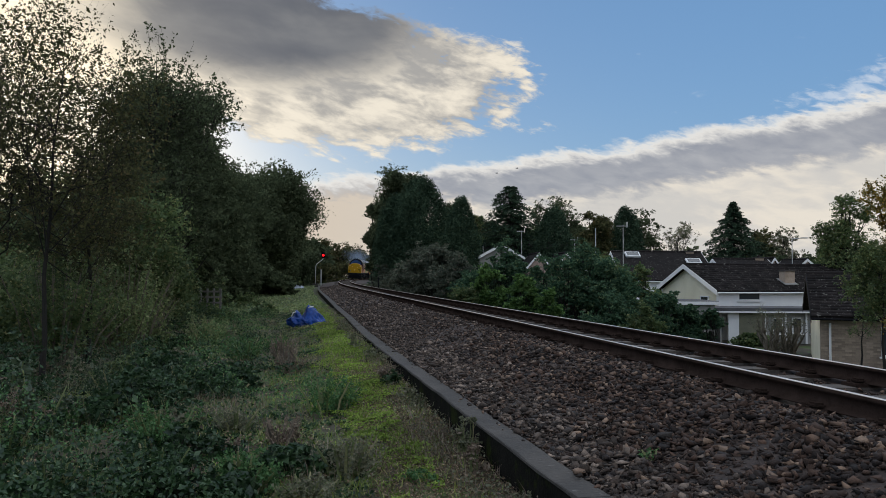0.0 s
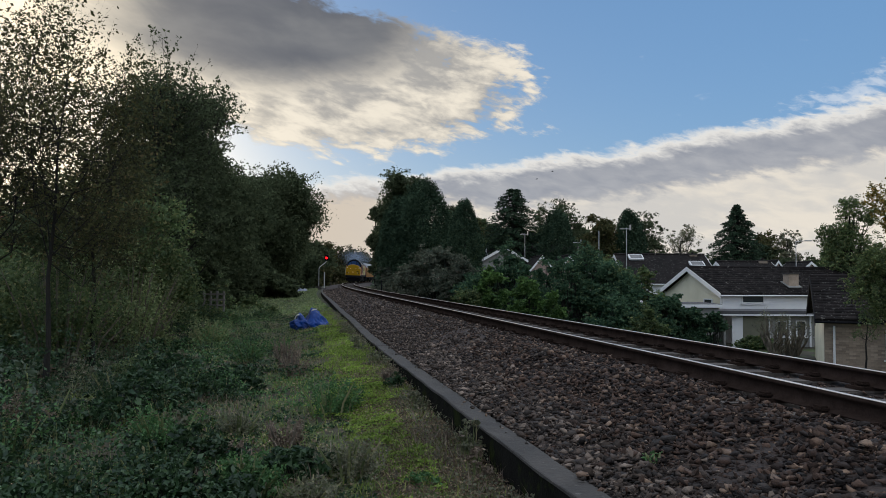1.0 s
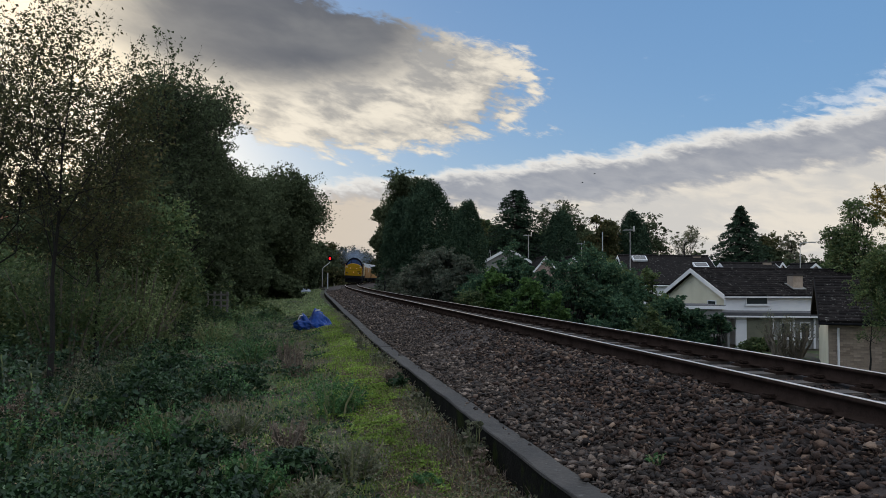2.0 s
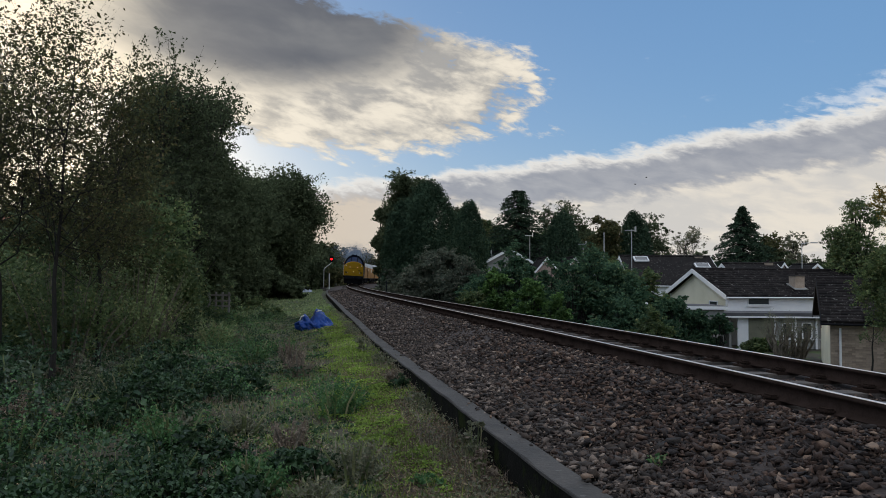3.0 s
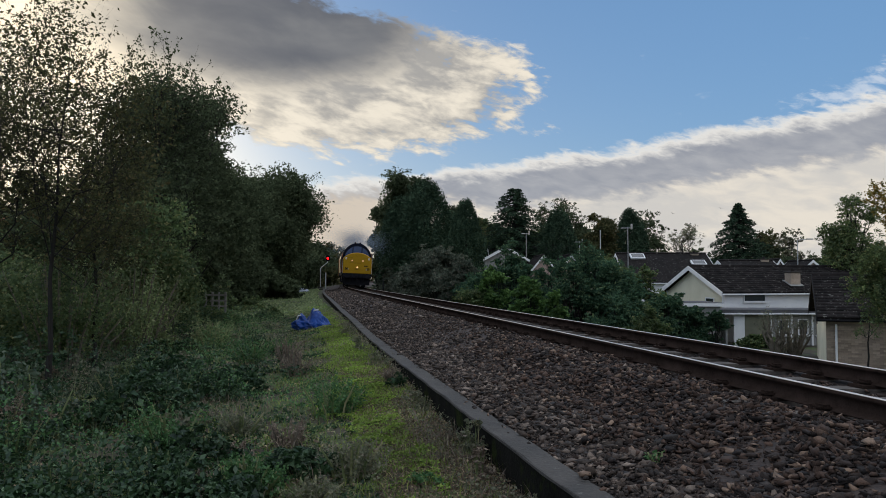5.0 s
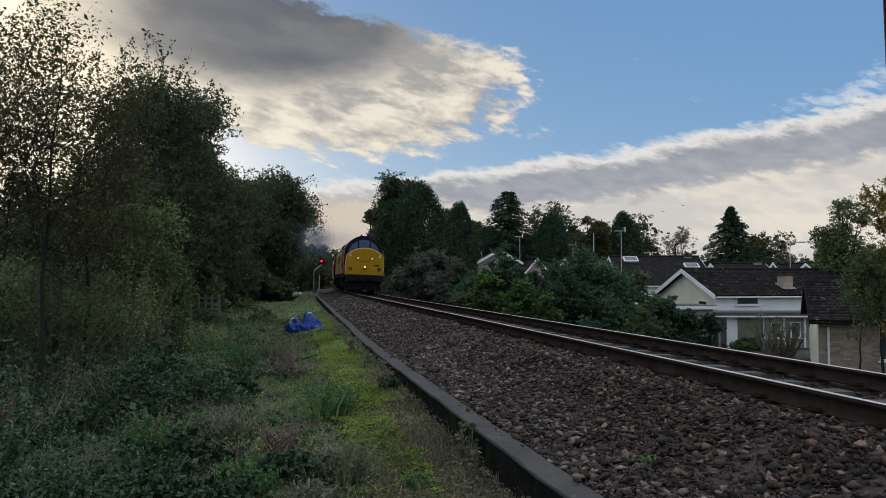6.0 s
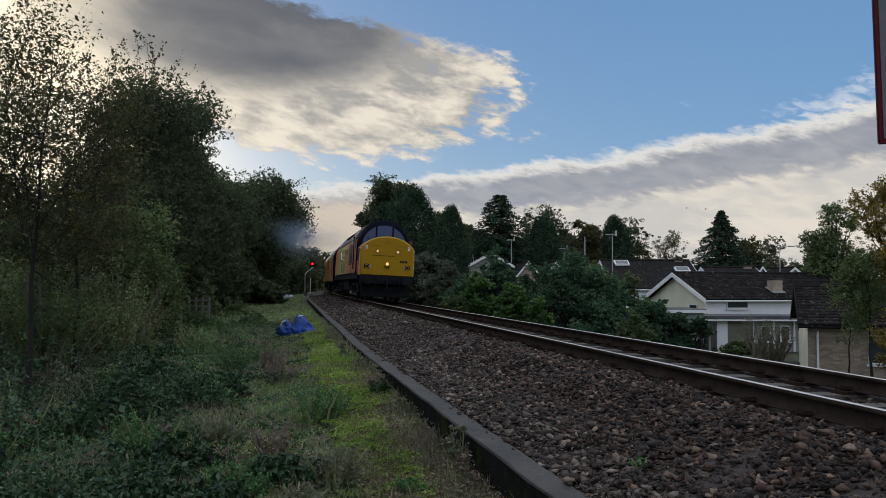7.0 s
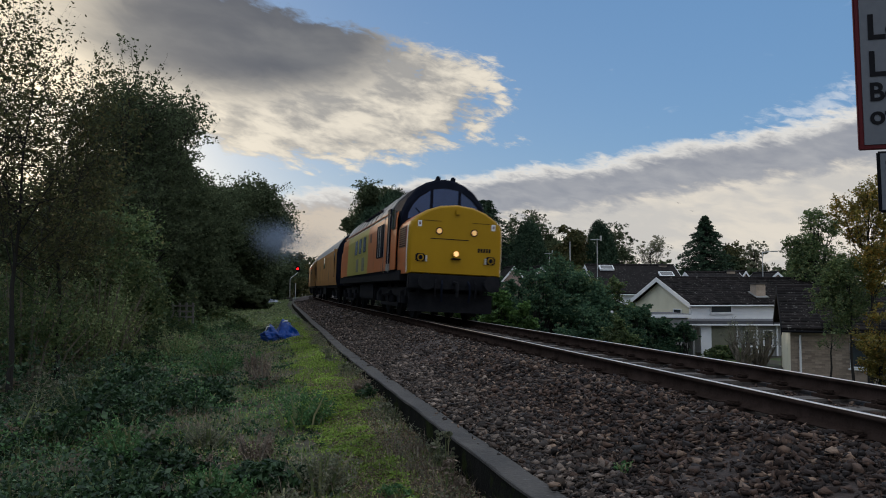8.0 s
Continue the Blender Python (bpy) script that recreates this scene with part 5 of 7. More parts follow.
    for k, (c, x, y, r, h) in enumerate((
            ("dry", -2.43, 12.29, 0.27, 0.55), ("dry", -2.2, 11.6, 0.25, 0.4), ("dry", -1.39, 6.94, 0.22, 0.31), ("scrub", -0.67, 5.79, 0.33, 0.34), ("nettle", -3.42, 13.92, 0.4, 0.46), ("nettle", -1.21, 8.51, 0.42, 0.47),
            ("nettle", -1.35, 5.41, 0.30, 0.30), ("nettle", -2.45, 6.92, 0.40, 0.51), ("bramble", -4.12, 9.87, 0.4, 0.48), ("bramble", -2.73, 5.46, 0.34, 0.44), ("bramble", -1.97, 5.36, 0.30, 0.40), ("bramble", -3.86, 6.89, 0.4, 0.51),
            ("willow", -5.18, 17.42, 0.6, 0.77), ("nettle", -3.24, 15.51, 0.3, 0.34), ("bramble", -2.72, 9.91, 0.36, 0.37), ("scrub", -2.00, 7.70, 0.28, 0.29), ("dry", -0.64, 10.47, 0.16, 0.23), ("nettle", -0.09, 5.64, 0.13, 0.12),
            ("scrub", 0.34, 6.75, 0.13, 0.25), ("bramble", -3.46, 10.39, 0.4, 0.46), ("scrub", -0.87, 5.34, 0.24, 0.20), ("dry", -1.78, 6.71, 0.15, 0.20), ("pale", -3.98, 7.66, 0.30, 0.72), ("pale", -4.41, 10.36, 0.25, 0.5),
            ("pale", -5.04, 8.98, 0.3, 0.75), ("nettle", -3.85, 8.28, 0.25, 0.25), ("scrub", 0.62, 5.1, 0.12, 0.16), ("scrub", -0.2, 8.6, 0.1, 0.2))):
        m, size, label = own[c]
        thicket("weed_clump", x, y, r, r, h, m, size, int((420 if c == "pale" else 1500) + (600 if c == "pale" else 4200) * r), label, 500 + k, stems=9 if c == "pale" else 18, bark=M_STEM if c != "dry" else M_TWIG, category="weeds", group="verge clumps", upright=0.35 if c == "dry" else 0.1)
    for k, (s1, o1, r, h, c) in enumerate(((2.75, -2.56, 0.13, 0.42, "scrub"), (2.3, -2.62, 0.12, 0.30, "dry"), (5.3, -2.68, 0.16, 0.30, "scrub"), (6.6, -2.72, 0.18, 0.28, "bramble"), (8.4, -2.76, 0.2, 0.34, "scrub"), (10.8, -2.8, 0.22, 0.36, "scrub"), (1.2, -2.66, 0.12, 0.22, "dry"), (14.5, -2.8, 0.25, 0.34, "scrub"))):
        x, y, _ = track(s1, o1)
        m, size, label = own[c]
        shrub("weed_clump", float(x), float(y), r, r, h, m, size, int(500 + 3200 * r), label, 560 + k, lobes=12, bark=M_STEM, category="weeds", group="verge clumps", one=False)
    for k, (x, y) in enumerate(((1.42, 5.0),)):
        thicket("ballast_weed", x, y, 0.09, 0.09, 0.12, M_LEAF_NETTLE, 0.013, 170, "small green weed growing through the ballast", 420 + k, stems=8, z0=-0.42, bark=M_STEM, category="weed")
    # cut-back shrub of thick bare stems in the garden behind the line
    for k, (x, y) in enumerate(((15.85, 36.0), (16.75, 36.1))):
        r2 = np.random.default_rng(190 + k)
        g = float(ground_z(x, y)) - 0.1
        top = empty("garden_shrub", Matrix.Translation((x, y, g)), "cut-back grey garden shrub with thick bare stems", "bush")
        tips = []
        for q in range(15):
            a, lean_out, h = r2.uniform(0, math.tau), r2.uniform(0.1, 0.6), r2.uniform(0.9, 1.6)
            c, d = math.cos(a), math.sin(a)
            mid = np.array([c * (0.2 + lean_out * 0.5), d * (0.2 + lean_out * 0.4), h * 0.5])
            end = np.array([c * (0.2 + lean_out), d * (0.2 + lean_out), h])
            bm = bmesh.new()
            tube(bm, [(c * 0.16, d * 0.16, 0), mid + r2.normal(size=3) * 0.05, (mid + end) / 2 + r2.normal(size=3) * 0.06, end], [r2.uniform(0.05, 0.085), 0.055, 0.045, 0.03], 6)
            for w in range(3):
                e = end + r2.normal(size=3) * 0.16 + np.array([0, 0, 0.25])
                tube(bm, [mid + (end - mid) * r2.random(), e], [0.018, 0.008], 4, False)
                tips.append(e)
            part("stem", bm, M_TWIG, top)
        pts = np.repeat(np.array(tips), 22, 0)
        leaves("foliage", pts + r2.normal(size=pts.shape) * 0.12, 0.035, M_LEAF_SCRUB, top, r2)


left_woods()
right_woods()
verge_plants()


# ---- the train ----
LOCO_S8, SPEED = 16.15, 16.01


def disc(bm, c, r, depth, sides=20, axis="y"):
    """A short round boss from c along -axis."""
    c = Vector(c)
    d = Vector((0, -depth, 0)) if axis == "y" else Vector((depth, 0, 0))
    return tube(bm, [c, c + d], r, sides)


def body_profile(w, shrink=1.0, z_low=1.16):
    """Half-closed body section, from the lower edge round over the roof."""
    pts = [(1.31, z_low), (1.35, 1.32), (1.35, 2.62), (1.31, 2.86), (1.20, 3.12), (1.02, 3.38), (0.78, 3.60), (0.50, 3.76), (0.22, 3.84)]
    pts = [(x * w / 1.35 * shrink, z) for x, z in pts]
    return pts + [(-x, z) for x, z in reversed(pts)]


def strip(pts, y0, y1, out=0.0, thick=0.02):
    """A curved panel: section points (x, z) swept from y0 to y1, with thickness."""
    bm = bmesh.new()
    inner = []
    n = len(pts)
    for i, (x, z) in enumerate(pts):
        a, b = pts[max(i - 1, 0)], pts[min(i + 1, n - 1)]
        t = Vector((b[0] - a[0], b[1] - a[1])).normalized()
        nrm = Vector((t.y, -t.x))
        inner.append((x - nrm.x * thick, z - nrm.y * thick))
    sec = list(pts) + inner[::-1]
    return loft(bm, [[(x, y0, z) for x, z in sec], [(x, y1, z) for x, z in sec]])


def wheelset(parent, y, r=0.57):
    bm = bmesh.new()
    tube(bm, [(-0.75, 0, 0), (0.75, 0, 0)], 0.085, 10)
    for sx in (-1, 1):
        tube(bm, [(sx * 0.69, 0, 0), (sx * 0.72, 0, 0), (sx * 0.725, 0, 0), (sx * 0.82, 0, 0)], [r + 0.03, r + 0.03, r, r - 0.005], 28)
        for k in range(6):
            a = k * math.tau / 6
            tube(bm, [(sx * 0.825, math.cos(a) * 0.3, math.sin(a) * 0.3), (sx * 0.835, math.cos(a) * 0.3, math.sin(a) * 0.3)], 0.05, 8)
    ob = part("wheelset", bm, M_UNDER, parent, "dark steel wheels on an axle")
    ob.location = (0, y, r)
    return ob


def bogie(parent, y, half=2.1, axles=3):
    bm = bmesh.new()
    for sx in (-1, 1):
        box(bm, sx * 1.02 - 0.07, sx * 1.02 + 0.07, y - half - 0.5, y + half + 0.5, 0.58, 0.86, 0.03)
        for k in range(axles):
            yy = y + half * (1 - 2 * k / (axles - 1))
            box(bm, sx * 1.06 - 0.11, sx * 1.06 + 0.13, yy - 0.17, yy + 0.17, 0.40, 0.76, 0.03)
            for d in (-0.36, 0.36):
                tube(bm, [(sx * 1.1, yy + d, 0.42), (sx * 1.1, yy + d, 0.62)], 0.10, 10)
        box(bm, sx * 1.1 - 0.05, sx * 1.1 + 0.05, y - half * 0.8, y + half * 0.8, 0.30, 0.40, 0.015)
    box(bm, -0.95, 0.95, y - 0.35, y + 0.35, 0.5, 0.95, 0.03)
    part("bogie_frame", bm, M_UNDER, parent, "grimy dark bogie frame with springs")
    return [wheelset(parent, y + half * (1 - 2 * k / (axles - 1)), 0.55 if axles == 3 else 0.46) for k in range(axles)]


def loco():
    top = empty("diesel_locomotive", Matrix(), "diesel locomotive with yellow nose, orange and lime sides, lit headlight", "locomotive")
    L = 18.3
    prof = body_profile(1.35)
    # nose: rounded front edges and an arched top
    def nose(k, w=1.0):
        arch = [(1.27 * w, 1.20), (1.285 * w, 1.8), (1.27 * w, 2.36), (1.22 * w, 2.50), (1.08 * w, 2.63), (0.80 * w, 2.80), (0.45 * w, 2.92), (0.0, 2.965)]
        half = [(x, z) for x, z in arch]
        sec = half + [(-x, z) for x, z in reversed(half[:-1])]
        cz = 1.9
        return [(x * k, cz + (z - cz) * (1 - (1 - k) * 0.8)) for x, z in sec]
    bm = bmesh.new()
    loft(bm, [[(x, y, z) for x, z in nose(k)] for y, k in ((0.0, 0.930), (-0.02, 0.958), (-0.06, 0.982), (-0.13, 0.998), (-0.20, 1.0))])
    part("nose_front", bm, M_YELLOW, top, "bright yellow warning nose", smooth=False)
    bm = bmesh.new()
    loft(bm, [[(x, y, z) for x, z in nose(1.0)] for y in (-0.203, -0.9, -1.62)])
    part("nose_casing", bm, M_ORANGE, top, "orange side of the nose")
    for sx in (-1, 1):
        bm = bmesh.new()
        tube(bm, [(sx * 1.275, -0.175, 1.22), (sx * 1.29, -0.175, 1.8), (sx * 1.275, -0.175, 2.40)], 0.012, 6)
        part("edge_strip", bm, M_WHITE, top, "pale edge strip of the nose")
        grille = part("nose_grille", boxed(sx * 1.28 - 0.02, sx * 1.28 + 0.02, -1.30, -0.36, 1.86, 2.40, 0.01), M_GRILLE, top, "brown nose-side grille")
        for k in range(9):
            part("slat", boxed(sx * 1.302 - 0.012, sx * 1.302 + 0.012, -1.28, -0.38, 1.885 + k * 0.056, 1.905 + k * 0.056), M_UNDER, grille)
    # dark core of the body, then its painted panels
    bm = bmesh.new()
    loft(bm, [[(x * 0.975, y, z - 0.02) for x, z in prof] for y in (-2.0, -L + 1.7)])
    part("body_core", bm, M_BLACK, top)
    side = [p for p in prof[:5]]
    mirrored = [(-x, z) for x, z in reversed(side)]
    for y0, y1, m, lab in ((-1.62, -7.6, M_ORANGE, "orange body side"), (-7.61, -14.4, M_LIME, "lime-yellow body side"), (-14.41, -L + 1.6, M_ORANGE, "orange body side")):
        for pts in (side[1:4], mirrored[1:4]):
            part("side_panel", strip(pts, y0, y1), m, top, lab)
    part("solebar", boxed(-1.30, 1.30, -L + 0.3, -1.0, 1.02, 1.30, 0.02), M_UNDER, top)
    roof = prof[3:-3]
    part("roof", strip(roof, -3.45, -L + 2.5, thick=0.03), M_ROOFGREY, top, "grey ribbed roof")
    for k in range(9):
        y = -4.2 - k * 1.25
        part("roof_rib", strip([(x * 1.008, z + 0.012) for x, z in roof], y, y - 0.07, thick=0.03), M_BLACK if 1 < k < 8 else M_ROOFGREY, top)
    for sx in (-1, 1):
        for k in range(7):
            part("roof_louvre", boxed(sx * 1.07 - 0.13, sx * 1.07 + 0.13, -6.4 - k * 0.62, -6.0 - k * 0.62, 3.26, 3.32, 0.02, None), M_BLACK, top, "dark roof louvre")
    # cab: black hood with three windscreens
    def hood(y, s, drop):
        pts = [(1.22, 2.45), (1.25, 2.70), (1.19, 2.95), (1.06, 3.22), (0.84, 3.48), (0.58, 3.66), (0.30, 3.77), (0.0, 3.81)]
        pts = [(x * s, z - drop * max(0, z - 2.6)) for x, z in pts]
        return [(x, y, z) for x, z in pts + [(-x, z) for x, z in reversed(pts[:-1])]]
    bm = bmesh.new()
    loft(bm, [hood(-1.50, 0.985, 0.22), hood(-1.56, 1.0, 0.04), hood(-1.62, 1.02, 0.0), hood(-2.6, 1.075, 0.0)])
    hood_ob = part("cab_hood", bm, M_BLACK, top, "black cab hood round the windscreens")
    def pane(points, depth=0.015):
        b = bmesh.new()
        front = [(x, -1.475 - 0.03 * max(0, z - 2.7), z) for x, z in points]
        return loft(b, [[(x, y - depth - 0.02, z) for x, y, z in front], front])
    centre = [(-0.36, 2.80), (0.36, 2.80), (0.36, 3.50), (0.0, 3.55), (-0.36, 3.50)]
    part("windscreen", pane(centre), M_WINDSCREEN, hood_ob, "windscreen pane with the blue sky reflection in its colour")
    for sx in (-1, 1):
        pts = [(0.45, 2.80), (1.07, 2.68), (1.05, 2.84), (0.93, 3.06), (0.75, 3.27), (0.45, 3.46)]
        part("windscreen", pane([(sx * x, z) for x, z in (pts if sx > 0 else pts[::-1])]), M_WINDSCREEN, hood_ob, "windscreen pane with the blue sky reflection in its colour")
        bm = tubed([(sx * 0.66, -1.445, 2.78), (sx * 0.86, -1.45, 2.98)], 0.012, 5)
        part("wiper", bm, M_BLACK, hood_ob)
        part("horn", tubed([(sx * 0.22, -1.95, 3.80), (sx * 0.22, -1.7, 3.815), (sx * 0.22, -1.62, 3.815)], [0.035, 0.04, 0.075], 12), M_BLACK, top, "roof horn")
        # cab side window, door and handrails
        part("cab_side_window", boxed(sx * 1.372 - 0.02, sx * 1.372 + 0.02, -2.30, -1.75, 2.40, 2.95, 0.02), M_GLASS, top, "dark cab side window")
        door = part("cab_door", boxed(sx * 1.362 - 0.03, sx * 1.362 + 0.03, -3.02, -2.56, 1.50, 3.02, 0.01), M_BLACK, top, "dark recessed cab door")
        part("door_panel", boxed(sx * 1.362 - 0.03, sx * 1.362 + 0.03, -3.06, -2.52, 1.30, 1.495, 0.01), M_ROOFGREY, door, "pale grey lower door panel")
        for y in (-2.42, -3.30):
            part("handrail", tubed([(sx * 1.40, y, 1.25), (sx * 1.43, y, 1.35), (sx * 1.43, y, 2.75), (sx * 1.40, y, 2.85)], 0.011, 6), M_ROOFGREY, top, "thin grey cab handrail")
        vent = part("engine_vent", boxed(sx * 1.372 - 0.02, sx * 1.372 + 0.02, -5.20, -3.80, 1.72, 2.70, 0.02), M_BLACK, top, "tall black engine-room vent")
        for k in range(2):
            part("vent_bar", boxed(sx * 1.398 - 0.012, sx * 1.398 + 0.012, -4.75 + k * 0.42, -4.70 + k * 0.42, 1.75, 2.66, 0.004), M_ROOFGREY, vent, "pale vertical bar")
        part("small_grille", boxed(sx * 1.350 - 0.012, sx * 1.350 + 0.012, -7.1, -6.7, 2.3, 2.6, 0.01), M_GRILLE, top)
        for y in (-8.2, -9.5, -10.8):
            win = part("body_window", boxed(sx * 1.348 - 0.02, sx * 1.348 + 0.02, y - 0.75, y, 2.05, 2.62, 0.02), M_GLASS, top, "dark engine-room window")
            part("window_frame", boxed(sx * 1.345 - 0.015, sx * 1.345 + 0.015, y - 0.80, y + 0.05, 2.00, 2.67, 0.02), M_LIME, win)
        for y in (-8.6, -10.4):
            part("side_grille", boxed(sx * 1.352 - 0.01, sx * 1.352 + 0.01, y - 0.7, y, 1.42, 1.9, 0.008), M_OLIVE, top, "dull olive side grille")
        part("cantrail", boxed(sx * 1.30 - 0.06, sx * 1.30 + 0.02, -L + 2.0, -2.6, 2.93, 2.965, 0.008), M_ORANGE, top, "orange cantrail line")
    # fittings of the nose front
    for sx in (-1, 1):
        rim = part("marker_light", disc(bmesh.new(), (sx * 0.475, 0.022, 2.28), 0.092, 0.06), M_BLACK, top, "round marker light with dark rim")
        part("lens", disc(bmesh.new(), (sx * 0.475, 0.030, 2.28), 0.066, 0.03), M_MARKER, rim, "warm glowing lens")
        lamp_box = part("tail_lamp", disc(bmesh.new(), (sx * 0.95, 0.05, 1.60), 0.085, 0.08), M_YELLOW, top, "tail lamp cluster on the nose")
        part("lens", disc(bmesh.new(), (sx * 0.95, 0.06, 1.60), 0.055, 0.03), M_BLACK, lamp_box)
        part("lamp_surround", boxed(sx * 0.95 - 0.13, sx * 0.95 + 0.13, -0.02, 0.02, 1.50, 1.70, 0.03), M_BLACK, lamp_box)
        part("lamp_bracket", boxed(sx * 0.80 - 0.02, sx * 0.80 + 0.02, -0.03, 0.07, 1.50, 1.66, 0.01), M_GALV, top, "small steel lamp bracket")
        plate = part("warning_plate", boxed(sx * 1.00 - 0.055, sx * 1.00 + 0.055, -0.03, 0.006, 2.36, 2.52, 0.006), M_WHITE, top, "small white warning plate")
        part("plate_mark", boxed(sx * 1.00 - 0.02, sx * 1.00 + 0.02, 0.006, 0.010, 2.41, 2.48), M_REDPAINT, plate)
        buffer = part("buffer", tubed([(sx * 0.87, 0.0, 1.0), (sx * 0.87, 0.28, 1.0), (sx * 0.87, 0.30, 1.0), (sx * 0.87, 0.52, 1.0)], [0.12, 0.12, 0.075, 0.075], 14), M_UNDER, top, "dark buffer")
        part("buffer_head", disc(bmesh.new(), (sx * 0.87, 0.57, 1.0), 0.21, 0.05), M_UNDER, buffer)
        part("brake_hose", tubed([(sx * 0.35, 0.05, 1.05), (sx * 0.37, 0.16, 0.95), (sx * 0.38, 0.17, 0.70), (sx * 0.36, 0.12, 0.5)], 0.028, 7), M_BLACK, top, "hanging brake hose")
        part("brake_hose", tubed([(sx * 0.52, 0.05, 1.08), (sx * 0.54, 0.14, 0.98), (sx * 0.55, 0.15, 0.78), (sx * 0.54, 0.1, 0.62)], 0.022, 7), M_UNDER, top, "hanging brake hose")
        part("guard_iron", boxed(sx * 0.76 - 0.05, sx * 0.76 + 0.05, -0.75, -0.68, 0.12, 0.9, 0.01), M_UNDER, top)
        part("steps", boxed(sx * 1.2 - 0.14, sx * 1.2 + 0.14, -3.7, -3.15, 0.62, 0.66, 0.01), M_UNDER, top)
        bm = bmesh.new()
        for k in range(5):
            x = sx * (0.62 + 0.075 * k)
            box(bm, x - 0.028, x + 0.028, -0.02, 0.004, 1.80, 1.90)
        if sx < 0:
            part("number_bars", bm, M_INK, top, "small dark number marking")
        else:
            bm.free()
    head = part("headlight", disc(bmesh.new(), (0.0, 0.05, 1.73), 0.105, 0.10), M_YELLOW, top, "central headlight in a yellow housing")
    part("lens", disc(bmesh.new(), (0.0, 0.058, 1.73), 0.066, 0.03), M_HEADLIGHT, head, "glowing warm headlight")
    part("headlight_shelf", boxed(-0.13, 0.13, -0.02, 0.10, 1.59, 1.62, 0.008), M_UNDER, head)
    part("nose_seam", boxed(-0.34, 0.70, -0.02, 0.008, 2.075, 2.095, 0.004), M_UNDER, top, "dark horizontal seam of the nose door")
    part("nose_seam", boxed(0.42, 0.90, -0.02, 0.006, 2.52, 2.53, 0.002), M_UNDER, top)
    part("nose_seam", boxed(-0.90, -0.42, -0.02, 0.006, 2.52, 2.53, 0.002), M_UNDER, top)
    part("top_bracket", boxed(-0.06, 0.06, -0.03, 0.07, 2.70, 2.83, 0.015), M_YELLOW, top, "small lamp bracket on the nose top")
    part("buffer_beam", boxed(-1.24, 1.24, -0.22, 0.02, 0.82, 1.20, 0.02), M_UNDER, top, "black buffer beam")
    part("coupling", tubed([(0, 0.02, 1.0), (0, 0.30, 0.98), (0, 0.34, 0.80), (0, 0.30, 0.62)], [0.06, 0.05, 0.045, 0.045], 8), M_UNDER, top, "hanging screw coupling")
    bm = bmesh.new()
    loft(bm, [[(x, y, z) for x, y, z in ((-1.15, 0.0 - 0.35, zz), (0, 0.12 - 0.35, zz), (1.15, 0.0 - 0.35, zz), (1.15, -0.42, zz), (-1.15, -0.42, zz))] for zz in (0.22, 0.72)])
    part("snow_plough", bm, M_UNDER, top, "black miniature snow plough")
    part("fuel_tank", boxed(-1.15, 1.15, -L / 2 - 2.0, -L / 2 + 2.0, 0.40, 1.02, 0.06), M_UNDER, top)
    # the far cab
    bm = bmesh.new()
    loft(bm, [[(x, y, z) for x, z in nose(k)] for y, k in ((-L + 1.7, 1.0), (-L + 0.15, 1.0), (-L, 0.94))])
    part("rear_nose", bm, M_ORANGE, top)
    # the body stands a little tall over its frames
    for ob in top.children_recursive:
        for v in ob.data.vertices:
            if v.co.z > 1.1:
                v.co.z = 1.1 + (v.co.z - 1.1) * 1.06
    sets = bogie(top, -3.6) + bogie(top, -L + 3.6)
    return top, sets


def coach(seed):
    top = empty("railway_coach", Matrix(), "faded yellow railway coach with few windows", "railway coach", group="coaches of the train")
    L = 20.0
    prof = body_profile(1.37, 1.0, 1.0)
    bm = bmesh.new()
    loft(bm, [[(x * 0.98, y, z - 0.02) for x, z in prof] for y in (-0.35, -L + 0.35)])
    part("body_core", bm, M_BLACK, top)
    side = prof[:4]
    for pts in (side, [(-x, z) for x, z in reversed(side)]):
        part("side_panel", strip(pts, -0.38, -L + 0.38), M_COACH, top, "faded yellow coach side")
    part("roof", strip(prof[3:-3], -0.33, -L + 0.33, thick=0.03), M_ROOFGREY, top, "grey coach roof")
    for y in (-0.30, -L + 0.05):
        part("gangway", boxed(-0.55, 0.55, y - 0.05, y + 0.35, 1.1, 3.2, 0.04), M_BLACK, top, "black corridor gangway")
    for sx in (-1, 1):
        for y in (-1.2, -L + 1.8):
            door = part("door", boxed(sx * 1.372 - 0.012, sx * 1.372 + 0.012, y - 0.68, y, 1.15, 2.9, 0.01), M_COACH, top)
            part("door_glass", boxed(sx * 1.378 - 0.012, sx * 1.378 + 0.012, y - 0.56, y - 0.12, 2.1, 2.7, 0.02), M_GLASS, door)
            part("handrail", tubed([(sx * 1.40, y + 0.1, 1.4), (sx * 1.41, y + 0.1, 2.4)], 0.015, 5), M_BLACK, top)
        for y in (-9.0,):
            part("window", boxed(sx * 1.372 - 0.014, sx * 1.372 + 0.014, y - 1.2, y, 2.05, 2.7, 0.03), M_GLASS, top, "dark coach window")
        part("solebar", boxed(sx * 1.2 - 0.1, sx * 1.2 + 0.05, -L + 0.4, -0.4, 0.85, 1.02, 0.01), M_UNDER, top)
        part("battery_box", boxed(sx * 1.05 - 0.2, sx * 1.05 + 0.2, -11.5, -9.0, 0.45, 0.9, 0.02), M_UNDER, top)
        for y in (0.0, -L):
            part("buffer", tubed([(sx * 0.87, y - 0.25, 1.05), (sx * 0.87, y + 0.25, 1.05)], 0.12, 10), M_UNDER, top)
    sets = bogie(top, -2.9, 1.3, 2) + bogie(top, -L + 2.9, 1.3, 2)
    return top, sets


LOCO, LOCO_WHEELS = loco()
COACHES = [coach(k) for k in range(3)]


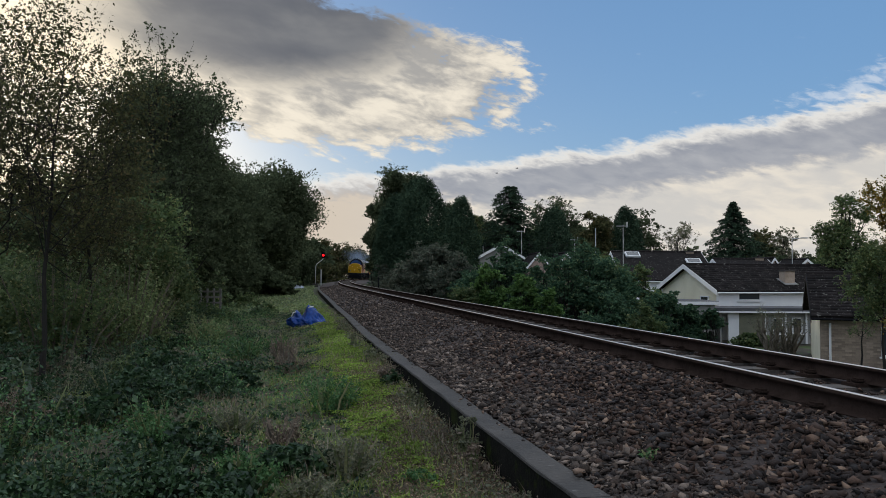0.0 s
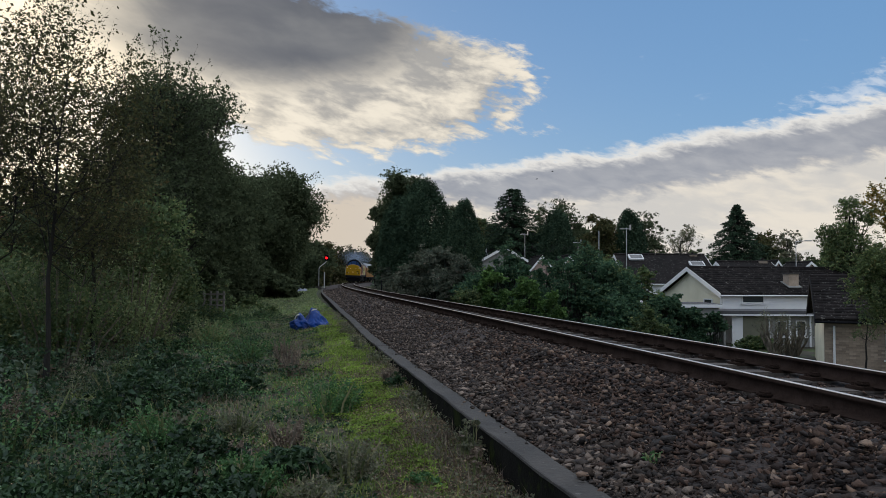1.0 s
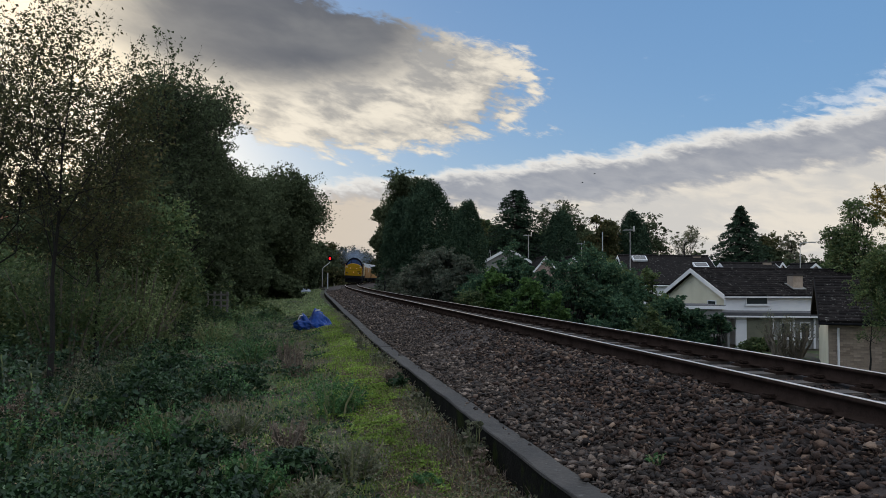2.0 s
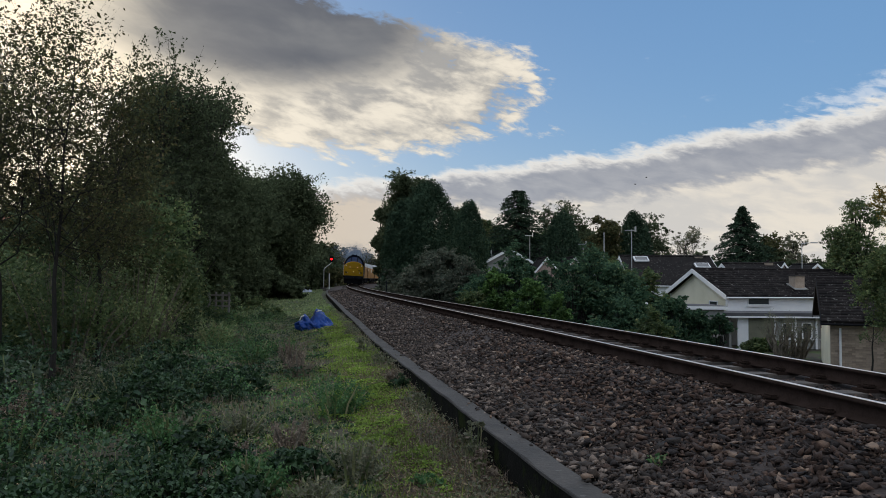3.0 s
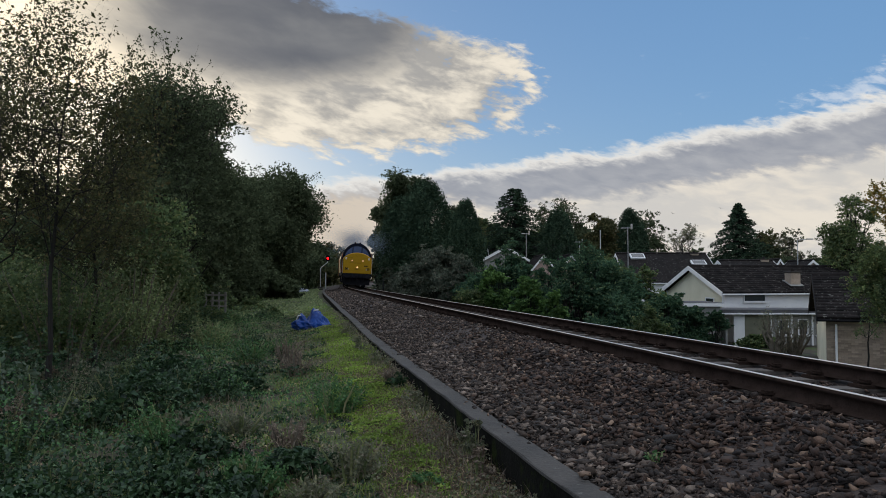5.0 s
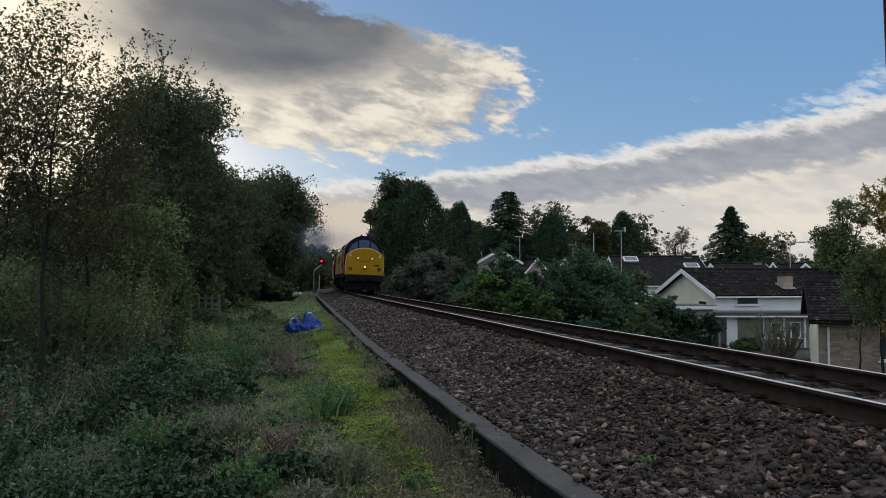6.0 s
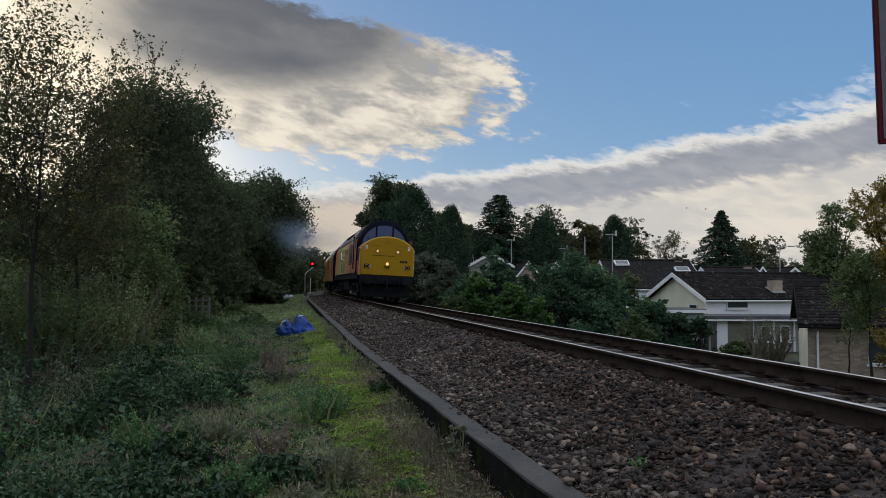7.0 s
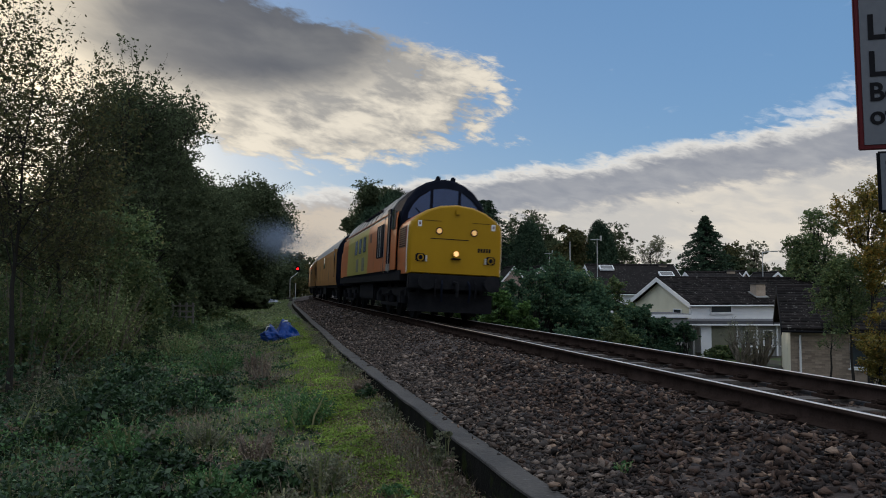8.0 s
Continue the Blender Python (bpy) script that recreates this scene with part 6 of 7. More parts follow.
def smoke_puff(spread, count, seed):
    """A puff of thin exhaust: fine drifting particles, thickest in the middle."""
    rng = np.random.default_rng(seed)
    centres = rng.normal(size=(7, 3)) * spread * 0.55
    pts = centres[rng.integers(0, 7, count)] + rng.normal(size=(count, 3)) * spread * 0.62
    pts[:, 2] *= 0.75
    ob = leaves("exhaust_smoke", pts, 0.0058, M_SMOKE, rng=rng, slim=0.9, one=True)
    return tagged(ob, "thin blue-grey puff of diesel exhaust smoke", "smoke", "exhaust puffs", "stuff")


PUFFS = [smoke_puff(*a) for a in ((0.9, 30000, 1), (1.15, 95000, 2), (1.2, 100000, 3))]


# ---- houses and gardens ----
def window(parent, x, y, z, w, h, axis="y", lab="dark window in a white frame"):
    """A framed window on a wall that faces -y (axis y) or -x (axis x); x, y, z is its lower corner on the wall."""
    def b(u0, u1, d0, d1, z0, z1, bev=0.006):
        if axis == "y":
            return boxed(x + u0, x + u1, y - d1, y - d0, z + z0, z + z1, bev)
        return boxed(x - d1, x - d0, y + u0, y + u1, z + z0, z + z1, bev)
    bm = bmesh.new()
    for a in ((0, w, -0.02, 0.05, 0, 0.06), (0, w, -0.02, 0.05, h - 0.06, h), (0, 0.06, -0.02, 0.05, 0.061, h - 0.061), (w - 0.06, w, -0.02, 0.05, 0.061, h - 0.061)):
        tmp = b(*a)
        me = bpy.data.meshes.new("tmp")
        tmp.to_mesh(me)
        tmp.free()
        bm.from_mesh(me)
        bpy.data.meshes.remove(me)
    win = part("window", bm, M_WHITE, parent, lab)
    part("pane", b(0.055, w - 0.055, -0.01, 0.02, 0.055, h - 0.055, 0), M_GLASS, win)
    part("sill", b(-0.06, w + 0.06, 0.0, 0.11, -0.07, -0.01), M_WHITE, win)


def gable_house(label, x0, x1, y0, y1, ground, eave, ridge, along_x, wall_m, gable_m, roof_m, tiles=False, chimneys=(), over=0.3, name="bungalow", turn=0.0, trim=None):
    """A house with a pitched roof; along_x: the ridge runs along x."""
    top = empty(name, pose(x0, y0, ground, 0, 0, turn), label, "house")
    W, D, E, R = x1 - x0, y1 - y0, eave - ground, ridge - ground
    if along_x:
        for yy in (0, D - 0.25):
            part("wall", boxed(0, W, yy, yy + 0.25, 0, E), wall_m, top)
        for xx in (0.003, W - 0.253):
            bm = bmesh.new()
            sec = [(0.25, 0), (D - 0.25, 0), (D - 0.25, E), (D / 2, R - 0.05), (0.25, E)]
            loft(bm, [[(xx, y, z) for y, z in sec], [(xx + 0.25, y, z) for y, z in sec]])
            part("gable_wall", bm, gable_m, top)
        span, lo, hi = D, -over, W + over
    else:
        for xx in (0, W - 0.25):
            part("wall", boxed(xx, xx + 0.25, 0, D, 0, E), wall_m, top)
        for yy in (0.003, D - 0.253):
            bm = bmesh.new()
            sec = [(0.25, 0), (W - 0.25, 0), (W - 0.25, E), (W / 2, R - 0.05), (0.25, E)]
            loft(bm, [[(x, yy, z) for x, z in sec], [(x, yy + 0.25, z) for x, z in sec]])
            part("gable_wall", bm, gable_m, top)
        span, lo, hi = W, -over, D + over
    slope = (R - E) / (span / 2)
    t = 0.14
    for sgn in (-1, 1):
        def at(d, z):
            c = span / 2 + sgn * d
            return c, z
        e = span / 2 + over
        sec = [at(0.0, R), at(e, R - slope * e), at(e, R - slope * e + t), at(0.0, R + t)]
        bm = bmesh.new()
        a = [((lo, c, z) if along_x else (c, lo, z)) for c, z in sec]
        b = [((hi, c, z) if along_x else (c, hi, z)) for c, z in sec]
        loft(bm, [a, b])
        slab = part("roof", bm, roof_m, top, "pitched dark tiled roof")
        if tiles and sgn == -1:
            rows, n = int(e * (1 + slope ** 2) ** 0.5 / 0.30), int((hi - lo) / 0.33)
            v, f = [], []
            for r in range(rows):
                for k in range(n):
                    u0, u1 = lo + (hi - lo) * k / n + 0.006, lo + (hi - lo) * (k + 1) / n - 0.006
                    d0, d1 = e * r / rows, e * (r + 1.08) / rows
                    i = len(v)
                    for d, lift in ((d0, 0.004), (d1, 0.035)):
                        for u in (u0, u1):
                            c, z = at(d, R - slope * d + t + lift)
                            v.append((u, c, z) if along_x else (c, u, z))
                    c, z = at(d1, R - slope * d1 + t)
                    for u in (u0, u1):
                        v.append((u, c, z) if along_x else (c, u, z))
                    f += [(i, i + 1, i + 3, i + 2), (i + 2, i + 3, i + 5, i + 4)]
            quick_mesh("roof_tiles", v, f, roof_m, slab)
        g = bmesh.new()
        c, z = at(e + 0.04, R - slope * e + 0.02)
        pts = [(lo, c, z), (hi, c, z)] if along_x else [(c, lo, z), (c, hi, z)]
        part("gutter", tube(g, pts, 0.04, 8), trim or M_WHITE, top, "" if trim else "white gutter")
        for q in (lo - 0.025, hi):
            bm = bmesh.new()
            sec = [at(0.0, R - 0.12), at(e, R - slope * e - 0.12), at(e, R - slope * e + t + 0.015), at(0.0, R + t + 0.015)]
            loft(bm, [[((u, c, z) if along_x else (c, u, z)) for c, z in sec] for u in (q, q + 0.025)])
            part("bargeboard", bm, trim or M_WHITE, top, "" if trim else "white bargeboard")
    g = bmesh.new()
    pts = [(lo, span / 2, R + t), (hi, span / 2, R + t)] if along_x else [(span / 2, lo, R + t), (span / 2, hi, R + t)]
    part("ridge_tiles", tube(g, pts, 0.10, 8), roof_m, top)
    for cx, cy, h, m in chimneys:
        bm = boxed(cx - 0.32, cx + 0.32, cy - 0.28, cy + 0.28, E, h, 0.01)
        ch = part("chimney", bm, m, top, "brick chimney stack")
        part("chimney_cap", boxed(cx - 0.38, cx + 0.38, cy - 0.34, cy + 0.34, h, h + 0.08, 0.015), M_CONCRETE, ch)
        part("chimney_pot", tubed([(cx, cy, h + 0.08), (cx, cy, h + 0.24)], [0.12, 0.10], 12), M_TILE, ch)
    return top


M_SHEET = material("pale_blue_plastic", (0.12, 0.16, 0.24), (0.34, 0.38, 0.44), 2.0, 0.5, bump=0.1)


def make_houses():
    g = -2.75
    h = gable_house("white rendered bungalow with cream gable and dark tiled roof", 16.0, 26.1, 43.0, 49.6, g, 0.02, 1.42, True, M_RENDER, M_CREAM, M_TILE, True, ((4.95, 0.75, 3.9, M_BRICK),), turn=12.0)
    part("flashing", boxed(-0.44, 0.44, -0.12, 0.78, 0.0, 0.03, m=pose(4.95, 0.40, 3.15, 23.0, 0, 0)), M_GREYWALL, h, "pale mortar flashing round the chimney")
    window(h, 1.2, 0.0, 2.22, 1.42, 0.48)
    window(h, 0.0, 1.0, 2.0, 0.9, 0.45, "x")
    ext = empty("garden_extension", Matrix.Translation((15.25, 40.6, g)), "low flat-roofed house extension with white door and olive wall", "extension")
    part("flat_roof", boxed(-0.5, 5.6, -0.3, 2.37, 1.72, 1.92, 0.02), M_FELT, ext, "dark felt flat roof")
    part("fascia", boxed(-0.5, 5.6, -0.34, -0.305, 1.66, 1.74, 0.005), M_WHITE, ext, "white fascia board")
    part("door", boxed(0.35, 0.93, 0.0, 0.08, 0.0, 1.68, 0.01), M_WHITE, ext, "white door")
    part("wall", boxed(0.94, 2.3, 0.0, 0.12, 0.0, 1.71), M_OLIVE, ext, "olive-green boarded wall")
    for x in (2.31, 3.4, 4.5, 5.4):
        part("post", boxed(x, x + 0.09, 0.0, 0.09, 0.0, 1.71, 0.01), M_WHITE, ext, "white post")
    part("back_wall", boxed(2.40, 5.4, 0.10, 0.20, 0.0, 1.70), M_GREYWALL, ext)
    for x in (2.75, 3.8, 4.8):
        window(ext, x, 0.10, 0.55, 0.55, 0.85)
    part("side_wall", boxed(-0.1, 0.02, 0.0, 2.3, 0.0, 1.71), M_GREYWALL, ext)
    gar = empty("garage", Matrix.Translation((12.6, 39.8, g)), "small flat-roofed garage with white fascia", "garage")
    part("wall", boxed(0, 2.0, 0, 3.0, 0, 2.15), M_GREYWALL, gar)
    part("flat_roof", boxed(-0.15, 2.15, -0.15, 3.15, 2.152, 2.30, 0.01), M_FELT, gar, "dark felt roof")
    part("fascia", boxed(-0.16, 2.16, -0.19, -0.153, 2.10, 2.27, 0.005), M_WHITE, gar, "white fascia board")
    b = gable_house("buff brick house with dark tiled roof and white window", 14.15, 23.8, 28.0, 36.4, g, -0.62, 0.82, True, M_BRICK, M_CREAM, M_TILE, True, name="brick_house", turn=-24.0, trim=M_UNDER)
    window(b, 1.95, 0.0, 0.75, 1.7, 1.05)
    part("downpipe", tubed([(0.32, -0.06, 0.0), (0.32, -0.06, 1.9)], 0.04, 8), M_WHITE, b, "white downpipe")
    part("soffit", boxed(-0.3, 9.9, -0.28, -0.02, 2.00, 2.04, 0.004), M_FENCE, b, "grey soffit")
    # rows of roofs behind
    gable_house("bungalow with long dark tiled roof", 15.0, 22.0, 60.0, 68.0, g, 0.55, 2.75, True, M_RENDER, M_CREAM, M_TILE, False, ((6.3, 4.0, 5.6, M_BRICK),))
    gable_house("bungalow with long dark tiled roof", 22.5, 26.3, 57.0, 65.0, g, 0.35, 2.1, True, M_RENDER, M_CREAM, M_TILE, False, ((3.4, 4.0, 5.05, M_BRICK),))
    gable_house("pink brick house with steep gable", 9.4, 11.7, 78.0, 86.0, g, 1.7, 3.05, False, M_PINKBRICK, M_PINKBRICK, M_TILE)
    gable_house("pink brick house with steep gable", 12.5, 14.2, 78.0, 86.0, g, 1.9, 3.1, False, M_PINKBRICK, M_PINKBRICK, M_TILE)
    gable_house("grey house with white bargeboards and dark roof", 4.6, 8.9, 79.0, 86.0, g, 2.75, 3.95, False, M_GREYWALL, M_GREYWALL, M_TILE)
    gable_house("house with long dark roof", 6.0, 20.0, 88.0, 96.0, g, 2.2, 4.6, True, M_RENDER, M_CREAM, M_TILE, False, ((3.0, 4.0, 8.2, M_BRICK),))
    for x, w, ridge in ((32.4, 1.1, 2.55), (35.35, 1.6, 2.45)):
        gable_house("brown gable with white bargeboards above the roofs", x, x + w, 74.0, 79.0, g, 1.75, ridge, False, M_RENDER, M_PINKBRICK, M_TILE, over=0.2, name="dormer_house")
    gable_house("house with red tiled roof behind the trees", -26.0, -17.5, 33.0, 41.0, -1.8, 1.3, 3.6, False, M_BRICK, M_BRICK, M_REDTILE, name="brick_house")
    # skylights let into the roof planes
    for x, y, z, tilt in ((16.35, 63.3, 2.55, 28.8), (21.1, 62.3, 2.0, 28.8)):
        sk = empty("skylight", pose(x, y, z, tilt, 0, 0), "white-framed skylight on a dark roof", "skylight")
        part("frame", boxed(-0.6, 0.6, -0.4, 0.4, 0.0, 0.16, 0.02), M_WHITE, sk)
        part("glass", boxed(-0.5, 0.5, -0.3, 0.3, 0.162, 0.172), M_GLASS, sk)
    return b


def street_things():
    def mast(x, y, z0, z1, kind):
        top = empty({"a": "aerial_mast", "l": "street_lamp", "p": "telegraph_pole"}[kind], Matrix.Translation((x, y, z0)), {"a": "tall thin television aerial on a pole", "l": "grey street lamp above the roofs", "p": "plain grey pole rising between the houses"}[kind], {"a": "aerial", "l": "street lamp", "p": "pole"}[kind])
        h = z1 - z0
        part("pole", tubed([(0, 0, 0), (0, 0, h)], [0.035, 0.025] if kind == "a" else [0.05, 0.035], 8), M_GALV, top)
        if kind == "a":
            part("boom", tubed([(-0.5, 0, h - 0.1), (0.32, 0, h - 0.1)], 0.03, 6), M_GALV, top)
            bm = bmesh.new()
            for k in range(8):
                xx = -0.45 + k * 0.10
                tube(bm, [(xx, -0.3, h - 0.1), (xx, 0.3, h - 0.1)], 0.02, 5)
            box(bm, 0.28, 0.32, -0.22, 0.22, h - 0.2, h + 0.22)
            part("elements", bm, M_GALV, top)
        elif kind == "l":
            part("arm", tubed([(0, 0, h), (0.5, 0, h + 0.08), (1.0, 0, h + 0.1)], 0.035, 6), M_GALV, top)
            part("lantern", boxed(0.8, 1.5, -0.12, 0.12, h + 0.06, h + 0.18, 0.04), M_GALV, top, "pale lantern head")
    mast(14.9, 60.5, 0.5, 4.9, "a")
    mast(8.9, 79.0, 3.0, 5.5, "a")
    mast(14.6, 80.0, 3.0, 4.7, "a")
    mast(33.8, 72.0, -3.0, 4.4, "l")
    mast(12.6, 60.0, -2.8, 4.6, "p")

    # colour-light signal on a cranked post
    x, y = -15.4, 98.0
    z0 = float(ground_z(x, y))
    sg = empty("railway_signal", Matrix.Translation((x, y, z0)), "slender railway signal on a cranked grey post showing red", "signal")
    h = 3.37 - z0
    part("post", tubed([(0, 0, -0.2), (0, 0, h - 1.45), (0.12, 0, h - 1.2), (0.85, 0, h - 0.62), (0.95, 0, h - 0.45)], 0.045, 10), M_GALV, sg, "grey cranked post")
    headp = part("signal_head", boxed(0.72, 1.20, -0.08, 0.25, h - 0.42, h + 0.30, 0.08), M_BLACK, sg, "black signal head")
    part("red_lens", tubed([(0.96, -0.14, h - 0.05), (0.96, -0.085, h - 0.05)], 0.13, 18), M_RED_LIGHT, headp, "glowing red lens")
    part("hood", tubed([(0.96, -0.30, h + 0.17), (0.96, -0.08, h + 0.17)], 0.05, 10), M_BLACK, headp)
    part("base", boxed(-0.3, 0.3, -0.3, 0.3, -0.1, 0.35, 0.03), M_CONCRETE, sg)
    x, y, _ = track(80.5, -1.95)
    mp = empty("marker_post", Matrix.Translation((x, y, float(ground_z(x, y)))), "short pale lineside marker post", "post")
    part("post", tubed([(0, 0, -0.2), (0, 0, 2.1)], 0.06, 8), M_GALV, mp)
    part("base_slab", boxed(-0.7, 0.7, -0.25, 0.25, 0.22, 0.36, 0.03), M_CONCRETE, mp)
    x, y, _ = track(62.0, 2.9)
    mp = empty("marker_post", Matrix.Translation((x, y, float(ground_z(x, y)))), "dark lineside post beside the rails", "post")
    part("post", tubed([(0, 0, -0.2), (0, 0, 1.3)], 0.05, 8), M_UNDER, mp)

    # low fence in the undergrowth
    fn = empty("wooden_fence", Matrix.Translation((-9.35, 30.5, float(ground_z(-9.35, 30.5)) - 0.06)), "short grey weathered rail fence in the undergrowth", "fence")
    for k in range(4):
        part("fence_post", boxed(k * 0.26 - 0.035, k * 0.26 + 0.035, -0.04, 0.04, -0.2, 1.28, 0.01), M_FENCE, fn)
    for k in range(3):
        part("fence_rail", boxed(-0.08, 0.86, -0.07, -0.042, 0.68 + k * 0.22, 0.75 + k * 0.22, 0.008), M_FENCE, fn)


def crumpled_bag(name, x, y, rx, ry, h, material_, label, seed, strap=True):
    """A slumped plastic sheet bag: folds pulled up into two ears."""
    z0 = float(ground_z(x, y)) - 0.03
    top = empty(name, Matrix.Translation((x, y, z0)) @ pose(0, 0, 0, 0, 0, 12), label, "bag")
    bm = bmesh.new()
    bmesh.ops.create_icosphere(bm, subdivisions=5, radius=1.0)
    sh = Vector((seed * 3.7, 1.1, 0))
    for v in bm.verts:
        c = v.co.copy()
        ear = math.exp(-((c.x + 0.52) ** 2 * 9 + c.y ** 2 * 2)) * 0.45 + math.exp(-((c.x - 0.16 - 0.25 * c.y) ** 2 * (14 if c.x < 0.16 else 3.0) + c.y ** 2 * 1.2)) * 0.75
        ridge = 1 - abs(noise.noise(Vector((c.x * 2.6, c.y * 1.6, c.z * 1.0)) + sh)) * 2.2
        crease = 1 - abs(noise.noise(c * 4.2 + sh * 2)) * 2.0
        k = 0.82 + 0.17 * ridge + 0.10 * crease
        z = max(c.z, -0.25)
        sag = 0.42 * math.exp(-((c.x + 0.22 + 0.2 * c.y) ** 2 * 55))
        tail = 1.0 + 0.8 * max(0, c.x) * max(0, 0.35 - c.z)
        v.co = Vector((c.x * rx * k * tail, c.y * ry * k, max(0.0, z * 0.55 * k + 0.13 + (0.5 * ear - sag) * max(0, c.z)) * h))
    part("sheet", bm, material_, top, smooth=True)
    if strap:
        part("handle", tubed([(-0.40, -0.20, 0.52 * h), (-0.36, -0.24, 0.70 * h), (-0.28, -0.22, 0.74 * h)], 0.016, 6), M_BAGWHITE, top, "white webbing handle")
        part("handle", tubed([(0.02, -0.12, 0.84 * h), (0.10, -0.18, 0.97 * h), (0.20, -0.16, 0.99 * h)], 0.018, 6), M_BAGWHITE, top, "white webbing handle")
    return top


def text_part(name, body, x, z, size, parent, y=-0.006):
    cu = bpy.data.curves.new(name, "FONT")
    cu.body, cu.size, cu.extrude, cu.offset = body, size, 0.001, size * 0.022
    ob = new("tmp", cu)
    me = bpy.data.meshes.new_from_object(ob)
    bpy.data.objects.remove(ob)
    me.materials.clear()
    me.materials.append(M_INK)
    ob = new(name, me)
    ob.parent = parent
    ob.matrix_local = pose(x, y, z, 90, 0, 0)
    return ob


def crossing_sign():
    """Warning sign of the foot crossing on its post, with a smaller plate below."""
    sg = empty("crossing_sign", pose(1.799, 2.905, -0.60, 0, -1.0, -14), "white railway crossing warning sign with red border on a post", "sign")
    zb = 1.984
    part("post", tubed([(0.34, 0.06, -0.2), (0.34, 0.06, 3.2)], 0.038, 12), M_GALV, sg, "grey steel post")
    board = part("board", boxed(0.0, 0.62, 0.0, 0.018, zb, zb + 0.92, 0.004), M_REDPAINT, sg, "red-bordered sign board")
    part("face", boxed(0.019, 0.601, -0.004, -0.0005, zb + 0.019, zb + 0.901), M_SIGN_BACKLIT, board, "white sign face darkened for its backlit shade")
    for body, z, size in (("Stop", 0.615, 0.14), ("Look", 0.44, 0.14), ("Listen", 0.292, 0.14), ("Beware", 0.193, 0.102), ("of trains", 0.10, 0.102)):
        text_part("lettering", body, 0.041, zb + z, size, board)
    small = part("small_plate", boxed(0.062, 0.55, -0.002, 0.014, zb - 0.25, zb - 0.008, 0.006), M_INK, sg, "small white notice with dark border")
    part("face", boxed(0.072, 0.540, -0.006, -0.0025, zb - 0.240, zb - 0.018), M_SIGN_BACKLIT, small)
    for k in range(6):
        part("text_bar", boxed(0.090, 0.40 + 0.05 * (k % 3), -0.009, -0.0065, zb - 0.06 - k * 0.025, zb - 0.048 - k * 0.025), M_INK, small)


def gull():
    """A gull gliding on bent wings, nose along +y."""
    top = empty("gull", Matrix(), "distant grey gull gliding on bent wings", "bird", "gulls over the houses")
    part("body", tubed([(0, -0.26, 0.0), (0, -0.12, 0.01), (0, 0.05, 0.0), (0, 0.17, 0.02), (0, 0.24, 0.02)], [0.015, 0.05, 0.065, 0.04, 0.008], 8), M_FELT, top)
    for sx in (-1, 1):
        secs = []
        for x, y, z, chord, thick in ((0.03, 0.02, 0.02, 0.17, 0.028), (0.28, 0.08, 0.12, 0.15, 0.02), (0.56, -0.04, 0.07, 0.05, 0.008)):
            secs.append([(sx * x, y + chord / 2, z), (sx * x, y, z + thick), (sx * x, y - chord / 2, z), (sx * x, y, z - thick * 0.3)])
        part("wing", loft(bmesh.new(), secs), M_FELT, top)
    part("tail", boxed(-0.05, 0.05, -0.38, -0.22, 0.0, 0.012, 0.003), M_FELT, top)
    return top


BRICK_HOUSE = make_houses()
street_things()
crumpled_bag("bulk_bag", -3.62, 21.4, 0.53, 0.46, 0.56, M_BAG, "crumpled blue plastic bulk bag on the verge", 1)
crumpled_bag("plastic_sheet", -14.9, 80.0, 1.4, 0.9, 0.6, M_SHEET, "pale blue-grey plastic sheet heaped by the bushes", 2, False)
crossing_sign()
GULLS = [gull(), gull()]


# ---- single pieces of walls and bed ----
def lay_bricks(house):
    """Facing bricks on the front wall between the downpipe and the window, in stretcher bond."""
    wall = next(c for c in house.children if c.name.startswith("wall"))
    bm = boxed(0.0, 0.215, -0.012, 0.004, 0.0, 0.065, 0.004)
    me = bpy.data.meshes.new("brick")
    bm.to_mesh(me)
    bm.free()
    me.materials.append(M_BRICK_EACH)
    for r in range(27):
        for k in range(11):
            x = 0.02 + k * 0.225 - (0.1125 if r % 2 else 0)
            if x < 0.01 or x > 2.0:
                continue
            ob = new("brick", me)
            ob.parent = wall
            ob.location = (x, 0.0, 0.05 + r * 0.075)


def lay_stones():
    """The nearest ballast stones, each one loose."""
    rng, points = random.Random(21), np.random.default_rng(22)
    meshes = []
    for k in range(10):
        bm = bmesh.new()
        for p in ball(points, 9) * points.uniform(0.8, 1.15, (9, 1)):
            bm.verts.new(p * (1.0, 0.75, 0.6))
        bmesh.ops.convex_hull(bm, input=bm.verts)
        me = bpy.data.meshes.new("stone")
        bm.to_mesh(me)
        bm.free()
        me.materials.append(M_STONE_EACH)
        meshes.append(me)
    bed = bpy.data.objects["track_bed"]
    for k in range(290):
        s, o = rng.uniform(-2.2, 3.2), rng.uniform(-2.05, -0.25)
        x, y, a = track(s, o)
        r = rng.uniform(0.022, 0.040)
        ob = new("stone", meshes[k % 10])
        ob.parent = bed
        ob.matrix_world = Matrix.LocRotScale((x, y, float(bed_height(o)) + 0.016 + 0.5 * r), Euler([rng.uniform(0, 6.28) for _ in range(3)]), Vector((r, r, r)))


lay_bricks(BRICK_HOUSE)
lay_stones()


# ---- what moves ----
def train_pose(s_front, front, rear, lean):
    """Pose of a vehicle whose front end is at s_front, on two bogies."""
    xf, yf, _ = track(s_front + front, 0.7525)
    xr, yr, _ = track(s_front + rear, 0.7525)
    d = Vector((xf - xr, yf - yr, 0)).normalized()
    p = Vector((xf, yf, -CANT / 2)) + d * front
    return Matrix.Translation(p) @ pose(0, 0, 0, 0, lean, math.degrees(math.atan2(-d.x, d.y)))


def loco_s(t):
    return LOCO_S8 + SPEED * (8.0 - t)


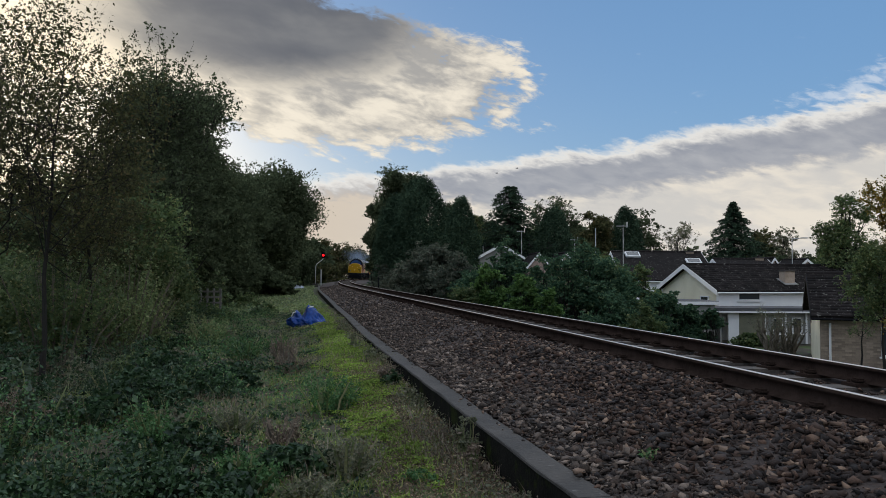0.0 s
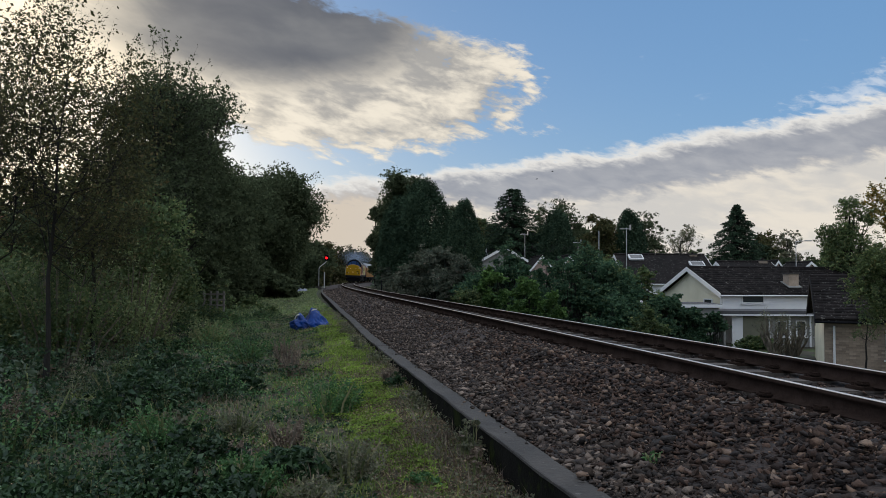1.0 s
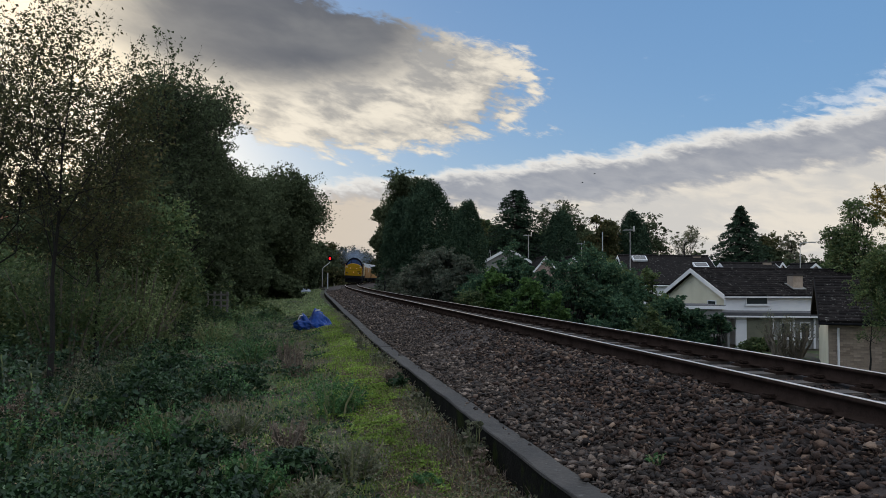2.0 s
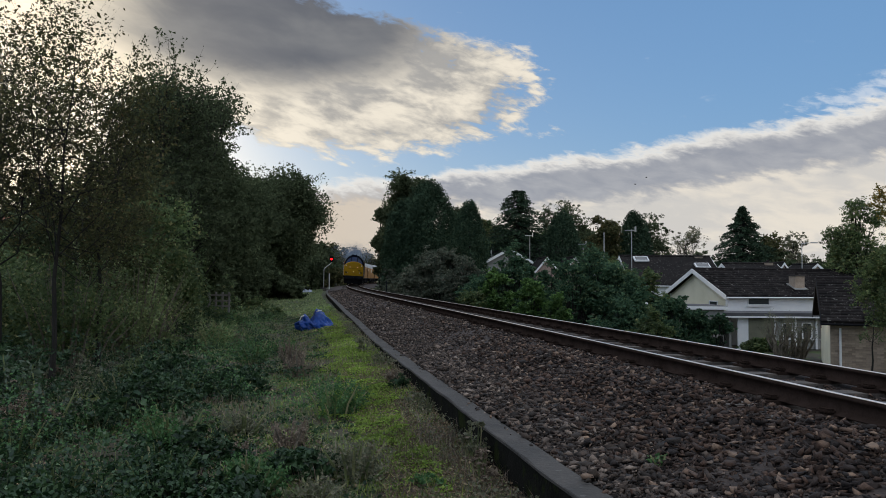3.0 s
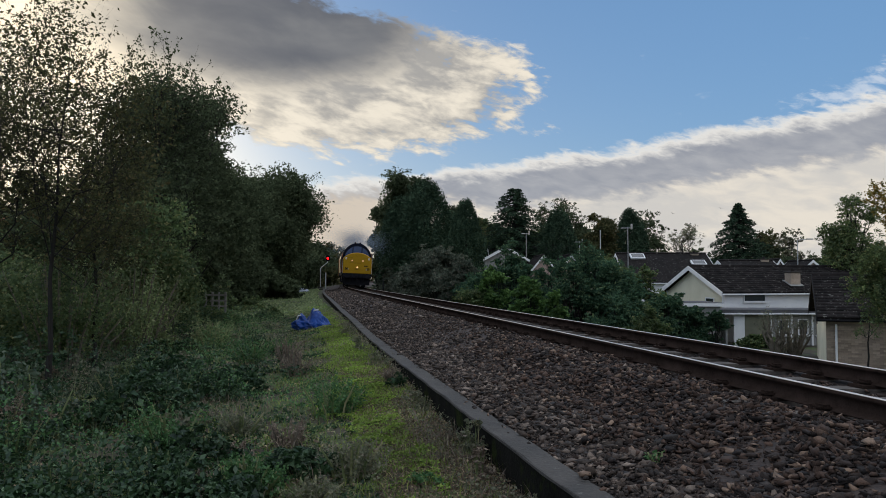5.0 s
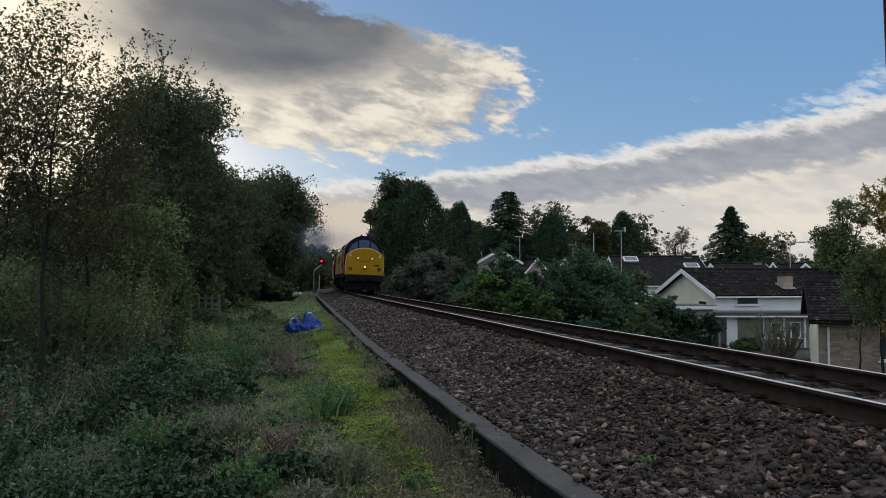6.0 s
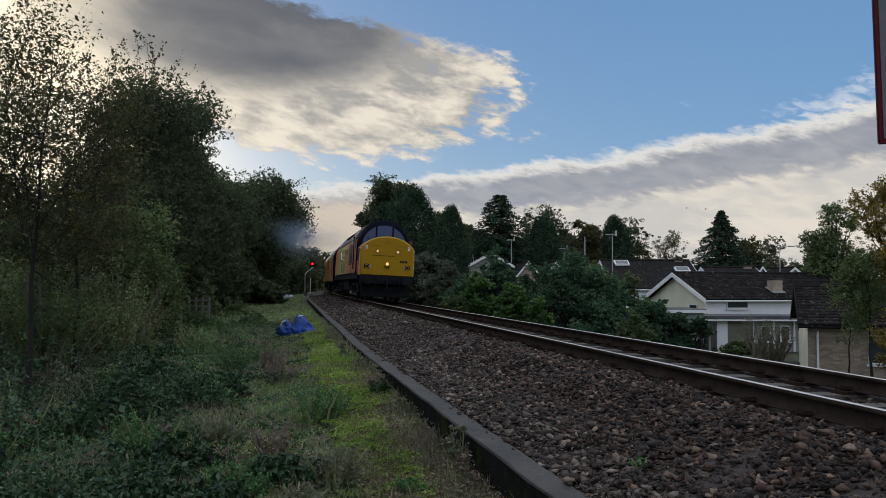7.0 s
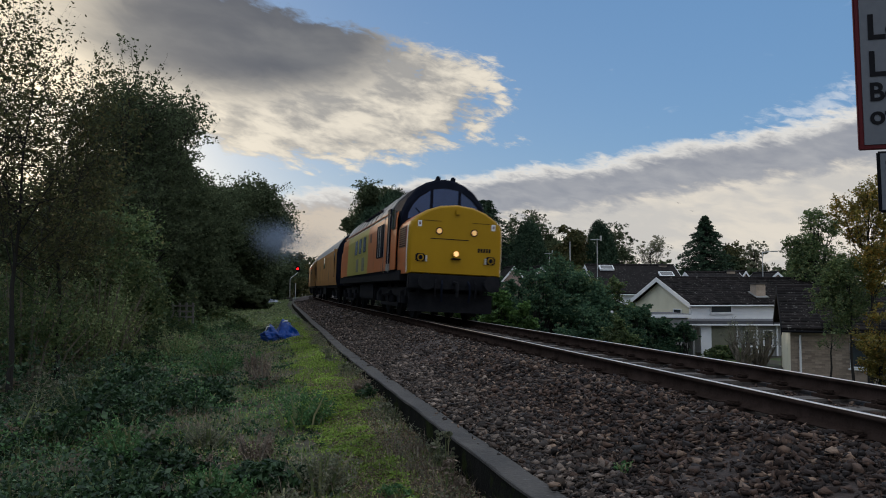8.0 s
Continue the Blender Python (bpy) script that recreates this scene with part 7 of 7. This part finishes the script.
def motions():
    times = [k * 0.25 for k in range(33)]
    walk(LOCO, [(t, train_pose(loco_s(t), 3.6, 14.7, -2.6)) for t in times])
    for k, (ob, sets) in enumerate(COACHES):
        walk(ob, [(t, train_pose(loco_s(t) + 19.3 + 20.6 * k, 2.9, 17.1, -1.8)) for t in times])
    spin = [k / 30 for k in range(241)]
    for sets, r in [(LOCO_WHEELS, 0.55)] + [(c[1], 0.46) for c in COACHES]:
        for w in sets:
            y, z = w.location.y, w.location.z
            walk(w, [(t, pose(0, y, z, -math.degrees(SPEED * t / r) % 360, 0, 0)) for t in spin])
    # exhaust: each puff rides behind the chimney, is left behind at its own time and drifts aside
    for k, ob in enumerate(PUFFS):
        leave = (5.1, 5.25, 5.4)[k]
        rows = []
        for t in times:
            x, y, a = track(loco_s(min(t, leave)) + 5 + 2.0 * k, 0.9)
            d = max(0.0, t - leave)
            aside = (-9.95 - x) * (1 - math.exp(-6.0 * d)) + (-0.5, 0.0, 0.6)[k] * min(d, 2.4) / 2.4
            rows.append((t, pose(x + aside, y - 5.5 * min(d, 1.0) - 3.4 * max(0.0, d - 1.0), (4.2, 4.5, 4.2)[k] + 0.12 * min(d, 1.6), 0, 0, 20 * k)))
        walk(ob, rows)
    # gulls circling far behind the houses
    paths = (((0.0, 12.0, 21.0, -80), (3.0, 37.7, 19.8, -80), (3.4, 42.8, 20.8, -85), (4.2, 54.5, 16.9, -100), (4.8, 56.5, 14.6, -30), (5.4, 50.5, 14.6, 30), (5.9, 49.1, 15.5, -30), (6.5, 52.7, 16.4, -80), (7.1, 55.9, 15.8, -60), (8.0, 56.2, 16.5, 0)),
             ((0.0, 16.0, 22.0, -80), (3.4, 44.8, 20.8, -85), (4.2, 52.2, 16.4, -60), (4.6, 49.1, 13.6, 20), (5.3, 45.0, 13.6, 20), (5.9, 45.1, 14.4, -40), (6.8, 50.7, 15.3, -75), (7.1, 52.3, 16.4, -60), (8.0, 53.4, 18.1, -20)))
    for ob, rows in zip(GULLS, paths):
        walk(ob, [(t, pose(x, 150.0, z, 8, 14, turn)) for t, x, z, turn in rows])


motions()
